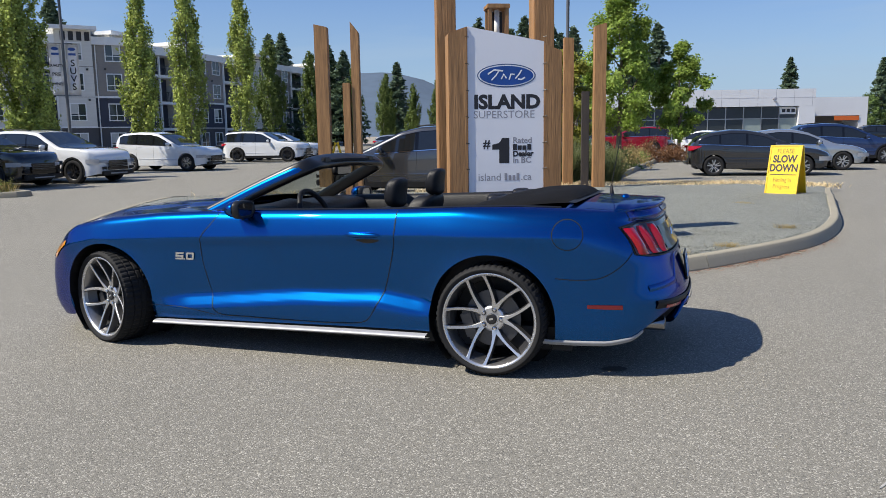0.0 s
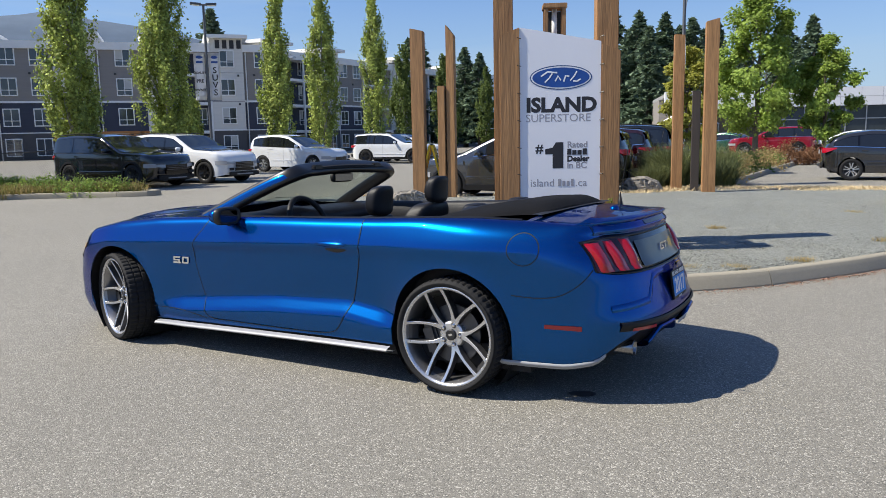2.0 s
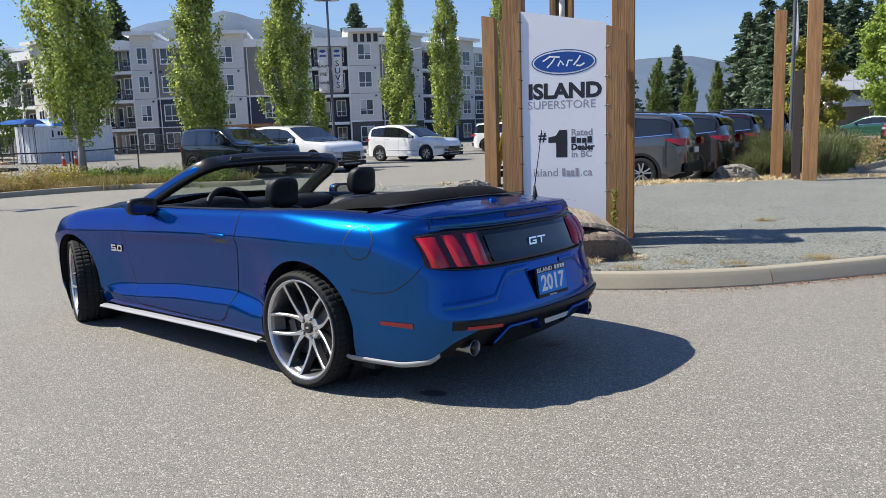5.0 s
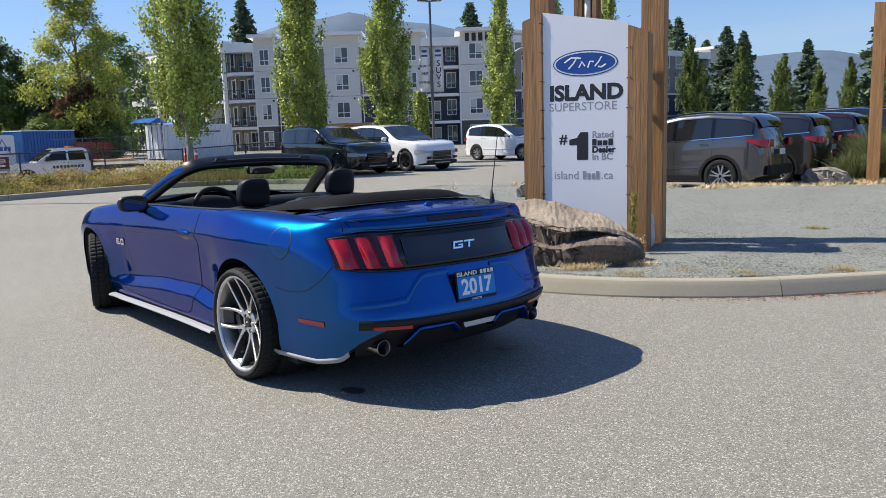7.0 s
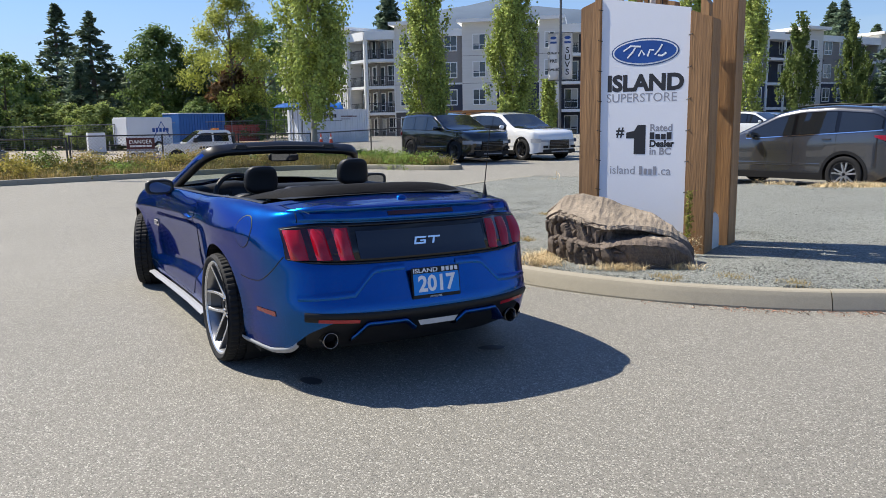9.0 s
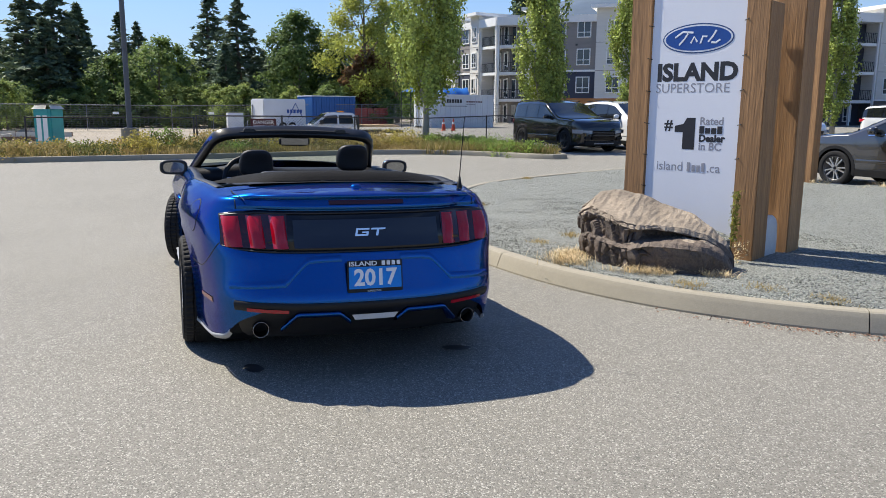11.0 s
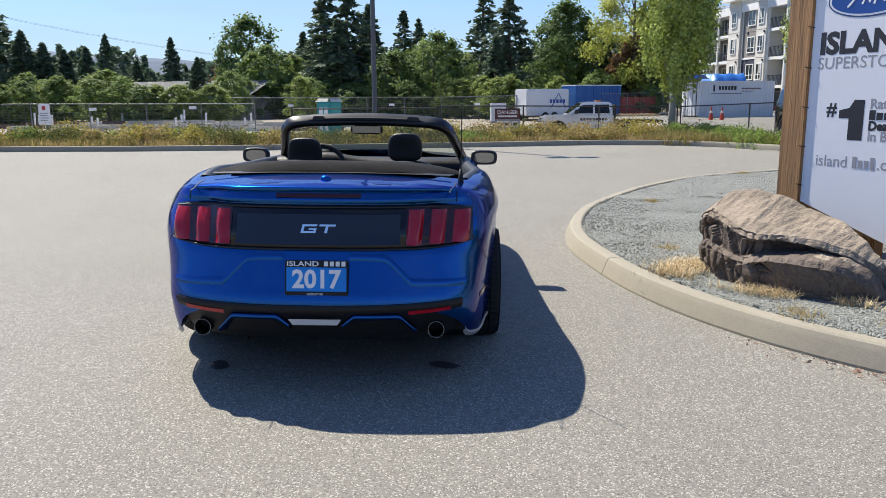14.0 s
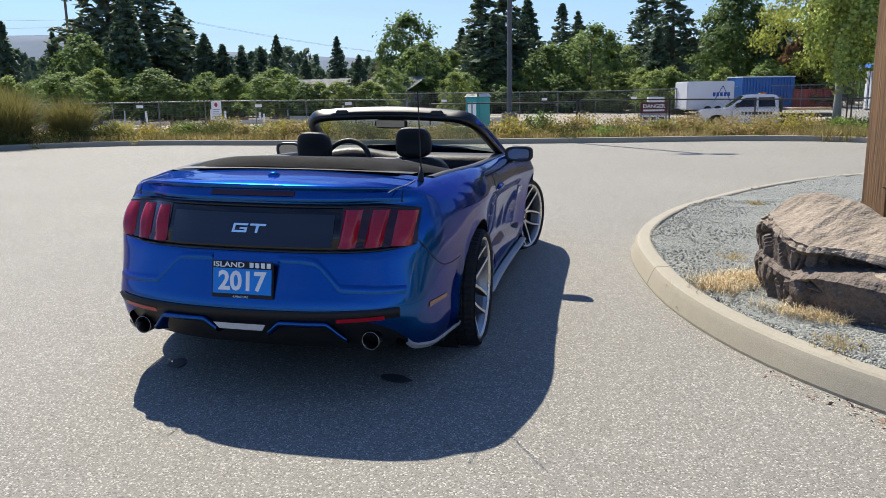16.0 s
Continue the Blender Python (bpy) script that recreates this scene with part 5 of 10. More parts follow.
part("lamp_tube", tube(bmesh.new(), [(0, 0, 2.3), (0, 0, 2.70)], 0.03, 12), mat("lamp_white", (0.8, 0.8, 0.78), 0.4), lantern, "white lamp tube", smooth=True)
part("hood_plate", boxbm(-0.075, 0.075, 0.07, 0.074, 2.32, 2.69), PLASTIC_BLK, lantern)
# white sack between the posts
bm = bmesh.new()
bmesh.ops.create_icosphere(bm, subdivisions=4, radius=1)
for v in bm.verts:
    c = v.co
    c.x, c.y = 0.085 * math.copysign(abs(c.x) ** 0.5, c.x), 0.15 * math.copysign(abs(c.y) ** 0.5, c.y)
    c.z = 0.21 + 0.21 * math.copysign(abs(c.z) ** 0.6, c.z) + 0.012 * noise.noise(c * 14)
    c.x += 0.012 * noise.noise(c * 9 + Vector((3, 1, 0)))
sack = part("sack", bm, mat("woven_sack", (0.62, 0.62, 0.6), 0.7, var=0.1, vscale=8, bump=0.003, bscale=150), label="white woven sack standing between the timber posts", smooth=True, category="sack")
sack.matrix_basis = SIGN @ Matrix.Translation((0.555, 0.40, -0.02))

# other posts of the garden
for x, y, w, zl, zr, yaw, lab in ((-7.73, 14.66, 0.27, 3.66, 3.6, 20, "brown timber post with a slanted top"), (-7.13, 15.0, 0.17, 3.72, 3.5, 20, "brown timber post with a slanted top"),
                                  (-7.30, 14.90, 0.15, 2.48, 2.48, 20, "shorter brown timber post against a taller one"),
                                  (-3.58, 19.6, 0.24, 3.7, 3.68, 20, "brown timber post at the edge of the gravel"), (-2.72, 19.05, 0.28, 3.85, 3.92, 20, "brown timber post at the edge of the gravel")):
    lone_post((-w / 2, w / 2, -0.12, 0.12, -0.1, zl - gz(x, y) - 0.1, zr - gz(x, y) - 0.1), pose(x, y, gz(x, y) + 0.12, 0, 0, yaw), lab)
ob = lone_post((-0.09, 0.09, -0.06, 0.06, -0.25, 2.15, 2.15), pose(-3.12, 19.45, 0.25, 0, 0, 20), "dark weathered timber post between two brown ones")
ob.data.materials[0] = mat("dark_timber", (0.055, 0.045, 0.04), 0.7, var=0.2, stretch=(9, 9, 0.6))


# ---- boulders ----
def boulder(name, stations, m, label, seed, amp=0.035, cuts=3, crust=None, even=9.0):
    """stations: along x, each a ring of (y, z) points; split by upright fractures. crust: the layer of the bedding
    plane on top, as z at the two ends; its upward faces get the sunlit tone.
    """
    bm = grid_mesh([[(x, y, z) for y, z in ringp] for x, ringp in stations], close=True)
    bm.verts.ensure_lookup_table()
    k = len(stations[0][1])
    bm.faces.new([bm.verts[i] for i in range(k)][::-1])
    bm.faces.new([bm.verts[len(bm.verts) - k + i] for i in range(k)])
    bmesh.ops.triangulate(bm, faces=bm.faces)
    for _ in range(cuts):
        bmesh.ops.subdivide_edges(bm, edges=bm.edges[:], cuts=1, use_grid_fill=True, smooth=0.04)
    bmesh.ops.recalc_face_normals(bm, faces=bm.faces)
    if bm.calc_volume(signed=True) < 0:
        bmesh.ops.reverse_faces(bm, faces=bm.faces[:])
    bm.normal_update()
    o = Vector((seed * 3.1, seed * 1.7, 0))
    mv = []
    for v in bm.verts:
        c = v.co
        q = Vector((c.x * 5 + c.z * 2, c.y * 5, c.z * 3)) + o
        side = max(0.0, 1 - 1.3 * abs(v.normal.z))
        worn = 1 - 0.8 * ss(even, even + 0.15, c.x)
        r = 0.7 * amp * noise.noise(q * 0.6) + amp * (0.25 + 0.3 * side) * noise.noise(q * 1.7)
        warp = 0.9 * noise.noise(c * 5 + o)
        d, pts = noise.voronoi(Vector((c.x * 10 + c.z * 2.5 + warp, c.y * 10 + warp, c.z * 2.0)) + o)
        r += worn * side * amp * 1.5 * (noise.noise(pts[0] * 7.3) * 0.8 - 1.1 * ss(0.22, 0.0, d[1] - d[0])) + amp * (0.08 + 0.25 * side * worn) * noise.noise(q * 5)
        r += (1 - side) * amp * 0.22 * noise.noise(Vector((c.x * 26, c.y * 7, 0)) + o)
        mv.append(v.normal * r)
    for v, d in zip(bm.verts, mv):
        v.co += d
    bm.normal_update()
    # upward faces take the sunlit tone, the rest keeps the shaded one
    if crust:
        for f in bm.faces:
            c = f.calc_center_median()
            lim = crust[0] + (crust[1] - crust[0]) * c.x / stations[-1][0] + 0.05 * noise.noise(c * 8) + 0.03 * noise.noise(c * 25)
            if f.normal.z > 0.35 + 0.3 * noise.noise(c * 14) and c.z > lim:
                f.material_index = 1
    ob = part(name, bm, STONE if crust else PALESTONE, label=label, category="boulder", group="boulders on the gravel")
    ob.data.materials.append(LIT_CRUST)
    ob.matrix_basis = m
    return ob


def ring_of(yf, yb, zt_f, zt_b, zb=-0.06, ledge=None):
    """Ring from front bottom over the top to the back bottom; ledge: (y, z) of a step in the front."""
    a = [(yf + 0.10, zb), (yf + 0.04, zb + (zt_f - zb) * 0.45), (yf, zt_f - 0.05)]
    if ledge:
        a = [(yf + 0.10, zb), (yf - 0.01, ledge[1] - 0.03), (yf + 0.03, ledge[1] - 0.005), ]
        a += [(ledge[0] + 0.05, ledge[1] + 0.015), (ledge[0] - 0.03, zt_f)]
    else:
        a += [(yf + 0.04, zt_f), (yf + 0.14, zt_f + 0.005)]
    m = (yf + yb) / 2
    return a + [(m, (zt_f + zt_b) / 2 + 0.01), (yb - 0.1, zt_b), (yb, zt_b - 0.1), (yb + 0.02, zb)]


BL = Matrix.Translation((-2.09, 7.735, 0.125)) @ pose(0, 0, 0, 0, 0, 43) @ Matrix.Diagonal((0.91, 0.95, 1.03, 1))
def split_ring(face, lip, lip_z, back, back_z, ledge_z=None, notch=None):
    """Front face up to a ledge, in to a notch, out to the lip of the crust, and up its slope to the back."""
    lz = ledge_z or lip_z * 0.45
    n = notch if notch is not None else face + 0.04
    return [(face + 0.06, -0.06), (face + 0.01, lz * 0.5), (face, lz - 0.03), (face + (0.04 if ledge_z else 0.01), lz), (n, lz + 0.03), (n - 0.01, lip_z - 0.06), (lip, lip_z - 0.035), (lip + 0.03, lip_z),
            (lip * 0.4 + back * 0.6, lip_z * 0.35 + back_z * 0.65), (back - 0.06, back_z), (back, back_z - 0.12), (back + 0.02, -0.06)]


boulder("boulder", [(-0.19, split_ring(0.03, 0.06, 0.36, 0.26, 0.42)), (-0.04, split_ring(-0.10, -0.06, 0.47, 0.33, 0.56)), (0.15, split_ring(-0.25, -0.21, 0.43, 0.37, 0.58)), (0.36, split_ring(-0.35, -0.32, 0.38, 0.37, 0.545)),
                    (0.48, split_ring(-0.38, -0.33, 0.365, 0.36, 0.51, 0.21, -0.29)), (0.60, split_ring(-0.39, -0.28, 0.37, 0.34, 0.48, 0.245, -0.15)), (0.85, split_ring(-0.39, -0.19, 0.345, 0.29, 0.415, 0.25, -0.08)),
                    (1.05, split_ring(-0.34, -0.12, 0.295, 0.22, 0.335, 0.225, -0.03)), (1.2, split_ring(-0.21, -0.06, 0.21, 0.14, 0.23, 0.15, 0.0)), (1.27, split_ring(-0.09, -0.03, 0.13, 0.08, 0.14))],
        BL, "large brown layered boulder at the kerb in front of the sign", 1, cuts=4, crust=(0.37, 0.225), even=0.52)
PALESTONE = speckle(mat("grey_boulder", (0.27, 0.245, 0.21), 0.9, var=0.3, vscale=3, grain=0.2, gscale=18, bump=0.015, bscale=11), 60, (0.14, 0.13, 0.115), (0.36, 0.34, 0.30), 0.25, 0.004, 0.35, 2)
small = lambda w, d, h: [(-w / 2, ring_of(-d * .25, d * .25, h * .5, h * .5)), (-w * .3, ring_of(-d * .45, d * .45, h * .9, h * .8)), (w * .1, ring_of(-d * .5, d * .5, h, h * .9)), (w * .38, ring_of(-d * .4, d * .4, h * .75, h * .7)), (w / 2, ring_of(-d * .2, d * .2, h * .3, h * .3))]
boulder("boulder", small(0.75, 0.6, 0.34), pose(-6.9, 13.0, gz(-6.9, 13.0) + 0.12, 0, 0, 30), "grey boulder on the gravel beside the timber posts", 4)
boulder("boulder", small(0.95, 0.7, 0.42), pose(-4.2, 18.9, gz(-4.2, 18.9) + 0.08, 0, 0, 10), "pale grey boulder at the edge of the grasses", 7)

# ---- parked cars ----
CARGLASS = mat("car_glass", (0.012, 0.014, 0.016), 0.04, var=0.1, rvar=0.01, spec=0.8)


def parked_car(name, m, label, paint, L, W, H, wb, rear, belt, top, glass, taper=0.24, wheelR=0.36, rim=None, group="parked cars", lamps=True, cladding=True, rails=True, scale=1.0):
    """A closed car. Local x forward from the rear axle. top: the roof line (x, z); belt: the waist line (x, z); glass: side panes as (x0, x1)."""
    e = thing(name, m @ Matrix.Scale(scale, 4), label, "car", group)
    x0, x1 = -rear, L - rear

    def half(x):
        a, b = (x - x0) / 0.55, (x1 - x) / 0.75
        f = 1.0
        if a < 1:
            f *= 1 - 0.22 * (1 - max(0, a)) ** 2.4
        if b < 1:
            f *= 1 - 0.20 * (1 - max(0, b)) ** 2.6
        return W / 2 * f

    def zt(x):
        return lerp_tab(x, top)

    def zb(x):
        return min(lerp_tab(x, belt), zt(x) - 0.02)

    def y_of(x, z, out=0.0):
        w = half(x)
        b = zb(x)
        if z > b:
            return w - 0.03 - taper * (z - b) + out
        t = (b - z) / max(0.1, b - 0.25)
        return w - 0.03 * (1 - min(1, t * 5)) - 0.025 * max(0, t - 0.75) * 4 * 0.5 - 0.012 * math.sin(math.pi * min(1, t * 1.2)) + out

    AR = wheelR + 0.045
    xs = sorted(list(np.linspace(x0, x1, 60)) + [xc + AR * math.cos(a) for xc in (0, wb) for a in np.linspace(0, math.pi, 19)] + [xc + k for xc in (0, wb) for k in (-AR - 0.002, AR + 0.002)])
    low = 0.24
    rows = []
    for x in xs:
        z0 = low + 0.12 * max(0, 1 - (x - x0) / 0.4) + 0.06 * max(0, 1 - (x1 - x) / 0.4)
        for xc in (0, wb):
            if abs(x - xc) < AR:
                z0 = max(z0, wheelR + math.sqrt(AR * AR - (x - xc) ** 2))
        b, t = zb(x), zt(x)
        zs = list(np.linspace(z0, max(b, z0 + 0.02), 8)) + [b + (t - 0.05 - b) * k / 5 for k in range(1, 6)] if t - 0.06 > b else list(np.linspace(z0, t - 0.04, 13))
        r = [Vector((x, y_of(x, z), z)) for z in zs]
        ye = r[-1].y
        r += [Vector((x, ye - 0.035, t - 0.018)), Vector((x, ye - 0.10, t)), Vector((x, ye * 0.5, t + 0.018)), Vector((x, 0, t + 0.024))]
        rows.append(r)
    bm = grid_mesh(rows)
    for r, fl in ((rows[0], False), (rows[-1], True)):
        vs = [bm.verts.new(p) for p in r]
        c = bm.verts.new((r[0].x, 0, r[0].z))
        f = bm.faces.new(vs + [c])
    bmesh.ops.remove_doubles(bm, verts=bm.verts, dist=0.001)

    def end_in(y, z):
        return 0.13 * (abs(y) / (W * 0.40)) ** 4 + 0.05 * ((z - 0.62) / 0.35) ** 2

    for v in bm.verts:
        a, b = max(0.0, 1 - (x1 - v.co.x) / 0.6), max(0.0, 1 - (v.co.x - x0) / 0.45)
        v.co.x += (0.8 * b * b - a * a) * min(0.22, end_in(v.co.y, min(v.co.z, 1.05)))
    both(bm)
    bmesh.ops.recalc_face_normals(bm, faces=bm.faces)
    body = part("body", bm, paint, e, smooth=True)
    bm = bmesh.new()
    box(bm, x0 + 0.25, x1 - 0.25, -W * 0.40, W * 0.40, 0.22, 0.55)
    part("underbody", bm, TRIMBLK, e)
    for sg in (1, -1):
        rws = []
        for x in np.linspace(glass[0][0] - 0.03, glass[-1][1] + 0.02, 25):
            zb_, zt_ = zb(x) + 0.018, max(zt(x) - 0.095, zb(x) + 0.03)
            rws.append([(x, sg * y_of(x, z, 0.0025), z) for z in np.linspace(zb_, zt_, 5)])
        part("window_surround", grid_mesh(rws, flip=sg > 0), GLOSSBLK, e, "black window surround", smooth=True)
        for a, b in glass:
            rws = []
            for x in np.linspace(a, b, 9):
                zb_, zt_ = zb(x) + 0.035, zt(x) - 0.115
                if zt_ < zb_ + 0.01:
                    zt_ = zb_ + 0.01
                rws.append([(x, sg * y_of(x, z, 0.006), z) for z in np.linspace(zb_, zt_, 5)])
            part("side_window", grid_mesh(rws, flip=sg > 0), CARGLASS, e, "dark side glass", smooth=True)
        if cladding:
            for xc in (0, wb):
                rws = [[(xc + r * math.cos(a), sg * (y_of(xc + r * math.cos(a), max(0.3, wheelR + r * math.sin(a)), 0.008)), wheelR + r * math.sin(a)) for r in (AR - 0.01, AR + 0.05)] for a in np.linspace(-0.25, math.pi + 0.25, 17)]
                part("arch_trim", grid_mesh(rws), TRIMBLK, e, smooth=True)
            rws = [[(x, sg * y_of(x, z, 0.006), z) for z in (0.23, 0.36)] for x in np.linspace(AR + 0.02, wb - AR - 0.02, 9)]
            part("sill_trim", grid_mesh(rws), TRIMBLK, e, smooth=True)
        xg = glass[-1][1]
        for a, b in glass[:2]:
            part("door_handle", boxbm(a + 0.05, a + 0.22, sg * y_of(a, zb(a) - 0.10) - 0.015, sg * y_of(a, zb(a) - 0.10) + 0.02, zb(a) - 0.115, zb(a) - 0.085, bevel=0.006), paint, e)
        rws = [[(x, sg * y_of(x, z, 0.002), z) for x in (glass[-1][0] - 0.045, glass[-1][0] - 0.039)] for z in np.linspace(0.35, zb(glass[-1][0]), 8)]
        part("door_joint", grid_mesh(rws), TRIMBLK, e)
        mb = soft_box(0.07, 0.10, 0.075, 0.6, 2)
        for v in mb.verts:
            v.co += Vector((xg - 0.10, sg * (half(xg) + 0.07), zb(xg) + 0.10))
        part("door_mirror", mb, paint if sg else paint, e, smooth=True)
        if rails:
            xr = [x for x in np.linspace(x0, x1, 60) if zt(x) > H - 0.07]
            part("roof_rail", tube(bmesh.new(), [(x, sg * (y_of(x, zt(x) - 0.05) - 0.06), zt(x) + 0.035) for x in np.linspace(xr[0] + 0.1, xr[-1] - 0.1, 8)], 0.016, 6), TRIMBLK, e, smooth=True)
        if lamps:
            rws = [[(x, sg * y_of(x, z, 0.006), z) for z in np.linspace(zt(x1) - 0.02, zt(x1) - 0.15, 4)] for x in np.linspace(x1 - 0.45, x1 - 0.04, 8)]
            part("headlight", grid_mesh(rws), mat("headlight_glass", (0.35, 0.36, 0.38), 0.08), e, smooth=True)
            zz = zb(x0 + 0.05)
            rws = [[(x, sg * y_of(x, z, 0.006), z) for z in np.linspace(zz - 0.02, zz - 0.17 + 0.12 * max(0, (x - x0 - 0.1) / 0.3), 4)] for x in np.linspace(x0 + 0.015, x0 + 0.40, 7)]
            part("tail_lamp", grid_mesh(rws), REDLENS, e, "red tail lamp", smooth=True)
            rws = [[(x0 - 0.004 + 0.01 * (abs(y) / W) ** 2, sg * y, z) for z in (zz - 0.02, zz - 0.17)] for y in np.linspace(half(x0) * 0.62, half(x0) - 0.01, 4)]
            part("tail_lamp_inner", grid_mesh(rws), REDLENS, e)
    # windscreen and rear window: where the roof line climbs
    xg1 = glass[-1][1]
    pts = [x for x in np.linspace(wb * 0.45, x1, 80)]
    hx = max(x for x in pts if zt(x) > zb(x) + 0.06) + 0.02
    rx = [x for x in pts if zt(x) > H - 0.10][-1]
    rws = []
    for x in np.linspace(rx + 0.02, hx, 9):
        ye = y_of(x, max(zt(x) - 0.05, zb(x))) - 0.09
        rws.append([(x, ye * v, zt(x) + 0.026 - 0.022 * abs(v) ** 3 + 0.004) for v in np.linspace(-1, 1, 11)])
    part("windscreen", grid_mesh(rws), CARGLASS, e, "dark windscreen", smooth=True)
    pts = [x for x in np.linspace(x0, wb * 0.4, 80)]
    lx = min(x for x in pts if zt(x) > zb(x) + 0.10)
    rx = [x for x in pts if zt(x) > H - 0.09][0]
    if rx - lx > 0.08:
        rws = []
        for x in np.linspace(lx + 0.01, rx - 0.03, 7):
            ye = y_of(x, max(zt(x) - 0.05, zb(x))) - 0.12
            rws.append([(x - 0.004, ye * v, zt(x) + 0.028 - 0.024 * abs(v) ** 3 + 0.003) for v in np.linspace(-1, 1, 9)])
        part("rear_window", grid_mesh(rws), CARGLASS, e, "dark rear glass", smooth=True)
    fz = zt(x1)
    part("grille", grid_mesh([[(x1 + 0.006, y, z) for z in (fz - 0.06, fz - 0.26)] for y in np.linspace(-half(x1) * 0.56, half(x1) * 0.56, 7)]), GLOSSBLK, e)
    for k in range(3):
        part("grille_bar", boxbm(x1 + 0.006, x1 + 0.016, -half(x1) * 0.54, half(x1) * 0.54, fz - 0.115 - 0.055 * k, fz - 0.100 - 0.055 * k), ALLOYDK, e)
    for sg in (1, -1):
        rws = [[(x1 + 0.012 - end_in(y, z), sg * y, z) for z in (fz - 0.155 + 0.03 * k / 6, fz - 0.10, fz - 0.05)] for k, y in enumerate(np.linspace(half(x1) * 0.58, half(x1) * 0.99, 7))]
        part("headlight_inner", grid_mesh(rws), mat("headlight_glass", (0.35, 0.36, 0.38), 0.08), e, smooth=True)
        part("fog_lamp_recess", boxbm(x1 - 0.02, x1 + 0.008, *sorted((sg * half(x1) * 0.66, sg * half(x1) * 0.93)), 0.45, 0.54, bevel=0.006), TRIMBLK, e)
        rws = [[(x, sg * y_of(x, zb(x) + dz, 0.008), zb(x) + dz) for dz in (0.006, 0.024)] for x in np.linspace(glass[0][0] - 0.03, glass[-1][1] + 0.04, 17)]
        part("window_trim", grid_mesh(rws), CHROME if paint not in (BLACKP, WHITEP) else TRIMBLK, e, smooth=True)
        xj = glass[1][0] - 0.045
        part("rear_door_joint", grid_mesh([[(x, sg * y_of(x, z, 0.002), z) for x in (xj, xj + 0.006)] for z in np.linspace(0.36, zb(xj), 8)]), TRIMBLK, e)
        rws = [[(x, sg * y_of(x, z, o), z) for z, o in ((0.50, 0.0), (0.515, 0.012), (0.56, 0.0))] for x in np.linspace(wheelR * 1.3, wb - wheelR * 1.3, 13)]
        part("door_crease", grid_mesh(rws), paint, e, smooth=True)
    part("lower_intake", boxbm(x1 - 0.02, x1 + 0.007, -half(x1) * 0.58, half(x1) * 0.58, 0.43, 0.53, bevel=0.006), GLOSSBLK, e)
    part("skid_strip", boxbm(x1 - 0.02, x1 + 0.028, -half(x1) * 0.5, half(x1) * 0.5, 0.29, 0.34, bevel=0.008), GREYSKIRT, e)
    part("front_bumper_trim", boxbm(x1 - 0.06, x1 + 0.02, -half(x1) * 0.92, half(x1) * 0.92, 0.26, 0.40, bevel=0.02), TRIMBLK, e)
    part("rear_bumper_trim", boxbm(x0 - 0.03, x0 + 0.05, -half(x0) * 0.95, half(x0) * 0.95, 0.36, 0.56, bevel=0.02), TRIMBLK if cladding else paint, e)
    part("plate_bar", boxbm(x0 - 0.036, x0 - 0.028, -0.16, 0.16, 0.78, 0.90), mat("plate_white", (0.6, 0.62, 0.65), 0.4), e)
    rim = rim or ALLOY
    for xc in (0, wb):
        for sg in (1, -1):
            w = thing("wheel", pose(xc, sg * (W / 2 - 0.13), wheelR, 0, 17 * xc, 0 if sg > 0 else 180), "", "")
            w.parent = e
            key = ("tyre", wheelR)
            if key not in MATS:
                MATS[key] = tyre_bm(wheelR, wheelR * 0.70, 0.115, 40, False)
            t = part("tyre", MATS[key].copy(), RUBBER, w, smooth=True)
            rr = wheelR * 0.70
            rws = [[(r * math.cos(a), y, r * math.sin(a)) for y, r in ((0.10, rr * 1.01), (0.106, rr * 0.97), (0.09, rr * 0.91), (0.02, rr * 0.88), (0.0, 0.02))] for a in np.linspace(0, 2 * math.pi, 33)]
            part("rim", grid_mesh(rws), ALLOYDK, w, smooth=True)
            for k in range(10):
                a = 2 * math.pi * (k // 2) / 5 + 0.3 + (0.22 if k % 2 else -0.22)
                c, t_ = Vector((math.cos(a), 0, math.sin(a))), Vector((-math.sin(a), 0, math.cos(a)))
                bmx = grid_mesh([[c * r + t_ * s_ * wd + Vector((0, yy, 0)) for s_, yy in ((-1, 0.06), (-0.8, 0.092), (0.8, 0.092), (1, 0.06))] for r, wd in ((0.03, 0.02), (rr * 0.5, 0.015), (rr * 0.95, 0.020))])
                part("spoke", bmx, rim, w)
    return e


def col_paint(name, c, metal=0.5):
    return mat("car_paint_" + name, c, 0.17, metal, var=0.03, grain=0.03, gscale=600, coat=1.0, rvar=0.02)


WHITEP, BLACKP, GREYP, DGREYP = col_paint("white", (0.72, 0.73, 0.74), 0.0), col_paint("black", (0.010, 0.012, 0.016), 0.3), col_paint("grey", (0.090, 0.092, 0.100), 0.6), col_paint("dark_grey", (0.045, 0.045, 0.048), 0.6)
REDP, BLUEP, SILVERP, MAROONP = col_paint("red", (0.30, 0.012, 0.03), 0.3), col_paint("blue", (0.02, 0.04, 0.12), 0.5), col_paint("silver", (0.42, 0.44, 0.46), 0.7), col_paint("maroon", (0.035, 0.010, 0.014), 0.5)
EXPLORER = dict(L=5.05, W=2.0, H=1.76, wb=3.02, rear=1.06, belt=[(-1.06, 1.14), (0.2, 1.14), (2.4, 1.10), (3.99, 1.02)], glass=[(-0.80, 0.20), (0.26, 1.08), (1.15, 2.02)], wheelR=0.385, taper=0.26,
                top=[(-1.06, 0.95), (-1.03, 1.06), (-0.84, 1.56), (-0.66, 1.70), (0.2, 1.76), (1.0, 1.74), (1.5, 1.67), (2.30, 1.24), (2.48, 1.17), (3.2, 1.13), (3.7, 1.06), (3.92, 0.98), (3.99, 0.80)])
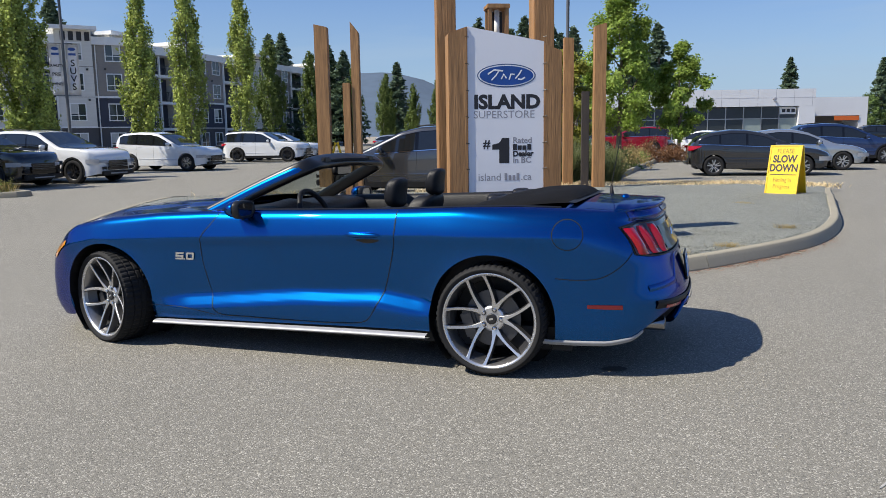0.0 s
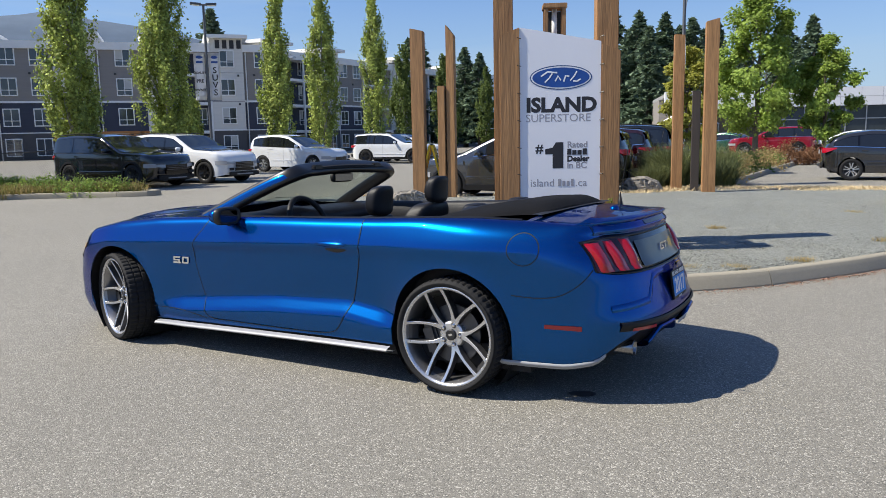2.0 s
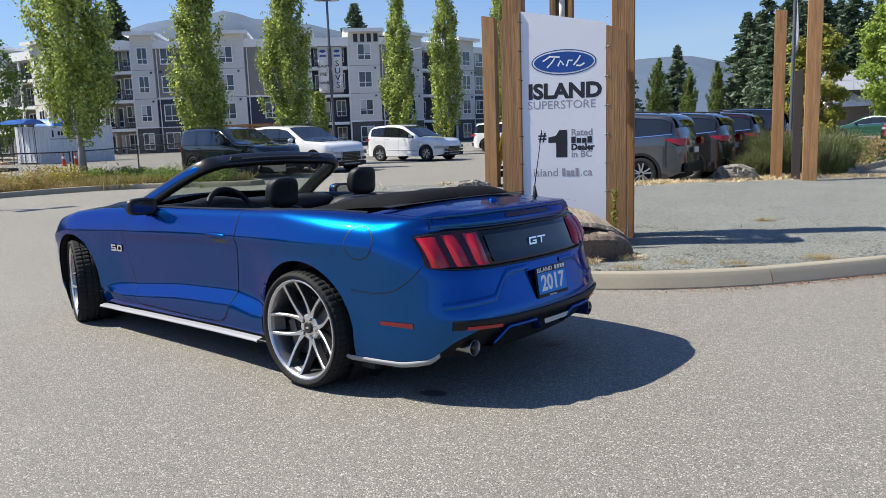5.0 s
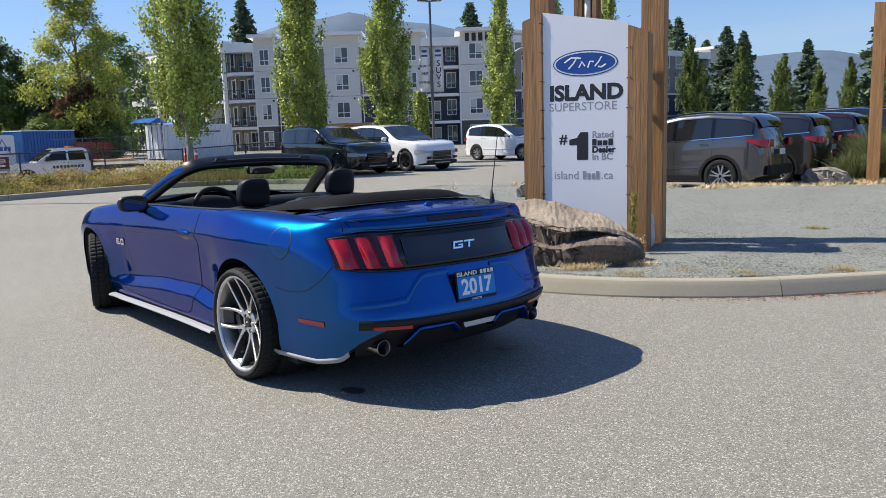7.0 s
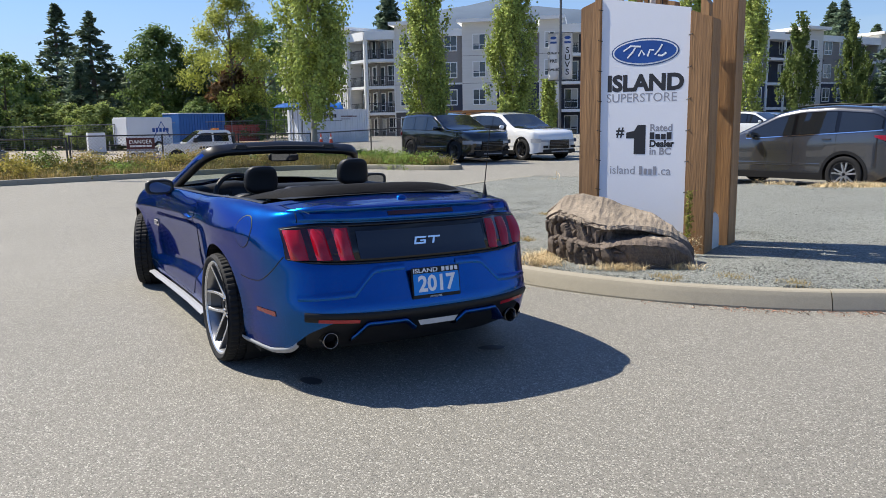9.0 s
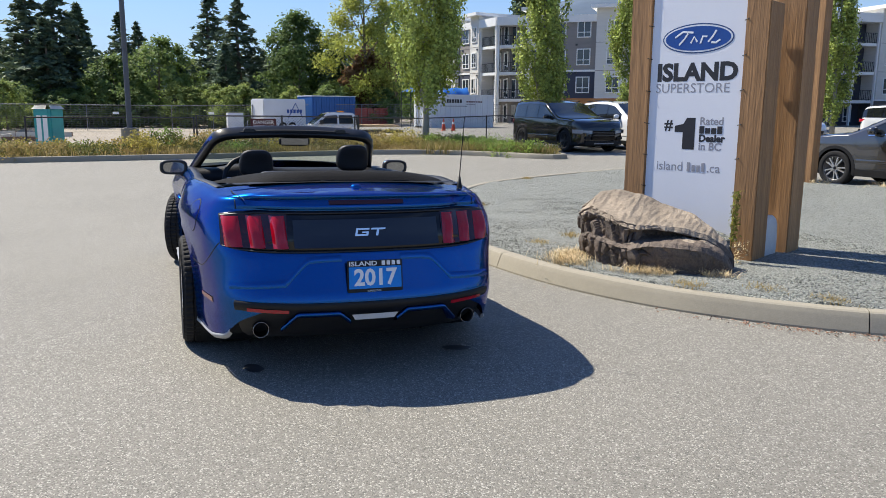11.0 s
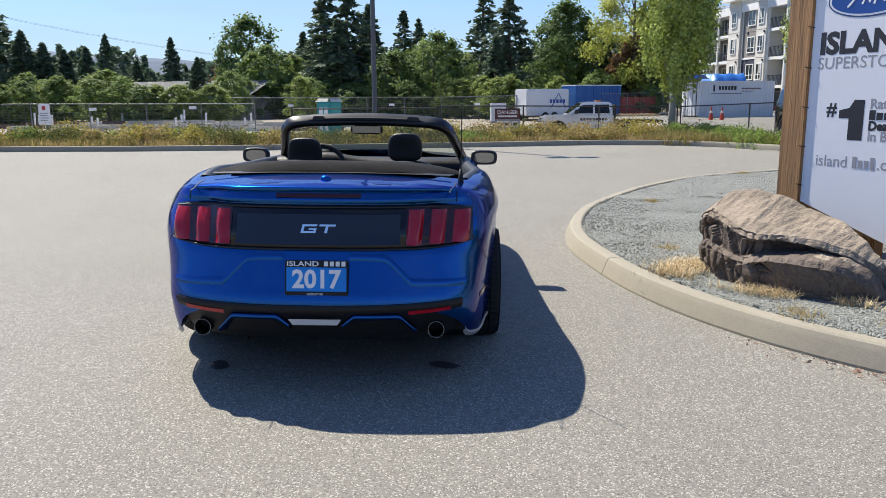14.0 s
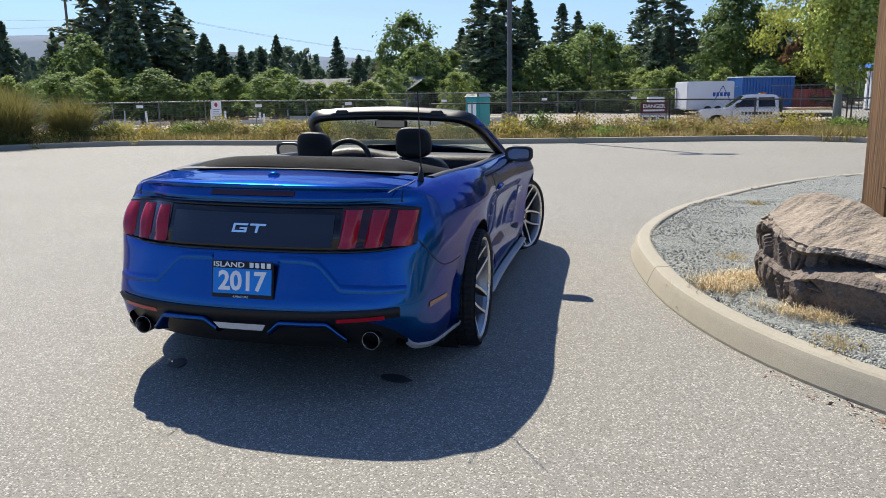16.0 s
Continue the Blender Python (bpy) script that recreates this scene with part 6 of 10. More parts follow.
EDGE = dict(L=4.78, W=1.92, H=1.72, wb=2.85, rear=1.0, belt=[(-1.0, 1.22), (0.2, 1.16), (2.2, 1.07), (3.78, 0.97)], glass=[(-0.5, 0.30), (0.38, 1.18), (1.26, 2.12)], wheelR=0.37, taper=0.3,
            top=[(-1.0, 0.95), (-0.96, 1.10), (-0.62, 1.55), (-0.40, 1.66), (0.4, 1.715), (1.0, 1.69), (1.45, 1.60), (2.32, 1.15), (2.5, 1.09), (3.2, 1.04), (3.55, 0.97), (3.72, 0.88), (3.78, 0.72)])
ESCAPE = dict(L=4.52, W=1.84, H=1.66, wb=2.69, rear=0.92, belt=[(-0.92, 1.20), (-0.3, 1.15), (1.0, 1.07), (2.2, 1.0), (3.6, 0.95)], glass=[(-0.62, 0.14), (0.22, 0.98), (1.06, 2.0)], wheelR=0.355, taper=0.28,
              top=[(-0.92, 0.95), (-0.88, 1.12), (-0.66, 1.50), (-0.48, 1.60), (0.3, 1.66), (0.95, 1.63), (1.4, 1.54), (2.28, 1.12), (2.45, 1.06), (3.0, 1.01), (3.35, 0.94), (3.53, 0.84), (3.6, 0.68)])
FOCUS = dict(L=4.36, W=1.80, H=1.46, wb=2.65, rear=0.80, belt=[(-0.8, 1.0), (0.0, 0.98), (1.0, 0.93), (2.1, 0.88), (3.56, 0.82)], glass=[(-0.45, 0.14), (0.20, 0.95), (1.02, 1.95)], wheelR=0.32, taper=0.33, cladding=False, rails=False,
             top=[(-0.8, 0.85), (-0.76, 1.0), (-0.45, 1.24), (-0.1, 1.38), (0.5, 1.455), (1.0, 1.44), (1.5, 1.34), (2.3, 0.98), (2.5, 0.92), (3.1, 0.83), (3.45, 0.72), (3.56, 0.62)])
on = lambda x, y, rz: pose(x, y, gz(x, y), 0, 0, rz)
DARKRIM = mat("black_rim", (0.02, 0.02, 0.022), 0.35, 0.3)
parked_car("suv", on(-23.35, 17.75, 4), "black three-row SUV with black wheels parked behind the planting", BLACKP, rim=DARKRIM, **EXPLORER)
parked_car("suv", on(-22.9, 20.4, 3), "white three-row SUV with black wheels parked beside the black one", WHITEP, rim=DARKRIM, **EXPLORER)
parked_car("suv", on(-24.95, 28.6, 5), "white mid-size SUV with alloy wheels on the lot", WHITEP, cladding=False, rails=False, **EDGE)
parked_car("suv", on(-26.9, 39.2, 12), "white SUV with black wheels in the far row", WHITEP, rim=DARKRIM, **EXPLORER)
parked_car("suv", on(-27.6, 42.3, 12), "white SUV parked in the far row", WHITEP, **EDGE)
parked_car("car", on(-27.4, 60.0, 12), "silver hatchback far down the lot", SILVERP, **FOCUS)
parked_car("car", on(-23.4, 63.0, 12), "white car far down the lot", WHITEP, **FOCUS)
# row behind the sign
parked_car("suv", on(-5.75, 18.03, 189), "dark grey compact SUV with silver wheels, red tail lamps", GREYP, **ESCAPE)
parked_car("suv", on(-5.95, 20.85, 189), "charcoal grey compact SUV parked beside another", DGREYP, **ESCAPE)
parked_car("suv", on(-6.1, 23.5, 189), "dark maroon compact SUV in the parked row", MAROONP, **ESCAPE)
parked_car("suv", on(-6.3, 26.2, 189), "black SUV in the parked row", BLACKP, **EXPLORER)
parked_car("suv", on(-7.2, 31.6, 180), "white SUV with a roof rack beyond the parked row", WHITEP, **EXPLORER)
# by the dealership
parked_car("hatchback", on(-0.35, 27.35, 8), "dark grey hatchback with silver wheels on the lot", DGREYP, **FOCUS)
parked_car("car", on(1.2, 31.0, 8), "silver hatchback parked behind the dark one", SILVERP, **FOCUS)
parked_car("suv", on(3.4, 36.5, 10), "dark blue SUV parked farther back", BLUEP, **ESCAPE)
parked_car("suv", on(-4.7, 53, 190), "red pickup-height SUV far down the lot", REDP, **EXPLORER)
parked_car("car", on(-0.6, 53, 170), "white car under the trees of the lot", WHITEP, **FOCUS)
parked_car("car", on(-8.6, 55, 170), "green car under the trees of the lot", col_paint("green", (0.03, 0.10, 0.06), 0.4), **FOCUS)
parked_car("car", on(6.5, 70, 10), "dark car beside the showroom", DGREYP, **FOCUS)
parked_car("suv", on(10.8, 72, 10), "black SUV beside the showroom", BLACKP, **ESCAPE)

# ---- plants ----
def leaf_mat(name, col, isl=0.22, trans=0.35):
    m = mat(name, col, 0.7, spec=0.25, var=0.22, vscale=0.9, grain=0.05, isl=isl)
    N, L = m.node_tree.nodes, m.node_tree.links
    b = N["Principled BSDF"]
    t, mx = N.new("ShaderNodeBsdfTranslucent"), N.new("ShaderNodeMixShader")
    L.new(b.inputs["Base Color"].links[0].from_socket, t.inputs[0])
    mx.inputs[0].default_value = trans
    L.new(b.outputs[0], mx.inputs[1])
    L.new(t.outputs[0], mx.inputs[2])
    L.new(mx.outputs[0], N["Material Output"].inputs[0])
    return m


POPLEAF = leaf_mat("poplar_leaf", (0.335, 0.395, 0.095), isl=0.42, trans=0.20)
MAPLELEAF = leaf_mat("maple_leaf", (0.30, 0.40, 0.085), isl=0.3, trans=0.4)
BIGLEAF = leaf_mat("yellowish_leaf", (0.37, 0.40, 0.09), isl=0.32, trans=0.45)
DARKLEAF = leaf_mat("dark_leaf", (0.149, 0.216, 0.068), trans=0.4)
MIDLEAF = leaf_mat("mid_leaf", (0.182, 0.267, 0.065), trans=0.5)
NEEDLE = leaf_mat("conifer_needles", (0.125, 0.180, 0.112), trans=0.25)
NEEDLE2 = leaf_mat("sparse_needles", (0.130, 0.178, 0.112), trans=0.15)
RUSTLEAF = leaf_mat("rust_leaf", (0.203, 0.121, 0.061))
BARK = mat("bark", (0.16, 0.13, 0.10), 0.9, var=0.25, vscale=3, bump=0.01, bscale=18, stretch=(4, 4, 0.8))
GREYBARK = mat("grey_bark", (0.30, 0.285, 0.25), 0.85, var=0.2, vscale=3, bump=0.006, bscale=18, stretch=(4, 4, 0.8))
RNG = np.random.default_rng(7)


def leaves_mesh(name, c, size, material, up=0.3, aspect=0.75, nrm=None):
    """One small bent leaf at every point of c."""
    n = len(c)
    d = RNG.normal(size=(n, 3))
    if nrm is not None:
        d = d * 0.6 + nrm
    d[:, 2] += up
    d /= np.linalg.norm(d, axis=1)[:, None]
    a = np.cross(d, RNG.normal(size=(n, 3)))
    a /= np.linalg.norm(a, axis=1)[:, None]
    b = np.cross(d, a)
    s = (size * RNG.uniform(0.65, 1.35, n))[:, None]
    v = np.empty((n, 4, 3))
    v[:, 0], v[:, 1], v[:, 2], v[:, 3] = c - a * s, c + b * s * aspect + d * s * 0.25, c + a * s, c - b * s * aspect + d * s * 0.25
    me = bpy.data.meshes.new(name)
    me.vertices.add(4 * n)
    me.vertices.foreach_set("co", v.reshape(-1))
    me.loops.add(4 * n)
    me.loops.foreach_set("vertex_index", np.arange(4 * n, dtype=np.int32))
    me.polygons.add(n)
    me.polygons.foreach_set("loop_start", np.arange(0, 4 * n, 4, dtype=np.int32))
    me.materials.append(material)
    me.update()
    me.validate()
    return me


def mesh_part(name, me, parent, label=""):
    ob = new(name, me)
    ob.parent = parent
    return tagged(ob, label)


def clumps(centres, per, spread):
    k = len(centres)
    return np.repeat(centres, per, axis=0) + RNG.normal(size=(k * per, 3)) * np.repeat(np.atleast_1d(spread) if np.ndim(spread) else np.full(k, spread), per)[:, None] * np.array([1, 1, 0.9])


def trunk_bm(h, r, bend=0.15, limbs=8, lh=(0.3, 0.8), ll=0.35, rise=0.8, seed=0):
    rg = random.Random(seed)
    bm = bmesh.new()
    out = [bm]
    pts = [Vector((bend * math.sin(2.2 * t + seed), bend * math.cos(1.7 * t + seed) - bend, h * t)) for t in np.linspace(0, 1, 9)]
    tube(bm, pts, [r * (1.25 if i == 0 else 1) * (1 - 0.85 * i / 8) for i in range(9)], 9)
    for k in range(limbs):
        t = lh[0] + (lh[1] - lh[0]) * (k + rg.random()) / limbs
        p = pts[0].lerp(pts[-1], t)
        p = Vector((bend * math.sin(2.2 * t + seed), bend * math.cos(1.7 * t + seed) - bend, h * t))
        a = rg.uniform(0, 6.28)
        l = ll * h * (1 - 0.5 * t) * rg.uniform(0.7, 1.1)
        q = [p, p + Vector((math.cos(a) * 0.5, math.sin(a) * 0.5, rise * 0.45)) * l, p + Vector((math.cos(a) * 0.95, math.sin(a) * 0.95, rise)) * l]
        out.append(tube(bmesh.new(), q, [r * 0.4 * (1 - 0.6 * t), r * 0.28 * (1 - 0.6 * t), 0.012], 6))
    return out


def tree(name, m, label, crown_mesh, trunk_mesh, group):
    e = thing(name, m, label, "tree", group)
    for k, me in enumerate(trunk_mesh):
        mesh_part("limb" if k else "trunk", me, e)
    mesh_part("crown", crown_mesh, e)
    return e


def bm_mesh(name, bms, material):
    """One mesh for each bmesh of a trunk and its limbs."""
    out = []
    for bm in bms:
        me = bpy.data.meshes.new(name)
        bm.to_mesh(me)
        bm.free()
        me.shade_smooth()
        me.materials.append(material)
        out.append(me)
    return out


def poplar_crown(h, w, seed, n=260, per=46, size=0.062, z0=0.10, material=None):
    rg = np.random.default_rng(seed)
    t = rg.beta(1.25, 1.35, n)
    prof = np.interp(t, [0, 0.06, 0.25, 0.5, 0.75, 0.92, 1], [0.35, 0.75, 1.0, 0.92, 0.62, 0.30, 0.05])
    a = rg.uniform(0, 2 * np.pi, n)
    lob = 1 + 0.20 * np.sin(a * 2 + seed) + 0.26 * np.sin(a * 3 + 11 * t + seed)
    r = w / 2 * prof * lob * np.sqrt(rg.uniform(0.12, 1.0, n))
    c = np.stack([r * np.cos(a), r * np.sin(a), h * (z0 + (1 - z0) * t)], 1)
    # upswept sprays: long in height, narrow across, leaning out towards their tips
    up = rg.normal(size=(n, per))
    p = clumps(c, per, 0.05 + 0.055 * w / 2 * prof)
    p[:, 2] += (up * 0.30).reshape(-1)
    lean = (np.maximum(up, -1.2) * 0.07).reshape(-1)
    p[:, 0] += lean * np.repeat(np.cos(a), per)
    p[:, 1] += lean * np.repeat(np.sin(a), per)
    p[:, 2] = np.clip(p[:, 2], h * z0 * 0.7, h * 1.02)
    nr = p * np.array([1, 1, 0])
    nr /= np.linalg.norm(nr, axis=1)[:, None] + 0.1
    return leaves_mesh("poplar_crown", p, size, material or POPLEAF, 0.2, 0.8, nrm=nr)


def round_crown(h, w, seed, material, n=220, per=50, size=0.085, z0=0.22, squash=1.0, gap=0.0):
    rg = np.random.default_rng(seed)
    t = rg.uniform(0, 1, n)
    prof = np.interp(t, [0, 0.12, 0.35, 0.6, 0.85, 1], [0.45, 0.8, 1.0, 0.9, 0.55, 0.1])
    a = rg.uniform(0, 2 * np.pi, n)
    lob = 1 + 0.18 * np.sin(a * 2 + seed + 3 * t) + 0.14 * np.sin(a * 5 + seed * 2 + 7 * t)
    r = w / 2 * prof * lob * np.sqrt(rg.uniform(0.18, 1.0, n))
    c = np.stack([r * np.cos(a), r * np.sin(a) * squash, h * (z0 + (1 - z0) * t)], 1)
    p = clumps(c, per, 0.042 * w * rg.uniform(0.6, 1.4, n))
    nr = p - np.array([0, 0, h * 0.55])
    nr /= np.linalg.norm(nr, axis=1)[:, None] + 0.1
    return leaves_mesh("crown", p, size, material, 0.35, 0.85, nrm=nr)


def conifer_crown(h, w, seed, material=None, whorls=46, size=0.16, sparse=0.0, z0=0.08):
    """Many limbs of uneven length set at every height, with hanging sprays, closing to a thin leader."""
    rg = np.random.default_rng(seed)
    pts = []
    for k in range(whorls * 8):
        t = (k + rg.random()) / (whorls * 8)
        t = t ** 1.15
        if rg.random() < sparse * (0.4 + 0.9 * abs(math.sin(9 * t + seed))):
            continue
        z = h * (z0 + (1 - z0) * t)
        a = rg.uniform(0, 2 * np.pi)
        edge = 1 + 0.16 * math.sin(2 * a + seed) + 0.14 * math.sin(23 * t + 2 * a)
        l = w / 2 * (1 - t) ** 0.85 * edge * rg.uniform(0.55, 1.1) * (0.72 + 0.28 * min(1, t * 7)) + 0.12
        m = int(6 + 15 * l / (w / 2))
        s = rg.uniform(0.08, 1, m) ** 0.7
        side = rg.normal(size=m) * 0.16 * l * s * (1.2 - s)
        x, y = np.cos(a) * l * s - np.sin(a) * side, np.sin(a) * l * s + np.cos(a) * side
        zz = z + 0.10 * l * s - 0.30 * l * s ** 2 - np.abs(rg.normal(size=m)) * (0.10 + 0.05 * l)
        pts.append(np.stack([x, y, zz], 1))
    top = rg.uniform(0.88, 1.0, 50)
    pts.append(np.stack([rg.normal(size=50) * 0.25 * w * (1.01 - top), rg.normal(size=50) * 0.25 * w * (1.01 - top), h * top], 1))
    return leaves_mesh("conifer_crown", np.concatenate(pts), size, material or NEEDLE, 0.5, 0.42)


# poplars along the lot
for i, (x, y, h, w, seed) in enumerate(((-24.4, 13.4, 9.6, 3.15, 3), (-25.9, 18.9, 9.6, 2.7, 5), (-26.8, 23.95, 9.6, 2.75, 9), (-29.1, 33.5, 10.0, 2.35, 12), (-30.6, 39.2, 10.9, 2.6, 17), (-30.7, 44.9, 11.0, 2.5, 21), (-31.5, 29.5, 3.6, 0.95, 25))):
    t = tree("poplar", on(x, y, 40 * i), "tall columnar poplar with light green leaves" if i < 6 else "young slim poplar with dark green leaves", poplar_crown(h, w * (0.88 if i == 0 else 0.69), seed, 210 if i < 3 else 170, 125 if i < 3 else 100, 0.056 if i < 3 else 0.066, 0.19 if i == 0 else 0.09),
             bm_mesh("poplar_trunk", trunk_bm(h * 0.9, 0.13, 0.06, 14, (0.15, 0.7), 0.10, 2.0, seed), GREYBARK), "row of poplars beside the lot")
FARPOP = leaf_mat("far_poplar_leaf", (0.150, 0.200, 0.055), trans=0.45)
far_pop = [poplar_crown(9.5, 2.2, 31, 150, 60, 0.095, material=FARPOP), poplar_crown(10.5, 2.3, 33, 150, 60, 0.095, material=FARPOP)]
far_trunk = bm_mesh("poplar_trunk", trunk_bm(8, 0.12, 0.05, 4, (0.2, 0.6), 0.10, 2.0, 2), GREYBARK)
for i in range(15):
    y = 58 + 4.6 * i
    x = -37 + 0.28 * i + 1.2 * math.sin(i * 2.1)
    tree("poplar", on(x, y, 77 * i) @ Matrix.Scale((0.98, 0.84)[min(i, 1)] if i < 2 else 0.66 + 0.14 * abs(math.sin(i * 1.7)), 4), "columnar poplar in the far row", far_pop[i % 2], far_trunk, "far row of poplars")

# broad trees
def broad(name, x, y, h, w, seed, material, label, group="", n=220, per=50, size=0.085, z0=0.22, bark=None):
    return tree(name, on(x, y, seed * 31), label, round_crown(h, w, seed, material, n, per, size, z0), bm_mesh("trunk", trunk_bm(h * 0.8, 0.035 * h * 0.55, 0.12, 9, (0.25, 0.8), 0.42, 1.0, seed), bark or BARK), group)


def lobed_crown(h, w, seed, material, lobes, size, z0, lead=0.12):
    """A loose crown of separate leafy lobes round a leader, with gaps between them."""
    rg = np.random.default_rng(seed)
    cs = []
    for k in range(lobes):
        t = (k + rg.uniform(0, 0.9)) / lobes
        prof = float(np.interp(t, [0, 0.15, 0.4, 0.7, 0.9, 1], [0.62, 0.92, 1.0, 0.72, 0.34, 0.05]))
        a = 2.4 * k + rg.uniform(-0.5, 0.5)
        reach = w / 2 * prof * rg.uniform(0.45, 1.0)
        rad = w * rg.uniform(0.10, 0.17) * (0.65 + 0.5 * prof)
        c = np.array([reach * math.cos(a), reach * math.sin(a), h * (z0 + (1 - z0) * t) - lead * rad])
        d = rg.normal(size=(26, 3))
        d /= np.linalg.norm(d, axis=1)[:, None]
        cs.append(c + d * rad * rg.uniform(0.35, 1.0, 26)[:, None] * np.array([1, 1, 0.75]))
    cs.append(np.stack([rg.normal(size=60) * w * 0.10, rg.normal(size=60) * w * 0.10, h * rg.uniform(z0 + 0.05, 0.9, 60)], 1))
    p = clumps(np.concatenate(cs), 26, np.full(26 * lobes + 60, 0.032 * w))
    nr = p - np.array([0, 0, h * 0.5])
    nr /= np.linalg.norm(nr, axis=1)[:, None] + 0.1
    return leaves_mesh("crown", p, size, material, 0.35, 0.8, nrm=nr)


YELMAPLE = leaf_mat("turning_maple_leaf", (0.36, 0.36, 0.075), trans=0.5)
for x, y, h, w, seed, lobes, ml, lb in ((-5.25, 41.0, 8.6, 4.1, 41, 34, MAPLELEAF, "broad green maple with upswept lobes in the lot bed"), (-2.3, 42.0, 5.8, 2.9, 44, 20, MAPLELEAF, "smaller green maple with yellowing top in the lot bed"),
                                        (-5.5, 28.7, 4.4, 2.2, 45, 20, YELMAPLE, "young yellow-green maple behind the timber posts")):
    tree("maple_tree", on(x, y, seed * 31), lb, lobed_crown(h, w, seed, ml, lobes, 0.075 if y > 30 else 0.055, 0.20 if h > 7 else 0.24),
         bm_mesh("trunk", trunk_bm(h * 0.85, 0.018 * h, 0.10, 9, (0.22, 0.7), 0.26, 1.4, seed), BARK), "maples of the lot")
RUSTTWIG = leaf_mat("rust_shrub_leaf", (0.24, 0.125, 0.065), isl=0.35)
for k, (x, y, w, h) in enumerate(((-4.3, 38.2, 1.3, 0.8), (-3.3, 38.0, 1.6, 1.05), (-2.3, 38.4, 1.3, 0.9))):
    rg = np.random.default_rng(90 + k)
    a, r = rg.uniform(0, 2 * np.pi, 90), np.sqrt(rg.uniform(0, 1, 90))
    c = np.stack([r * np.cos(a) * w * 0.55, r * np.sin(a) * w * 0.5, 0.06 + h * rg.uniform(0.0, 1.0, 90) * (1 - 0.6 * r ** 2)], 1)
    ob = new("shrub", leaves_mesh("shrub", clumps(c, 30, 0.09), 0.035, RUSTTWIG, 0.4))
    ob.matrix_basis = on(x, y, 50 * k)
    tagged(ob, "rust brown spreading shrub in the lot bed", "shrub", "rust shrubs of the lot bed")
tree("tree", on(-66.6, 20.9, 30), "large open yellow-green tree beyond the building site", lobed_crown(14.2, 8.6, 51, BIGLEAF, 27, 0.105, 0.16),
     bm_mesh("trunk", trunk_bm(11.5, 0.26, 0.12, 12, (0.2, 0.85), 0.42, 1.0, 51), BARK), "trees of the site edge")
broad("tree", -67.5, 21.3, 6.6, 4.8, 53, RUSTLEAF, "rust-tinged broad tree at the site edge", "trees of the site edge", 170, 50, 0.16, 0.05)
broad("tree", -73.6, 15.9, 10.3, 7.0, 55, DARKLEAF, "dense dark green tree at the site edge", "trees of the site edge", 300, 60, 0.13, 0.08)
broad("tree", -77.5, 27.0, 12.0, 9.0, 57, MIDLEAF, "green tree at the site edge", "trees of the site edge", 200, 50, 0.13, 0.05)

# woods beyond the site, by bearing and height
CON = [conifer_crown(17, 6.5, 61, size=0.34), conifer_crown(19, 7.5, 62, NEEDLE2, 40, 0.36, 0.35, 0.18), conifer_crown(15, 5.5, 63, size=0.31), conifer_crown(21, 7.0, 64, NEEDLE2, 40, 0.36, 0.5, 0.26)]
CONH = (17, 19, 15, 21)
CTR = [bm_mesh("conifer_trunk", trunk_bm(h * 0.95, 0.016 * h, 0.1, 0, seed=1), BARK) for h in CONH]
BTR = bm_mesh("trunk", trunk_bm(7, 0.2, 0.15, 6, seed=4), BARK)
# kinds: 0 dense conifer, 1 and 3 sparse tall firs, 2 slim conifer, 4 dark round, 5 green round, 6 light green bush, 7 reddish bush; the last number widens the crown
WOODS = ((-138.2, 5.0, 2, 1.2), (-141.0, 4.4, 0, 1.0), (-142.8, 4.0, 4, 1.2), (-144.3, 9.6, 1, 1.9), (-146.8, 9.2, 1, 1.8), (-145.6, 7.4, 0, 1.3), (-148.9, 6.1, 0, 1.7), (-150.6, 4.4, 0, 1.5), (-151.8, 3.7, 0, 1.6),
         (-154.3, 3.5, 0, 1.4), (-155.6, 4.3, 0, 1.1), (-153.0, 3.3, 0, 1.7), (-159.7, 4.2, 0, 1.15), (-161.4, 2.9, 0, 1.5), (-157.4, 2.7, 0, 1.6), (-164.8, 5.5, 4, 0.9), (-166.2, 3.6, 5, 1.1), (-168.7, 4.7, 0, 1.4),
         (-170.4, 8.0, 1, 1.6), (-172.0, 7.7, 1, 1.5), (-173.4, 6.6, 0, 1.4), (-171.2, 5.6, 0, 1.5), (-175.9, 6.2, 3, 1.5), (-177.0, 5.6, 1, 1.3), (-178.2, 4.5, 5, 1.1), (178.2, 7.9, 3, 1.6), (176.4, 7.5, 1, 1.5), (177.4, 4.4, 0, 1.4),
         (174.6, 3.9, 0, 1.4), (-179.6, 3.4, 0, 1.5), (-172.4, 3.3, 6, 1.4), (-180.6, 3.0, 6, 1.1), (-175.2, 3.2, 4, 1.2), (-163.0, 2.3, 7, 1.0), (-168.0, 2.9, 6, 1.1), (169.6, 5.2, 0, 1.5), (167.2, 5.8, 0, 1.4))
CX, CY = 3.2, 5.5
DULL1, DULL2 = leaf_mat("dull_green_leaf", (0.195, 0.267, 0.081), trans=0.4), leaf_mat("olive_leaf", (0.281, 0.344, 0.100), trans=0.4)
BRD = [round_crown(9, 7.5, 71, DARKLEAF, 130, 60, 0.16, 0.04), round_crown(9, 8, 72, DULL1, 130, 60, 0.16, 0.04), round_crown(9, 7, 73, DULL2, 130, 60, 0.155, 0.03), round_crown(9, 8.5, 74, RUSTLEAF, 110, 60, 0.16, 0.05)]
BLAB = ("dense dark green broadleaf tree beyond the site", "rounded green broadleaf tree beyond the site", "light green broadleaf tree beyond the site", "reddish brown broadleaf tree beyond the site")
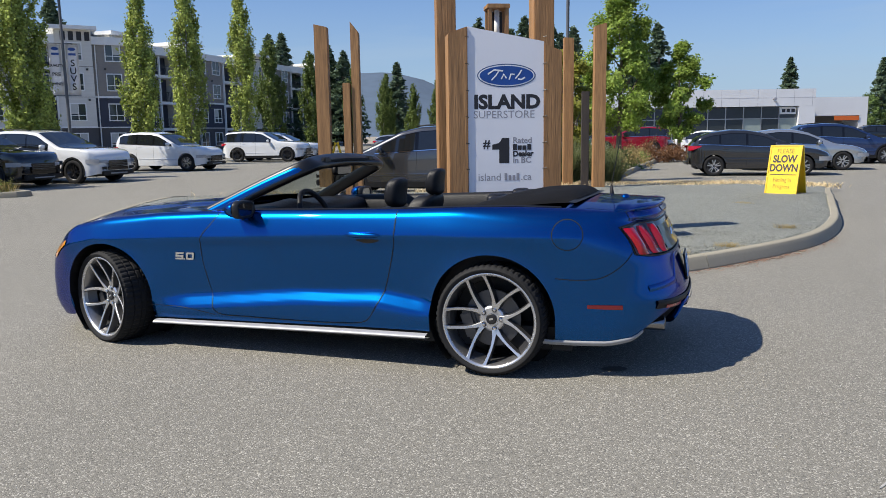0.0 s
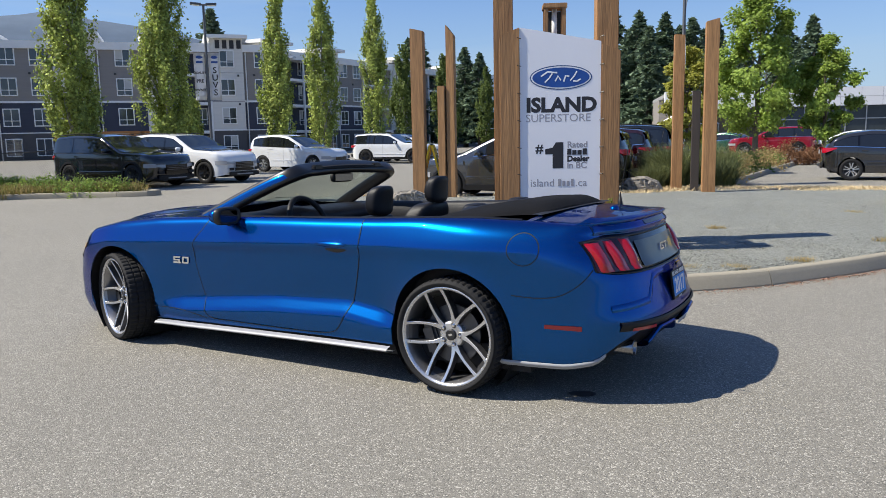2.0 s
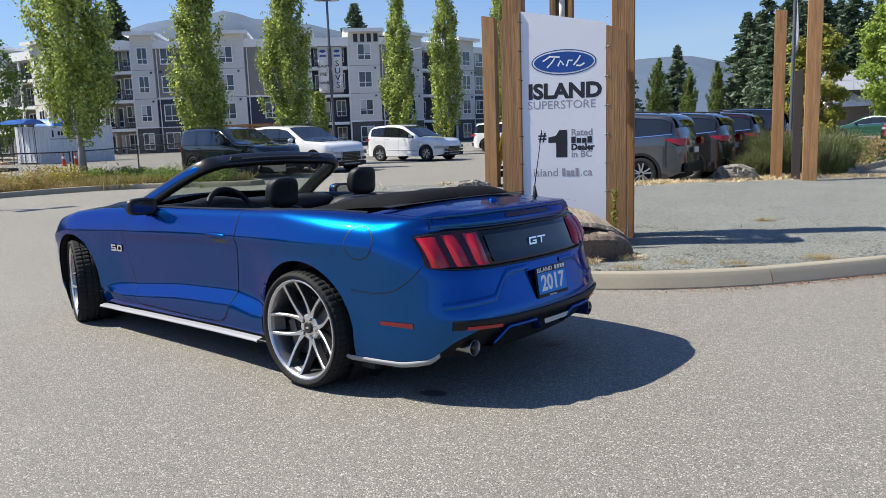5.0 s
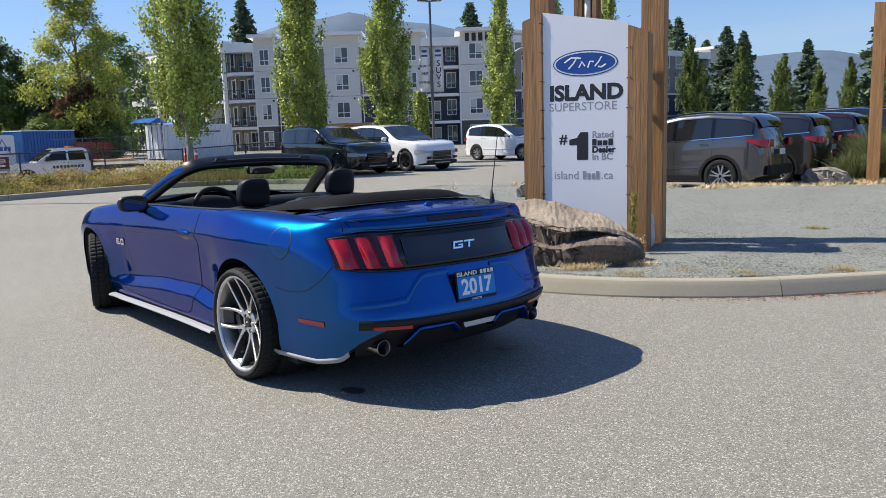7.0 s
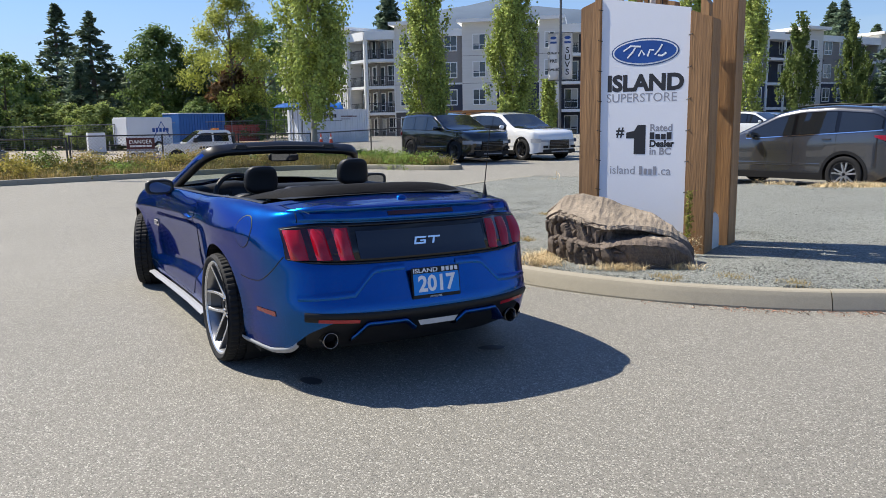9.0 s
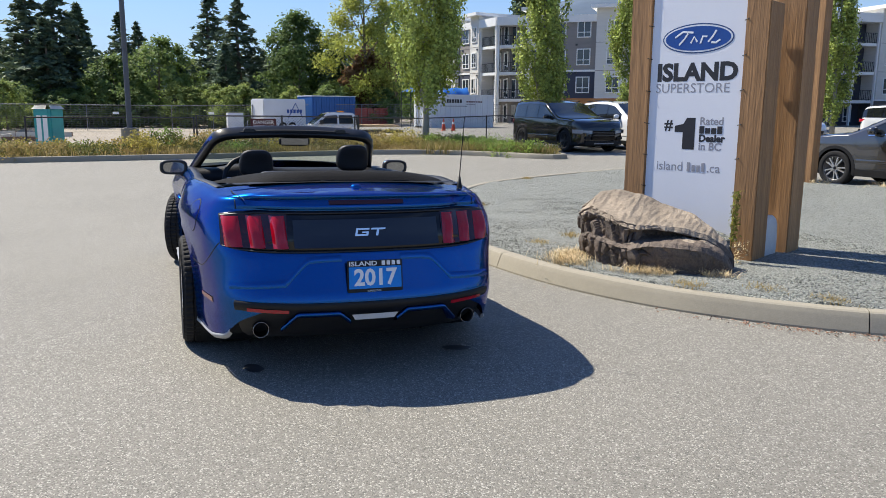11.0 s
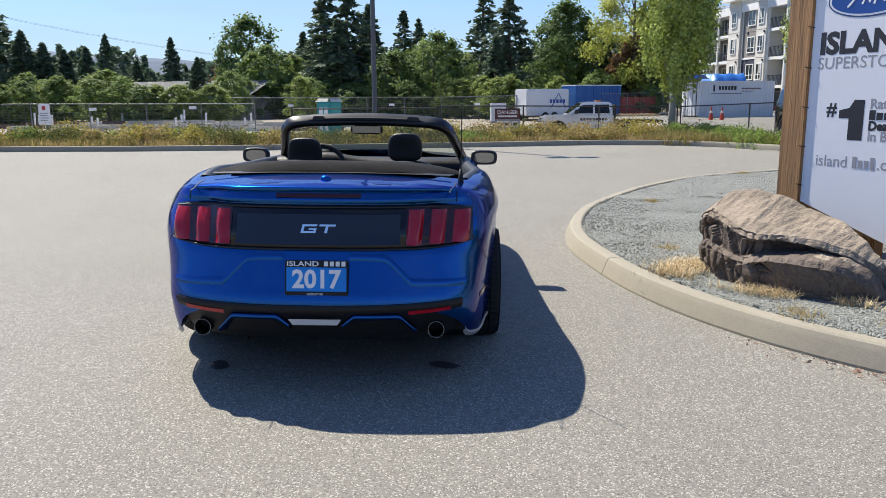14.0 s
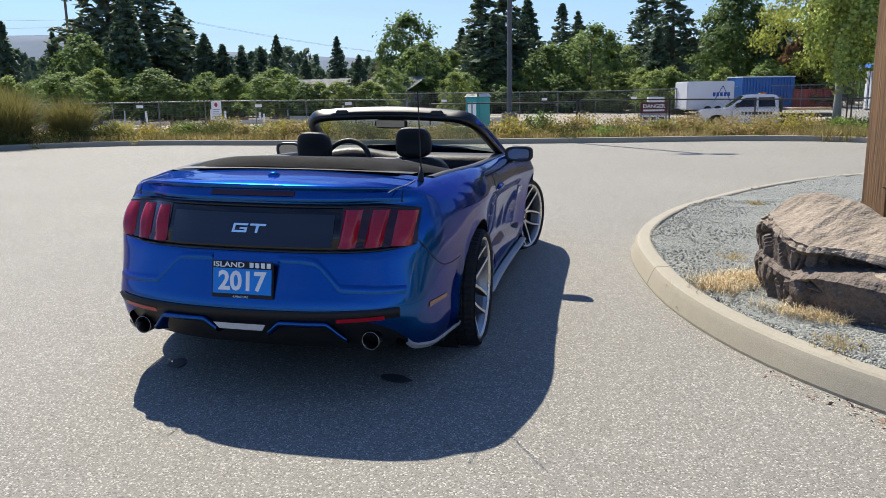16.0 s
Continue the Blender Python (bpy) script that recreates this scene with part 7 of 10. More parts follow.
for i, (az, el, k, wide) in enumerate(WOODS):
    d = 84 + 9 * math.sin(i * 2.3)
    x, y = CX + d * math.cos(radians(az)), CY + d * math.sin(radians(az))
    h = 1.5 + d * math.tan(radians(el)) - gz(x, y)
    if k < 4:
        tree("conifer", on(x, y, 57 * i) @ Matrix.Scale(h / CONH[k], 4) @ Matrix.Diagonal((1.25 * wide, 1.25 * wide, 1, 1)), "tall dark green conifer beyond the site" if k in (0, 2) else "tall sparse conifer with bare lower trunk", CON[k], CTR[k], "conifers beyond the site")
    else:
        tree("broadleaf_tree", on(x, y, 61 * i) @ Matrix.Scale(h / 9, 4) @ Matrix.Diagonal((wide, wide, 1, 1)), BLAB[k - 4], BRD[k - 4], BTR, "broadleaf trees beyond the site")
rg = random.Random(5)
for i in range(60):
    az = -136 - (i + rg.random()) * 58.0 / 60
    d = rg.uniform(66, 80)
    el = rg.uniform(0.9, 1.9)
    if -163.5 < az < -156.5:
        el, d = 0.9, 64.0
    x, y = CX + d * math.cos(radians(az)), CY + d * math.sin(radians(az))
    h = 1.5 + d * math.tan(radians(el)) - gz(x, y)
    k = rg.choice((0, 1, 1, 2, 2, 1, 2, 0, 1, 2))
    w = rg.uniform(0.9, 1.7)
    tree("broadleaf_tree", on(x, y, 61 * i) @ Matrix.Scale(h / 9, 4) @ Matrix.Diagonal((w, w, 1, 1)), BLAB[k], BRD[k], BTR, "broadleaf trees beyond the site")
# far woods: a ragged belt of small dark crowns
rg = np.random.default_rng(8)
far = []
for i in range(190):
    az = radians(-132 - (i + rg.random()) * 66.0 / 190)
    d = rg.uniform(105, 165)
    el = rg.uniform(1.7, 2.7) + 0.5 * math.sin(i * 0.31) * math.sin(i * 0.83)
    if math.degrees(az) > -149 or math.degrees(az) < -166:
        el += 0.8
    if -157.5 < math.degrees(az) < -149:
        el += 0.75
    x, y, h = CX + d * math.cos(az), CY + d * math.sin(az), 1.8 + d * math.tan(radians(el))
    n = 190
    t = rg.uniform(0.0, 1.0, n)
    a, r = rg.uniform(0, 2 * np.pi, n), rg.uniform(1.6, 2.8) * (1 - t) ** (0.9 if i % 3 else 0.45) * np.sqrt(rg.uniform(0.1, 1, n)) + 0.1
    far.append(np.stack([x + r * np.cos(a), y + r * np.sin(a), -0.3 + h * t], 1))
tagged(new("far_woods", leaves_mesh("far_woods", np.concatenate(far), 0.62, NEEDLE, 0.5, 0.5)), "dark green woods far beyond the site", "woods", kind="stuff")
rg = random.Random(6)
# conifers behind the apartments and the dealership
for i, (az, el, d, k) in enumerate(((122.8, 7.2, 118, 0), (121.0, 5.6, 125, 2), (105.4, 8.2, 92, 0), (103.6, 7.8, 88, 2), (108.7, 8.2, 95, 1), (107.2, 8.4, 92, 0), (110.0, 7.0, 98, 2), (102.0, 7.4, 84, 0), (100.3, 6.5, 80, 2), (106.5, 7.4, 84, 2), (153.7, 9.6, 125, 0), (123.6, 7.1, 130, 0), (118.5, 6.0, 110, 0), (119.6, 6.4, 112, 2),
                                    (114.6, 5.2, 118, 2), (87.0, 4.7, 150, 0), (81.5, 4.4, 150, 2), (77.5, 3.8, 150, 0), (75.8, 3.6, 150, 2), (98.0, 5.4, 84, 0), (96.0, 7.4, 95, 0), (97.6, 7.6, 98, 2), (102.8, 7.0, 96, 0), (104.4, 7.3, 98, 0), (105.9, 6.8, 100, 0), (106.9, 6.6, 97, 0), (107.9, 7.2, 101, 0), (109.3, 6.9, 99, 0), (103.2, 5.6, 90, 0), (105.0, 5.4, 90, 0), (106.6, 5.6, 90, 0), (108.3, 5.5, 90, 0), (137.5, 9.0, 130, 2))):
    x, y = 1.5 + d * math.cos(radians(az)), 1.5 + d * math.sin(radians(az))
    h = 1.5 + d * math.tan(radians(el)) - gz(x, y)
    tree("conifer", on(x, y, 57 * i) @ Matrix.Scale(h / CONH[k], 4) @ Matrix.Diagonal((1.6, 1.6, 1, 1)), "dark conifer behind the buildings", CON[k], CTR[k], "conifers behind the buildings")
for i in range(8):
    x, y = 14 + 5 * i, 96 + 4 * math.sin(i * 2)
    tree("broadleaf_tree", on(x, y, 61 * i) @ Matrix.Scale(0.55 + 0.1 * (i % 3), 4), "green broadleaf tree behind the dealership", BRD[i % 2], BTR, "trees behind the dealership")


# grasses and low shrubs
def blades_mesh(name, c, h, lean, material, w=0.012, seg=3, droop=0.5):
    """Bent grass blades rooted at c."""
    n = len(c)
    a = RNG.uniform(0, 2 * np.pi, n)
    hh = h * RNG.uniform(0.6, 1.15, n)
    ln = lean * RNG.uniform(0.2, 1.3, n)
    d = np.stack([np.cos(a), np.sin(a), np.zeros(n)], 1)
    s = np.stack([-np.sin(a + RNG.normal(size=n)), np.cos(a), np.zeros(n)], 1)
    V = np.empty((n, 2 * seg + 1, 3))
    for k in range(seg):
        t = k / seg
        p = c + d * (ln * hh * t ** 1.8)[:, None] + np.array([0, 0, 1]) * (hh * (t - droop * 0.5 * ln * t ** 2.5))[:, None]
        V[:, 2 * k], V[:, 2 * k + 1] = p - s * w * (1 - 0.5 * t), p + s * w * (1 - 0.5 * t)
    V[:, -1] = c + d * (ln * hh)[:, None] + np.array([0, 0, 1]) * (hh * (1 - droop * 0.5 * ln))[:, None]
    m = 2 * seg + 1
    faces = []
    base = np.arange(n) * m
    quads = np.concatenate([np.stack([base + 2 * k, base + 2 * k + 1, base + 2 * k + 3, base + 2 * k + 2], 1) for k in range(seg - 1)]) if seg > 1 else np.empty((0, 4), int)
    tris = np.stack([base + 2 * (seg - 1), base + 2 * (seg - 1) + 1, base + m - 1], 1)
    me = bpy.data.meshes.new(name)
    me.vertices.add(n * m)
    me.vertices.foreach_set("co", V.reshape(-1))
    lv = np.concatenate([quads.reshape(-1), tris.reshape(-1)]).astype(np.int32)
    me.loops.add(len(lv))
    me.loops.foreach_set("vertex_index", lv)
    nq, nt_ = len(quads), len(tris)
    me.polygons.add(nq + nt_)
    me.polygons.foreach_set("loop_start", np.concatenate([np.arange(nq) * 4, nq * 4 + np.arange(nt_) * 3]).astype(np.int32))
    me.materials.append(material)
    me.update()
    me.validate()
    return me


GRASSG = leaf_mat("green_grass", (0.215, 0.195, 0.062))
GOLDSHRUB = leaf_mat("golden_shrub_leaf", (0.40, 0.34, 0.085), isl=0.3)
GRASSY = leaf_mat("yellow_grass", (0.38, 0.29, 0.125))
SHRUBG = leaf_mat("shrub_green", (0.135, 0.145, 0.042))
stuff = lambda name, me, label, cat: tagged(new(name, me), label, cat, kind="stuff")


def scatter(n, f):
    out = []
    while len(out) < n:
        p = f()
        if p is not None:
            out.append(p)
    return np.array(out)


def strip_pt(y0, y1, a, b, dz=0.06):
    y = rg.uniform(y0, y1)
    x = west(y) - rg.uniform(a, b)
    return (x, y, gz(x, y) + dz)


def gappy(f, sc, thr):
    def g():
        p = f()
        return p if noise.noise(Vector((p[0] * sc, p[1] * sc, 1.0))) > thr else None
    return g


stuff("dry_strip_grass", blades_mesh("dry_strip_grass", scatter(16000, gappy(lambda: strip_pt(-15.5, 12, 0.25, 3.6, 0.0), 0.35, -0.25)), 0.36, 0.6, GRASSY, 0.010), "dry yellow grass along the kerb", "grass")
stuff("green_strip_grass", blades_mesh("green_strip_grass", scatter(12000, gappy(lambda: strip_pt(-15.5, 12, 0.4, 3.8, 0.0), 0.5, 0.05)), 0.40, 0.5, GRASSG, 0.010), "green grass along the kerb", "grass")
for i in range(58):
    y = -14 + 26 * i / 57 + rg.uniform(-0.3, 0.3)
    x = west(y) - rg.uniform(1.1, 3.0)
    w, h = rg.uniform(1.0, 2.0), rg.uniform(0.45, 0.85)
    if -1.5 < y < 3 or 6 < y < 11:
        h *= 0.6
    k = int(14 + 17 * w)
    c = np.stack([RNG.normal(0, w * 0.28, k), RNG.normal(0, w * 0.28, k), RNG.uniform(0.05, h * 0.85, k)], 1)
    c[:, :2] *= (1.15 - 0.6 * c[:, 2:3] / h)
    me = leaves_mesh("shrub", clumps(c, 34, 0.10), 0.032, (SHRUBG, GOLDSHRUB, GRASSY, GOLDSHRUB, MIDLEAF)[i % 5], 0.4)
    ob = new("shrub", me)
    ob.matrix_basis = on(x, y, 0)
    tagged(ob, ("low olive green shrub behind the kerb", "bushy golden green shrub behind the kerb", "dry yellowing shrub behind the kerb", "bushy golden green shrub behind the kerb", "low green shrub behind the kerb")[i % 5], "shrub", "shrubs behind the kerb")
# planting pocket at the poplar and the nose
for i in range(26):
    t = i / 25
    x, y = -24.5 + 6.6 * t + rg.uniform(-0.3, 0.3), 14.4 + rg.uniform(-0.8, 0.7) - 1.2 * (1 - t)
    w, h = rg.uniform(0.7, 1.2), rg.uniform(0.3, 0.6)
    k = int(10 + 12 * w)
    c = np.stack([RNG.normal(0, w * 0.28, k), RNG.normal(0, w * 0.28, k), RNG.uniform(0.05, h * 0.85, k)], 1)
    ob = new("shrub", leaves_mesh("shrub", clumps(c, 36, 0.09), 0.03, (MIDLEAF, SHRUBG, MAPLELEAF)[i % 3], 0.4))
    ob.matrix_basis = on(x, y, 0)
    tagged(ob, "low green shrub in the planting pocket", "shrub", "shrubs of the planting pocket")


def pocket_pt():
    x, y = rg.uniform(-26, -17.2), rg.uniform(11.8, 15.4)
    return (x, y, gz(x, y) + 0.02) if inside([(-27, 15.5), (-27, 11), (-20.6, 11), (-19.4, 13.4), (-17.4, 14.8), (-17.4, 15.4)], x, y) else None


stuff("pocket_grass", blades_mesh("pocket_grass", scatter(9000, pocket_pt), 0.42, 0.6, GRASSG, 0.010), "green and yellow grass of the planting pocket", "grass")
stuff("pocket_dry_grass", blades_mesh("pocket_dry_grass", scatter(5000, pocket_pt), 0.40, 0.7, GRASSY, 0.010), "dry grass of the planting pocket", "grass")


def tussock(x, y, h, n, material, label, spread=0.25, w=0.008, group="ornamental grasses"):
    a, r = RNG.uniform(0, 6.28, n), spread * np.sqrt(RNG.uniform(0, 1, n))
    ob = new("grass_clump", blades_mesh("grass_clump", np.stack([r * np.cos(a), r * np.sin(a), np.zeros(n)], 1), h, 0.62, material, w, 5, 0.9))
    ob.matrix_basis = on(x, y, 0) @ Matrix.Translation((0, 0, 0.03))
    return tagged(ob, label, "ornamental grass", group)


for x, y, h in ((-16.9, -11.6, 1.8), (-16.2, -12.7, 1.95), (-18.4, -10.6, 1.6), (-15.2, -13.6, 1.9), (-17.9, -12.6, 2.0)):
    tussock(x, y, h, 2600, GRASSG, "large arching green grass clump behind the kerb", 0.5, 0.007)
for x, y, h in ((-3.9, 20.9, 1.3), (-4.5, 21.4, 1.25), (-3.6, 22.1, 1.35), (-4.3, 20.3, 0.8), (-2.7, 20.6, 0.9), (-3.3, 23.6, 1.2)):
    tussock(x, y, h, 1500, leaf_mat("grey_green_grass", (0.16, 0.18, 0.075)), "grey-green ornamental grass by the timber posts", 0.3, 0.006)
for i in range(12):
    x, y = -4.1 + 0.9 * rg.random(), 22.5 + i * 1.1
    c = np.stack([RNG.normal(0, 0.3, 24), RNG.normal(0, 0.3, 24), RNG.uniform(0.05, 0.7, 24)], 1)
    ob = new("shrub", leaves_mesh("shrub", clumps(c, 34, 0.10), 0.035, (GRASSY, MIDLEAF, GRASSY)[i % 3], 0.4))
    ob.matrix_basis = on(x, y, 0)
    tagged(ob, ("yellow dry low shrub in the bed", "green low shrub in the bed", "yellow dry low shrub in the bed")[i % 3], "shrub", "shrubs of the lot bed")


MOUND = (leaf_mat("olive_shrub_leaf", (0.26, 0.24, 0.07)), leaf_mat("yellow_shrub_leaf", (0.36, 0.28, 0.11)))
for i in range(26):
    y = -12.5 + 23.0 * i / 25
    x = west(y) - rg.uniform(0.9, 2.8)
    w, h = rg.uniform(0.9, 1.7), rg.uniform(0.35, 0.75)
    k = int(14 + 14 * w)
    c = np.stack([RNG.normal(0, w * 0.26, k), RNG.normal(0, w * 0.26, k), RNG.uniform(0.05, h * 0.85, k)], 1)
    ob = new("shrub", leaves_mesh("shrub", clumps(c, 40, 0.10), 0.032, (SHRUBG, *MOUND)[rg.randrange(3)], 0.4))
    ob.matrix_basis = on(x, y, 0)
    tagged(ob, "low olive and yellow shrub behind the kerb", "shrub", "shrubs of the planting strip")


# dry grass at the back edge of the gravel, and round the boulder
def back_pt():
    t = rg.random() * (len(BACK) - 1)
    i = int(t)
    p = Vector(BACK[i]).lerp(Vector(BACK[i + 1]), t - i)
    x, y = p.x + rg.gauss(0, 0.25), p.y - abs(rg.gauss(0, 0.45)) + 0.15
    if x < -5.2 and noise.noise(Vector((x * 1.3, y * 1.3, 4))) < 0.22:
        return None
    return (x, y, gz(x, y) + 0.10)


stuff("dry_edge_grass", blades_mesh("dry_edge_grass", scatter(9000, back_pt), 0.14, 1.0, STRAW, 0.006), "dry straw grass at the back edge of the gravel", "grass")


def rock_pt():
    a = rg.random()
    p = BL @ Vector((-0.25 + 1.5 * a, -0.34 - 0.07 * rg.random() + 0.05 * math.sin(9 * a), 0))
    p += Vector((rg.gauss(0, 0.07), rg.gauss(0, 0.06), 0))
    if noise.noise(Vector((p.x * 4, p.y * 4, 0))) < 0.12:
        return None
    return (p.x, p.y, gz(p.x, p.y) + 0.135)


def rock_pt2():
    p = BL @ Vector((-0.20 + rg.gauss(0, 0.09), -0.12 + rg.gauss(0, 0.16), 0))
    return (p.x, p.y, gz(p.x, p.y) + 0.135)


stuff("dry_boulder_grass", blades_mesh("dry_boulder_grass", np.concatenate([scatter(1100, rock_pt), scatter(1500, rock_pt2)]), 0.085, 1.3, STRAW, 0.0022, 3), "dry straw grass round the boulder", "grass")


def spot_pt(cx, cy, r, dz=0.135):
    def f():
        x, y = cx + rg.gauss(0, r), cy + rg.gauss(0, r * 0.7)
        return (x, y, gz(x, y) + dz)
    return f


tufts = np.concatenate([scatter(140, spot_pt(x, y, 0.07)) for x, y in ((-3.2, 8.1), (-2.9, 7.6), (-4.9, 9.6), (0.3, 9.2), (-0.6, 8.3), (1.0, 11), (-6, 8.2), (-1.0, 11.5), (0.5, 14), (-0.2, 8.5), (-9.6, 10.6), (-0.9, 7.85))])
stuff("weed_tufts", blades_mesh("weed_tufts", tufts, 0.06, 1.2, GRASSY, 0.0025, 3), "small dry weed tufts in the gravel", "weeds")
# tall weed beside the sign
wd = thing("weed", SIGN @ Matrix.Translation((0.50, -0.17, 0.0)), "tall yellow-green flowering weed beside the sign post", "weed")
part("stem", tube(bmesh.new(), [(0, 0, -0.05), (0.01, 0, 0.3), (0.03, 0.01, 0.62)], [0.007, 0.005, 0.003], 6), GRASSG, wd)
c = np.stack([RNG.normal(0.02, 0.018, 420), RNG.normal(0, 0.018, 420), RNG.uniform(0.22, 0.66, 420)], 1)
mesh_part("leaves", leaves_mesh("leaves", c, 0.014, leaf_mat("weed_leaf", (0.24, 0.25, 0.05)), 0.8, 0.4), wd)
c = np.stack([RNG.normal(0.06, 0.05, 160), RNG.normal(0.0, 0.04, 160), RNG.uniform(0.02, 0.25, 160)], 1)
mesh_part("dry_leaves", leaves_mesh("dry_leaves", c, 0.016, STRAW, 0.8, 0.25), wd)

# ---- buildings and hills ----
BEIGE = mat("beige_siding", (0.66, 0.64, 0.59), 0.8, var=0.06, vscale=0.6, grain=0.05, gscale=5, stretch=(0.3, 0.3, 8))
GREYSID = mat("grey_siding", (0.26, 0.24, 0.222), 0.8, var=0.06, vscale=0.6, grain=0.06, gscale=5, stretch=(0.3, 0.3, 8))
NAVY = mat("navy_siding", (0.045, 0.052, 0.078), 0.75, var=0.08, vscale=0.6, grain=0.06, gscale=5, stretch=(0.3, 0.3, 8))
# dark grey ground floor, with the shade of the trees put into its colour
SHADEWALL = mat("shaded_base_siding", (0.085, 0.082, 0.085), 0.8, var=0.1, vscale=0.8)
TRIMWHITE = mat("white_trim_paint", (0.80, 0.80, 0.78), 0.55, var=0.04, vscale=1.0)
PANE = mat("window_pane", (0.035, 0.045, 0.055), 0.05, var=0.25, vscale=0.35, rvar=0.02, spec=0.9)
BLINDS = mat("pale_blinds", (0.50, 0.50, 0.47), 0.7, var=0.1)
ROOFGREY = mat("grey_roofing", (0.30, 0.30, 0.30), 0.85, var=0.12, vscale=0.5)
rnd = random.Random(21)


def window_bm(w, h):
    """White frame with a tall pair of lights over two short opening lights."""
    bm = bmesh.new()
    fw = 0.10
    for a in ((-w / 2, -w / 2 + fw, -0.06, 0.05, -h / 2, h / 2), (w / 2 - fw, w / 2, -0.06, 0.05, -h / 2, h / 2), (-w / 2 + fw, w / 2 - fw, -0.06, 0.05, h / 2 - fw, h / 2), (-w / 2 + fw, w / 2 - fw, -0.07, 0.05, -h / 2, -h / 2 + fw),
              (-0.035, 0.035, -0.05, 0.05, -h / 2 + fw, h / 2 - fw), (-w / 2 + fw, -0.035, -0.05, 0.05, -h * 0.20, -h * 0.20 + 0.07), (0.035, w / 2 - fw, -0.05, 0.05, -h * 0.20, -h * 0.20 + 0.07)):
        box(bm, *a)
    return bm


WIN_ME = {}


def add_window(parent, x, y, z, w=1.5, h=1.75):
    key = (w, h)
    if key not in WIN_ME:
        fr = bpy.data.meshes.new("window")
        b = window_bm(w, h)
        b.to_mesh(fr)
        fr.materials.append(TRIMWHITE)
        panes = []
        for mm in (PANE, BLINDS):
            pm = bpy.data.meshes.new("pane")
            b = boxbm(-w / 2 + 0.08, w / 2 - 0.08, -0.02, 0.03, -h / 2 + 0.08, h / 2 - 0.08)
            b.to_mesh(pm)
            pm.materials.append(mm)
            panes.append(pm)
        half = bpy.data.meshes.new("blind")
        b = boxbm(-w / 2 + 0.1, -0.04, -0.03, -0.022, -h * 0.1, h / 2 - 0.1)
        b.to_mesh(half)
        half.materials.append(BLINDS)
        WIN_ME[key] = (fr, panes, half)
    fr, panes, half = WIN_ME[key]
    wo = new("window", fr)
    wo.parent = parent
    wo.location = (x, y, z)
    tagged(wo, "white-framed window")
    p = new("pane", panes[0])
    p.parent = wo
    if rnd.random() < 0.4:
        c = new("blind", half)
        c.parent = wo
        c.location.x = rnd.choice((0, w / 2 - 0.06))
    return wo


BALUSTER = []


def add_balcony(parent, x0, x1, z, y0=-0.05, y1=1.6):
    b = part("balcony", boxbm(x0, x1, y0, y1, z - 0.30, z), TRIMWHITE, parent, "white balcony slab")
    for dz in (0.08, 1.0):
        part("rail", boxbm(x0 + 0.05, x1 - 0.05, y0 + 0.02, y0 + 0.07, z + dz, z + dz + 0.05), DARKSTEEL, b, "black metal rail")
    if not BALUSTER:
        BALUSTER.append(bpy.data.meshes.new("baluster"))
        bm = boxbm(-0.025, 0.025, -0.015, 0.015, 0, 1.0)
        bm.to_mesh(BALUSTER[0])
        bm.free()
        BALUSTER[0].materials.append(DARKSTEEL)
    k = int((x1 - x0) / 0.24)
    for i in range(k + 1):
        ob = new("baluster", BALUSTER[0])
        ob.parent = b
        ob.location = (x0 + 0.07 + (x1 - x0 - 0.14) * i / k, y0 + 0.045, z)


LEVELS = (2.75, 5.7, 8.65)
WINZ = (1.35, 4.25, 7.2, 10.1)


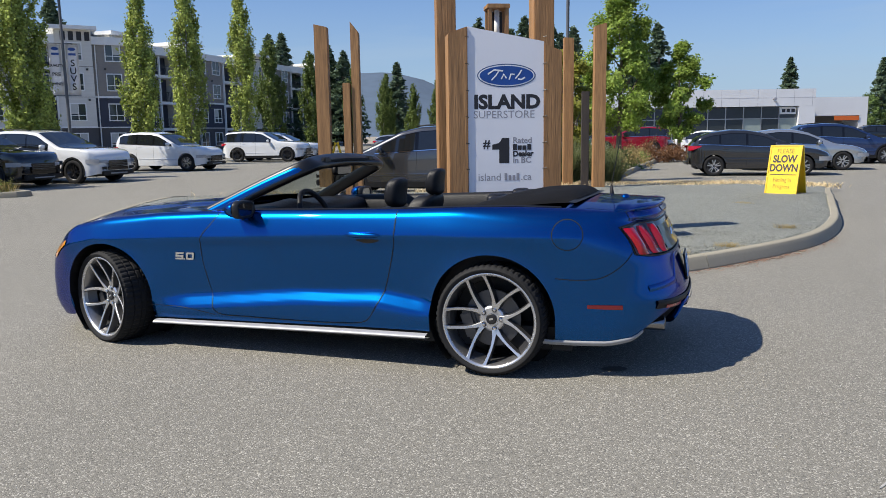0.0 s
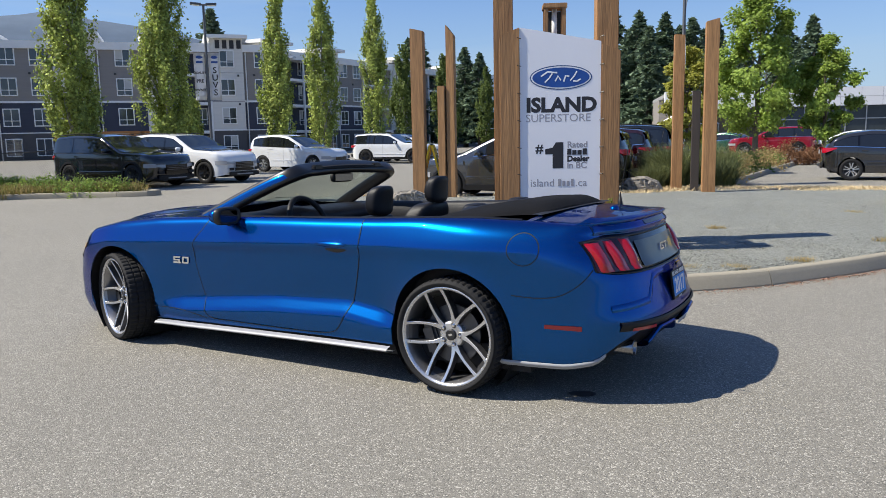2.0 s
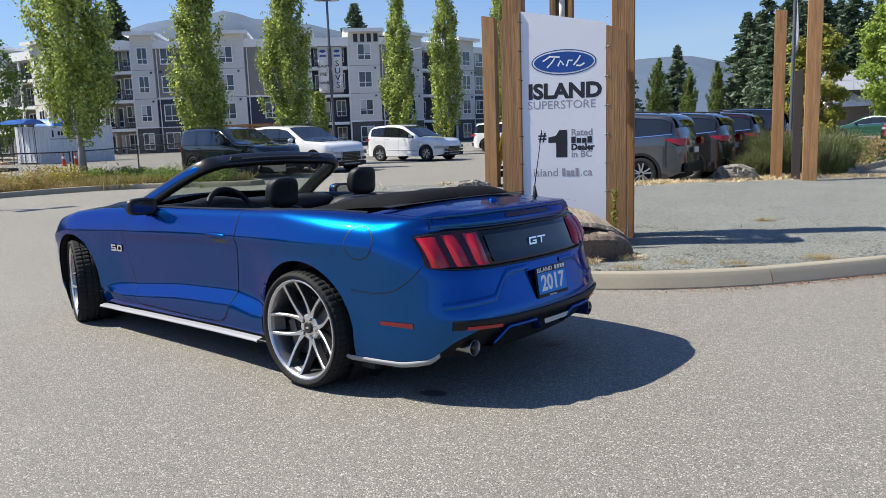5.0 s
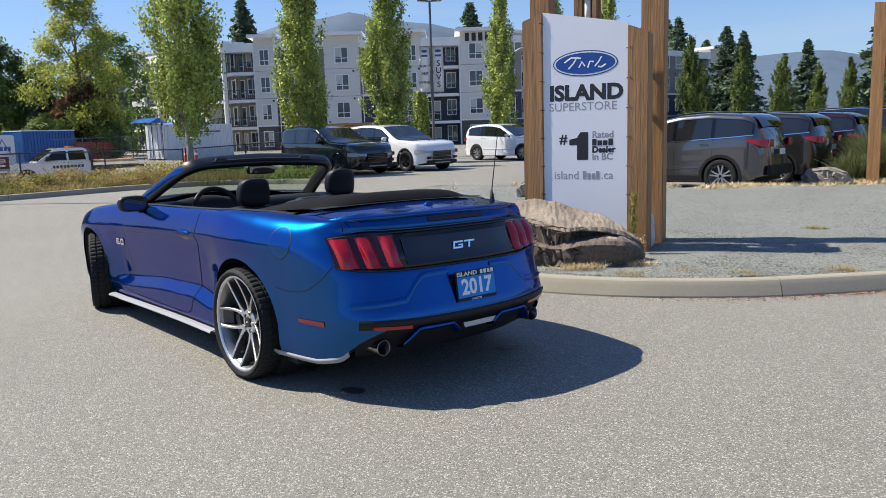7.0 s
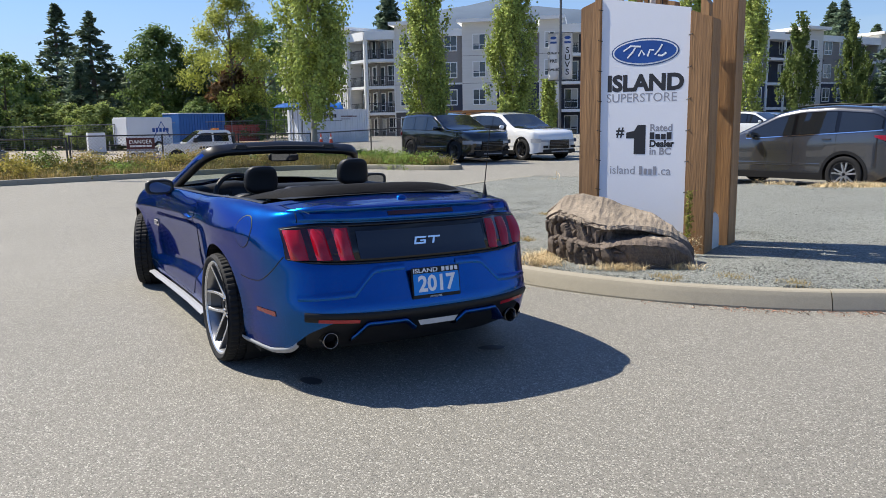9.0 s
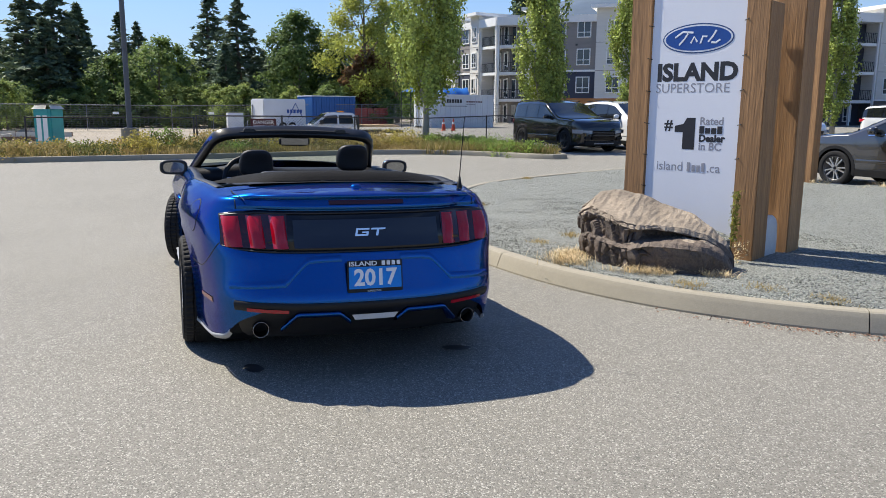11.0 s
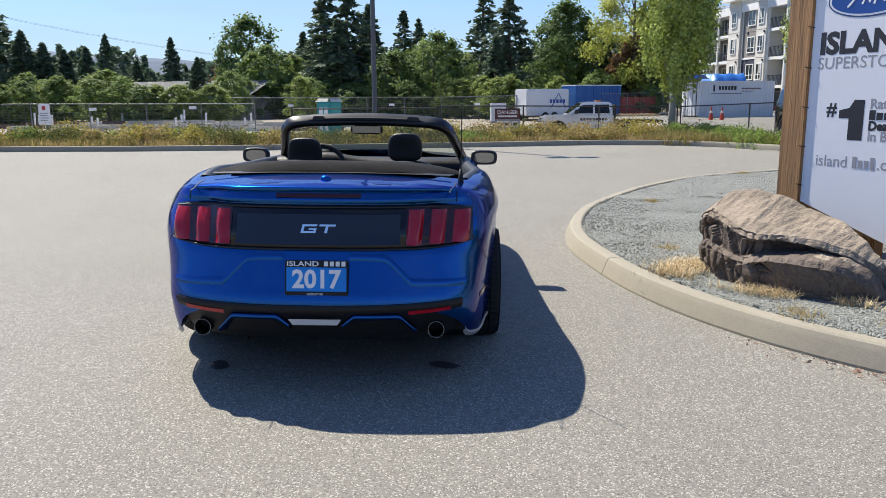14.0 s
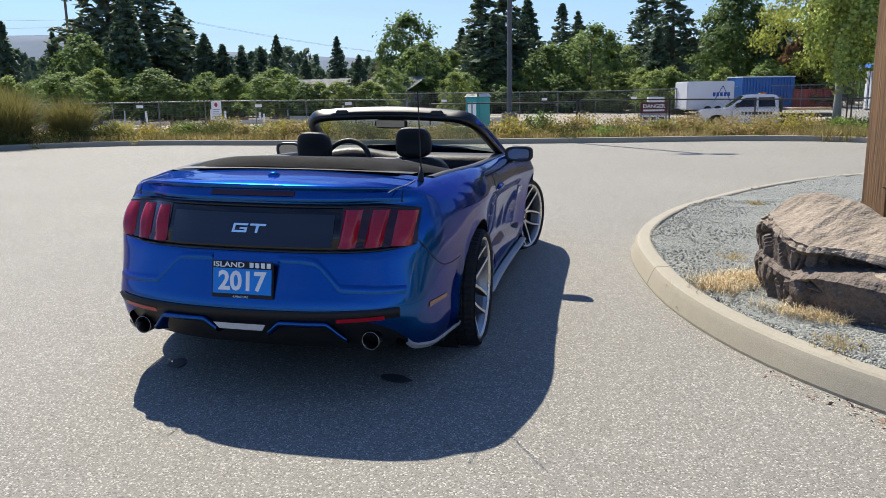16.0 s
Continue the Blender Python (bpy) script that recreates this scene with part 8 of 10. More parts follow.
def facade(parent, bays):
    """Bays of a four-storey front along x; the outside lies towards -y."""
    for x0, x1, kind in bays:
        xm, w = (x0 + x1) / 2, x1 - x0
        if kind == "tower":
            part("wall", boxbm(x0, x1, -0.35, 12, 2.75, 12.15), BEIGE, parent, "beige siding bay")
            part("base_wall", boxbm(x0, x1, -0.30, 12, -0.8, 2.70), SHADEWALL, parent, "grey ground-floor wall, its colour darkened as by tree shade")
            part("roof", boxbm(x0 - 0.5, x1 + 0.5, -1.1, 12.4, 12.15, 12.5), TRIMWHITE, parent, "white overhanging flat roof")
            part("band", boxbm(x0 - 0.02, x1 + 0.02, -0.40, 0.3, 2.70, 2.86), TRIMWHITE, parent)
            for zl in (5.7, 8.65):
                part("reveal", boxbm(x0, x1, -0.362, -0.352, zl, zl + 0.05), GREYSID, parent)
                part("vent", boxbm(xm + w * 0.3, xm + w * 0.3 + 0.2, -0.45, -0.352, zl - 0.35, zl - 0.15), DARKSTEEL, parent)
            for z in WINZ:
                add_window(parent, xm, -0.37 if z > 2 else -0.32, z, 1.5 if w > 2.8 else 1.1)
        elif kind == "grey":
            part("wall", boxbm(x0, x1, 0, 12, 5.85, 10.85), GREYSID, parent, "grey siding wall")
            part("lower_wall", boxbm(x0, x1, 0.003, 12, 2.75, 5.65), NAVY, parent, "navy siding wall")
            part("base_wall", boxbm(x0, x1, 0.02, 12, -0.8, 2.70), SHADEWALL, parent, "grey ground-floor wall, its colour darkened as by tree shade")
            for z0, z1, o in ((5.65, 5.85, 0.05), (2.70, 2.80, 0.05), (8.62, 8.70, 0.02)):
                part("band", boxbm(x0, x1, -o, 0.3, z0, z1), TRIMWHITE if o > 0.03 else GREYSID, parent)
            part("parapet", boxbm(x0 - 0.05, x1 + 0.05, -0.28, 12.2, 10.85, 11.6), TRIMWHITE, parent, "white parapet band")
            part("downpipe", tube(bmesh.new(), [(x0 + 0.28, -0.12, -0.5), (x0 + 0.28, -0.12, 10.8)], 0.06, 6), TRIMWHITE, parent)
            n = 1 if w < 5 else 2
            for i in range(n):
                xx = x0 + w * (i + 0.5) / n + (0.25 if n == 1 else 0)
                for z in WINZ:
                    add_window(parent, xx, -0.03, z)
                for zl in (5.45, 8.4):
                    part("vent", boxbm(xx - 0.9, xx - 0.68, -0.08, -0.002, zl, zl + 0.2), DARKSTEEL, parent)
        else:
            part("wall", boxbm(x0, x1, 1.7, 12, -0.8, 10.85), GREYSID if kind == "balcony" else NAVY, parent, "recessed wall behind balconies")
            part("parapet", boxbm(x0 - 0.05, x1 + 0.05, -0.35, 12.2, 10.75, 11.65), TRIMWHITE, parent, "white parapet band")
            for xx in (x0 + 0.09, x1 - 0.09):
                part("balcony_post", boxbm(xx - 0.09, xx + 0.09, -0.20, 0.02, -0.6, 10.75), TRIMWHITE, parent, "white post")
            if w > 5:
                part("balcony_post", boxbm(xm - 0.09, xm + 0.09, -0.20, 0.02, -0.6, 10.75), TRIMWHITE, parent, "white post")
            for z in LEVELS:
                add_balcony(parent, x0 + 0.2, x1 - 0.2, z)
            for z in WINZ:
                add_window(parent, xm - w * 0.22, 1.67, z - 0.3, 1.5, 2.1)
                if w > 3:
                    add_window(parent, xm + w * 0.25, 1.67, z, 1.1)


AP = thing("apartment_building", Matrix(((0.643, -0.766, 0, -60.6), (0.766, 0.643, 0, 59.9), (0, 0, 1, -0.1), (0, 0, 0, 1))), "four-storey apartment block in beige, grey and navy siding", "building")
facade(AP, [(-27.4, -24, "balcony"), (-24, -21.8, "tower"), (-21.8, -16.4, "grey"), (-16.4, -12.6, "tower"), (-12.6, -8, "grey"), (-8, -5.8, "tower"), (-5.8, -1.6, "navybalcony"), (-1.6, 1.7, "tower"), (1.7, 5, "grey")])
for i in range(4):
    x = -1.05 + i * 0.72
    part("number_bar", boxbm(x, x + 0.45, -0.40, -0.352, 11.15, 12.0), BLACKTXT, AP, "dark plain bar on the wall")
AW = thing("apartment_wing", Matrix(((0, -1, 0, -60.3), (1, 0, 0, 64.2), (0, 0, 1, -0.1), (0, 0, 0, 1))), "wing of the apartment block with balconies and white roofs", "building")
facade(AW, [(0, 4.2, "tower"), (4.2, 10.5, "navybalcony"), (10.5, 13.6, "tower"), (13.6, 19, "grey"), (19, 25.5, "navybalcony"), (25.5, 29, "tower"), (29, 35, "grey"), (35, 41, "navybalcony"), (41, 45, "tower"), (45, 52, "grey")])

AE = thing("apartment_wing", Matrix(((0.985, -0.174, 0, -78.22), (0.174, 0.985, 0, 38.91), (0, 0, 1, -0.1), (0, 0, 0, 1))), "sunlit end wing of the apartment block with corner balconies", "building")
facade(AE, [(-3.6, -0.12, "balcony"), (-5.5, -3.6, "tower"), (-9.0, -5.5, "grey"), (-11.5, -9.0, "tower"), (-17, -11.5, "balcony"), (-20, -17, "tower")])

# dealership
STUCCO = mat("white_panel_cladding", (0.72, 0.73, 0.75), 0.5, var=0.04, vscale=0.5)
GLAZE = mat("showroom_glass", (0.03, 0.038, 0.042), 0.04, var=0.4, vscale=0.5, rvar=0.01, spec=0.9)
PALEGLAZE = mat("papered_glass", (0.30, 0.36, 0.34), 0.2, var=0.1)
ORANGE = mat("orange_panel", (0.62, 0.13, 0.02), 0.5, var=0.05)
DL = thing("dealership_building", Matrix(((0.938, -0.348, 0, -1.9), (0.348, 0.938, 0, 73.8), (0, 0, 1, 0.1), (0, 0, 0, 1))), "low white showroom with dark glazing under a deep fascia", "building")
bm = boxbm(-16, 9.6, 0, 1.0, 3.35, 4.85)
part("fascia", bm, STUCCO, DL, "white panelled fascia")
part("wall", boxbm(8.15, 9.6, 0.002, 14, -0.3, 3.345), STUCCO, DL, "white pier")
part("roof", boxbm(-16, 9.55, 1.002, 14, 4.4, 4.7), ROOFGREY, DL)
part("rear_wall", boxbm(-16, 8.14, 6, 14, -0.3, 4.39), GREYSID, DL)
for i in range(16):
    part("panel_joint", boxbm(-15 + i * 1.62, -14.985 + i * 1.62, -0.006, -0.002, 3.35, 4.85), GREYTXT, DL)
part("panel_joint", boxbm(-16, 9.6, -0.006, -0.002, 4.08, 4.095), GREYTXT, DL)
for i in range(9):
    x = 6.55 - 1.6 * i
    part("glass_pane", boxbm(x + 0.04, x + 1.56, 0.42, 0.46, 0.1, 2.24), PALEGLAZE if i in (0, 2) else GLAZE, DL)
    part("glass_pane", boxbm(x + 0.04, x + 1.56, 0.42, 0.46, 2.32, 3.3), GLAZE, DL)
    part("mullion", boxbm(x - 0.04, x + 0.04, 0.36, 0.5, -0.2, 3.34), STEEL, DL, "pale metal mullion")
part("transom", boxbm(-8, 8.14, 0.37, 0.49, 2.24, 2.32), STEEL, DL)
e = part("window_sign", boxbm(6.62, 8.08, 0.38, 0.415, 2.65, 3.28), TRIMWHITE, DL, "white sign with dark bars")
for i in range(3):
    part("sign_bar", boxbm(6.8 + i * 0.42, 7.1 + i * 0.42, 0.372, 0.379, 2.82, 3.1), BLACKTXT, e)
bm = boxbm(5.75, 5.9, -0.35, -0.003, 3.98, 4.06)
box(bm, 5.70, 5.95, -0.5, -0.35, 3.9, 4.1, 0.02)
part("wall_lamp", bm, GREYTXT, DL, "small grey floodlight")
DR = thing("service_building", Matrix(((0.934, -0.356, 0, 7.6), (0.356, 0.934, 0, 80.6), (0, 0, 1, 0.1), (0, 0, 0, 1))), "white service wing with a dark bay and orange band", "building")
part("fascia", boxbm(-4, 4.7, 0, 8, 2.5, 4.2), STUCCO, DR, "white fascia")
part("wall", boxbm(3.9, 4.7, 0.002, 8, -0.3, 2.495), STUCCO, DR)
part("bay_wall", boxbm(-4, 3.89, 3, 8, -0.3, 2.495), GREYSID, DR, "shaded bay wall")
part("orange_band", boxbm(1.6, 3.9, -0.06, -0.004, 2.05, 2.45), ORANGE, DR, "orange panel")
part("overhead_door", boxbm(-2.2, 1.2, 2.9, 2.995, -0.1, 2.2), GREYTXT, DR, "grey overhead door")

# low house with a long grey roof, behind the site
HR = thing("low_house", pose(-72, -22, -0.4, 0, 0, 74), "low house with a grey shingle roof", "house")
part("wall", boxbm(-10, 10, -4, 4, 0, 2.3), GREYSID, HR)
bm = grid_mesh([[(-10.5, -4.6, 2.1), (-10.5, 0, 3.7), (-10.5, 4.6, 2.1)], [(10.5, -4.6, 2.1), (10.5, 0, 3.7), (10.5, 4.6, 2.1)]])
bmesh.ops.solidify(bm, geom=bm.faces[:], thickness=0.15)
part("roof", bm, ROOFGREY, HR, "grey shingle roof")
for x in (-8.5, -5, 2, 7):
    part("vent", boxbm(x, x + 0.5, -2.6, -2.1, 2.7, 3.2), DARKSTEEL, HR)

# hills round the horizon: elevation of the ridge in degrees for bearings in degrees
RIDGE = [(-180, 3.4), (-162, 3.0), (-157, 3.2), (-150, 3.6), (-140, 4.5), (-130, 4.2), (-110, 3.0), (-60, 2.4), (0, 2.4), (60, 2.0), (90, 2.2), (104, 2.6), (109, 3.2), (111, 3.7), (112, 4.2), (114.5, 4.8), (117, 4.7), (122, 4.6),
         (129, 5.4), (137, 7.0), (141, 7.9), (145, 8.4), (146.6, 8.9), (148.5, 8.6), (152, 8.0), (158, 6.2), (165, 4.4), (172, 3.8), (174, 3.9), (180, 3.4)]
# distance haze is mixed into the blue base colour of the woods
HILL = mat("haze_blue_hill", (0.075, 0.110, 0.160), 0.95, var=0.10, vscale=0.006, grain=0.12, gscale=0.05)
rows = [[], [], [], [], [], []]
for i in range(361):
    a = -180 + i
    for (a0, e0), (a1, e1) in zip(RIDGE, RIDGE[1:]):
        if a0 <= a <= a1:
            el = e0 + (e1 - e0) * (a - a0) / (a1 - a0)
    el += 0.16 * noise.noise(Vector((a * 0.5, 0, 0))) + 0.07 * noise.noise(Vector((a * 1.9, 3, 0)))
    c, s = math.cos(radians(a)), math.sin(radians(a))
    H = 1350 * math.tan(radians(el))
    for k, (r, f) in enumerate(((950, -0.02), (1080, 0.28), (1200, 0.62), (1290, 0.86), (1350, 1.0), (1480, 0.7))):
        z = H * f * (1 + 0.10 * noise.noise(Vector((a * 0.14, k * 1.3, 5))) * (0 < k < 4)) - 4
        rows[k].append((2 + c * r, 4 + s * r, z))
part("backdrop_hills", grid_mesh(rows), HILL, label="wooded hills on the horizon in a blue that holds the haze", smooth=True, kind="structure", category="hills")

# ---- lamps, signs, site ----
BANNER = mat("banner_cloth", (0.74, 0.75, 0.78), 0.7, var=0.05, vscale=3)
POLEGREY = mat("grey_pole_paint", (0.10, 0.105, 0.115), 0.5, var=0.08)
YELLOW = mat("yellow_sign_plastic", (0.80, 0.52, 0.012), 0.5, var=0.05, vscale=4)


def banner(parent, x0, x1, z0, z1, lines, back=False):
    """A banner in the plane y = 0 between two bars, its print towards -y."""
    rows = []
    n = 8
    for j in range(n + 1):
        z = z0 + (z1 - z0) * j / n
        rows.append([(x0 + (x1 - x0) * i / 4, 0.03 * math.sin(j * 1.1 + i * 0.8) * (0 < j < n), z) for i in range(5)])
    bm = grid_mesh(rows)
    bmesh.ops.solidify(bm, geom=bm.faces[:], thickness=0.004)
    b = part("banner", bm, BANNER, parent, "white cloth banner", smooth=True)
    xm = (x0 + x1) / 2
    for z in (z0 - 0.03, z1 + 0.03):
        part("banner_bar", tube(bmesh.new(), [(min(x0, 0), 0, z), (max(x1, 0), 0, z)], 0.018, 8), POLEGREY, parent)
    w = x1 - x0
    bm = disc_bm(w * 0.30, w * 0.14, 0.004, 24)
    o = part("emblem", bm, OVAL, b, "plain blue oval")
    o.matrix_basis = Matrix.Translation((xm, -0.045, z1 - 0.22)) @ pose(0, 0, 0, 90, 0, 0)
    part("print_bar", boxbm(xm - w * 0.30, xm + w * 0.30, -0.046, -0.042, z1 - 0.50, z1 - 0.40), OVAL, b)
    z = z1 - 0.62
    for s, size, gap in lines:
        z -= gap
        lettering("print", s, size, BLACKTXT, b, Matrix.Translation((xm, -0.046, z)) @ pose(0, 0, 0, 90, 0, 0), bold=0.006, align="CENTER")
    return b


def lot_lamp(x, y, rz, h, label, heads=True, banners=(), r=0.075, base=0.75):
    e = thing("lot_lamp", pose(x, y, gz(x, y), 0, 0, rz), label, "street lamp", "parking lot lamps")
    part("pedestal", tube(bmesh.new(), [(0, 0, -0.3), (0, 0, base)], 0.27, 18), CONCRETE, e, "round concrete pedestal")
    part("base_plate", boxbm(-0.17, 0.17, -0.17, 0.17, base, base + 0.03), POLEGREY, e)
    part("pole", tube(bmesh.new(), [(0, 0, base), (0, 0, h)], [r, r * 0.8], 12), POLEGREY, e, "dark square-topped pole")
    if heads:
        for s in (-1, 1):
            bm = boxbm(0.10, 0.62, -0.17, 0.17, -0.05, 0.05, 0.02)
            hd = part("lamp_head", bm, POLEGREY, e, "flat dark lamp head")
            hd.matrix_basis = Matrix.Translation((0, 0, h)) @ pose(0, 0, 0, 0, -3, 0 if s > 0 else 180)
            lens = part("lens", boxbm(0.18, 0.58, -0.13, 0.13, -0.062, -0.051), TRIMWHITE, hd)
        part("arm", tube(bmesh.new(), [(-0.14, 0, h - 0.01), (0.14, 0, h - 0.01)], 0.04, 8), POLEGREY, e)
    for a in banners:
        banner(e, *a)
    return e


SUVS = [("S", 0.42, 0.36), ("U", 0.42, 0.36), ("V", 0.42, 0.36), ("S", 0.42, 0.36)]
QPO = [("QUALITY", 0.15, 0.40), ("PRE", 0.22, 0.42), ("OWNED", 0.17, 0.42)]
BAN2 = ((-0.62, -0.09, 3.5, 5.8, QPO), (0.09, 0.62, 3.5, 5.8, SUVS))
lot_lamp(-28.8, 28.2, 50, 8.1, "twin-head lot lamp with two white banners", True, BAN2)
lot_lamp(-38.6, 59.2, 35, 8.1, "twin-head lot lamp with white banners beyond the cars", True, BAN2)
lot_lamp(-22.7, 2.9, 90, 10.9, "tall dark lot pole on a concrete pedestal", True, (), 0.085, 0.8)
lot_lamp(-7.65, 60.0, 8, 10.6, "tall dark lot lamp with two flat heads behind the maples")
e = thing("banner_post", pose(-4.14, 22.25, gz(-4.1, 22.2), 0, 0, 100), "slim grey post with a white banner", "banner")
part("pole", tube(bmesh.new(), [(0, 0, -0.2), (0, 0, 6.9)], 0.045, 10), POLEGREY, e)
banner(e, 0.07, 0.62, 3.1, 5.5, ())

# curved-arm street lamp by the apartments
e = thing("street_lamp", pose(-41.6, 46.4, -0.1), "galvanised street lamp with a curved arm", "street lamp")
part("pole", tube(bmesh.new(), [(0, 0, 0), (0, 0, 6.6)] + [(1.4 * (1 - math.cos(a)) * 0.75, 0.8 * (1 - math.cos(a)), 6.6 + 1.3 * math.sin(a)) for a in (0.3, 0.6, 0.9, 1.2, 1.5)], [0.10] * 2 + [0.07] * 5, 10), STEEL, e)
part("lamp_head", boxbm(1.0, 1.75, 0.55, 0.95, 7.83, 7.97, 0.03), STEEL, e)

# utility pole and wires
e = thing("utility_pole", pose(-74, -55, 0, 0, 0, 50), "weathered wooden utility pole with a crossarm", "utility pole")
part("pole", tube(bmesh.new(), [(0, 0, -1), (0.15, 0, 13.6)], [0.19, 0.13], 10), BARK, e)
part("crossarm", boxbm(-1.5, 1.7, -0.07, 0.07, 13.0, 13.18), BARK, e)
for x in (-1.3, -0.5, 0.8, 1.5):
    part("insulator", tube(bmesh.new(), [(x, 0, 13.18), (x, 0, 13.36)], 0.05, 6), TRIMWHITE, e)
for k, (x, z) in enumerate(((-1.3, 13.36), (-0.5, 13.36), (0.8, 13.36), (1.5, 13.36), (0.2, 10.4), (0.2, 9.6), (0.2, 8.8))):
    for s in (-1, 1) if k < 2 else (-1,):
        pts = [(x + s * 6 * t, s * 55 * t, z - 2.2 * 4 * 0.5 * t * (1 - t) + (1.2 * t if s < 0 else -7.0 * t)) for t in [i / 12 for i in range(13)]]
        part("wire", tube(bmesh.new(), pts, 0.012, 4), BLACKTXT, e, "sagging black wire")
e = thing("traffic_signal", pose(-80, -60, 0, 0, 0, 55), "steel signal arm with a dark signal head", "traffic light")
part("pole", tube(bmesh.new(), [(0, 0, -0.5), (0, 0, 5.6)], 0.13, 8), STEEL, e)
part("arm", tube(bmesh.new(), [(0, 0, 5.4), (-9, 0, 5.0)], [0.09, 0.05], 8), STEEL, e)
part("signal_head", boxbm(-3.7, -3.3, -0.15, 0.15, 4.3, 5.3, 0.04), BLACKTXT, e)


# A-frame signs
def a_frame(m, label):
    e = thing("a_frame_sign", m, label, "sign", "slow down signs")
    for s in (0, 1):
        b = boxbm(-0.335, 0.335, -0.012, 0.012, 0.0, 1.13, 0.006)
        p = part("board", b, YELLOW, e, "yellow board")
        p.matrix_basis = (Matrix.Identity(4) if s == 0 else pose(0, 0, 0, 0, 0, 180)) @ Matrix.Translation((0, -0.30, 0)) @ pose(0, 0, 0, -14, 0, 0)
        fr = bmesh.new()
        for a in ((-0.36, -0.33, -0.022, 0.022, -0.02, 1.15), (0.33, 0.36, -0.022, 0.022, -0.02, 1.15), (-0.33, 0.33, -0.022, 0.022, 1.12, 1.15), (-0.33, 0.33, -0.022, 0.022, -0.02, 0.02)):
            box(fr, *a)
        part("frame", fr, YELLOW, p, "edge frame")
        F = lambda x, z: Matrix.Translation((x, -0.014, z)) @ pose(0, 0, 0, 90, 0, 0)
        for txt, size, z, bold, mm in (("PLEASE", 0.155, 0.965, 0.0, mat("worn_print", (0.28, 0.20, 0.02), 0.6)), ("SLOW", 0.235, 0.755, 0.008, BLACKTXT), ("DOWN", 0.235, 0.545, 0.008, BLACKTXT), ("Filming in", 0.135, 0.30, 0.0, mat("worn_print", (0.28, 0.20, 0.02), 0.6)), ("Progress", 0.135, 0.15, 0.0, mat("worn_print", (0.28, 0.20, 0.02), 0.6))):
            lettering("print", txt, size, mm, p, F(0, z), bold=bold, align="CENTER", squeeze=0.80)
        part("rule", boxbm(-0.29, 0.29, -0.016, -0.013, 0.462, 0.476), BLACKTXT, p)
    part("hinge", tube(bmesh.new(), [(-0.25, 0, 1.115), (0.25, 0, 1.115)], 0.03, 8), PLASTIC_BLK, e)
    return e


a_frame(pose(1.29, 16.4, gz(1.29, 16.4) + 0.13, 0, 0, -24) @ Matrix.Scale(0.83, 4), "yellow folding slow-down sign on the island gravel")
a_frame(pose(-7.7, 15.1, gz(-7.7, 15.1) + 0.13, 0, 0, -62), "yellow folding slow-down sign behind the timber posts")

# ---- construction site ----
def mesh_fence(name, pts, h, pitch, material, wire, label, post_step, category="fence", post_r=0.03, low=0.05, sag=0.0, posts=None, mesh=True, top=True):
    """A fence of posts, a top rail and diagonal wire mesh along pts."""
    e = thing(name, Matrix(), label, category)
    for (x0, y0), (x1, y1) in zip(pts, pts[1:]):
        a, b = Vector((x0, y0, gz(x0, y0))), Vector((x1, y1, gz(x1, y1)))
        n = max(1, round((b - a).length / post_step))
        for i in range(n + 1):
            if i == n and (x1, y1) != pts[-1]:
                continue
            p = a.lerp(b, i / n)
            part("post", tube(bmesh.new(), [(p.x, p.y, p.z - 0.3), (p.x, p.y, p.z + h + 0.04)], post_r, 8), material, e)
        if top:
            part("rail", tube(bmesh.new(), [a + Vector((0, 0, h)), b + Vector((0, 0, h))], 0.024, 8), material, e)
        if not mesh:
            continue
        L = (b - a).length
        bm = bmesh.new()
        u = (b - a) / L
        nrm = Vector((-u.y, u.x, 0)).normalized() * wire

        def strip(s0, z0, s1, z1):
            p, q = a + u * s0 + Vector((0, 0, z0)), a + u * s1 + Vector((0, 0, z1))
            d = (q - p).normalized().cross(Vector((-u.y, u.x, 0))) * wire
            bm.faces.new([bm.verts.new(v) for v in (p - d, q - d, q + d, p + d)])
        if pitch > 0:
            k = int((L + h) / pitch)
            for i in range(k):
                s = i * pitch
                for sgn in (1, -1):
                    s0, s1 = (s - h, s) if sgn > 0 else (s, s - h)
                    lo, hi = min(s0, s1), max(s0, s1)
                    c0, c1 = max(lo, 0), min(hi, L)
                    if c1 - c0 < 0.05:
                        continue
                    za, zb = low + (c0 - lo) / h * (h - low), low + (c1 - lo) / h * (h - low)
                    if sgn < 0:
                        za, zb = h + low - za, h + low - zb
                    strip(c0, za, c1, zb)
        else:
            z = low
            while z < h:
                strip(0, z, L, z)
                z += 0.15
            for i in range(int(L / 0.3)):
                strip(i * 0.3, low, i * 0.3, h)
        part("wire_mesh", bm, material, e, "see-through wire mesh", kind="stuff")
    return e


DULLWIRE = mat("weathered_galvanised_wire", (0.20, 0.205, 0.21), 0.6, 0.2, var=0.1)
BLACKWIRE = mat("black_coated_wire", (0.022, 0.022, 0.024), 0.5, var=0.1)
mesh_fence("chain_link_fence", [(-25.9, 5.0), (-26.9, 8.2), (-27.9, 11.3), (-28.6, 14.6)], 1.22, 0.13, BLACKWIRE, 0.0035, "low black chain-link fence beside the planting strip", 3.4)
mesh_fence("rail_fence", [(-24.9, -0.4), (-25.9, 4.9)], 1.15, 0.13, BLACKWIRE, 0.003, "black fence posts with a single top rail", 6, mesh=False)
mesh_fence("chain_link_fence", [(-28.8, 14.8), (-30.5, 21.0), (-33, 30)], 1.22, 0.13, BLACKWIRE, 0.0035, "black chain-link fence running towards the apartments", 3.4)
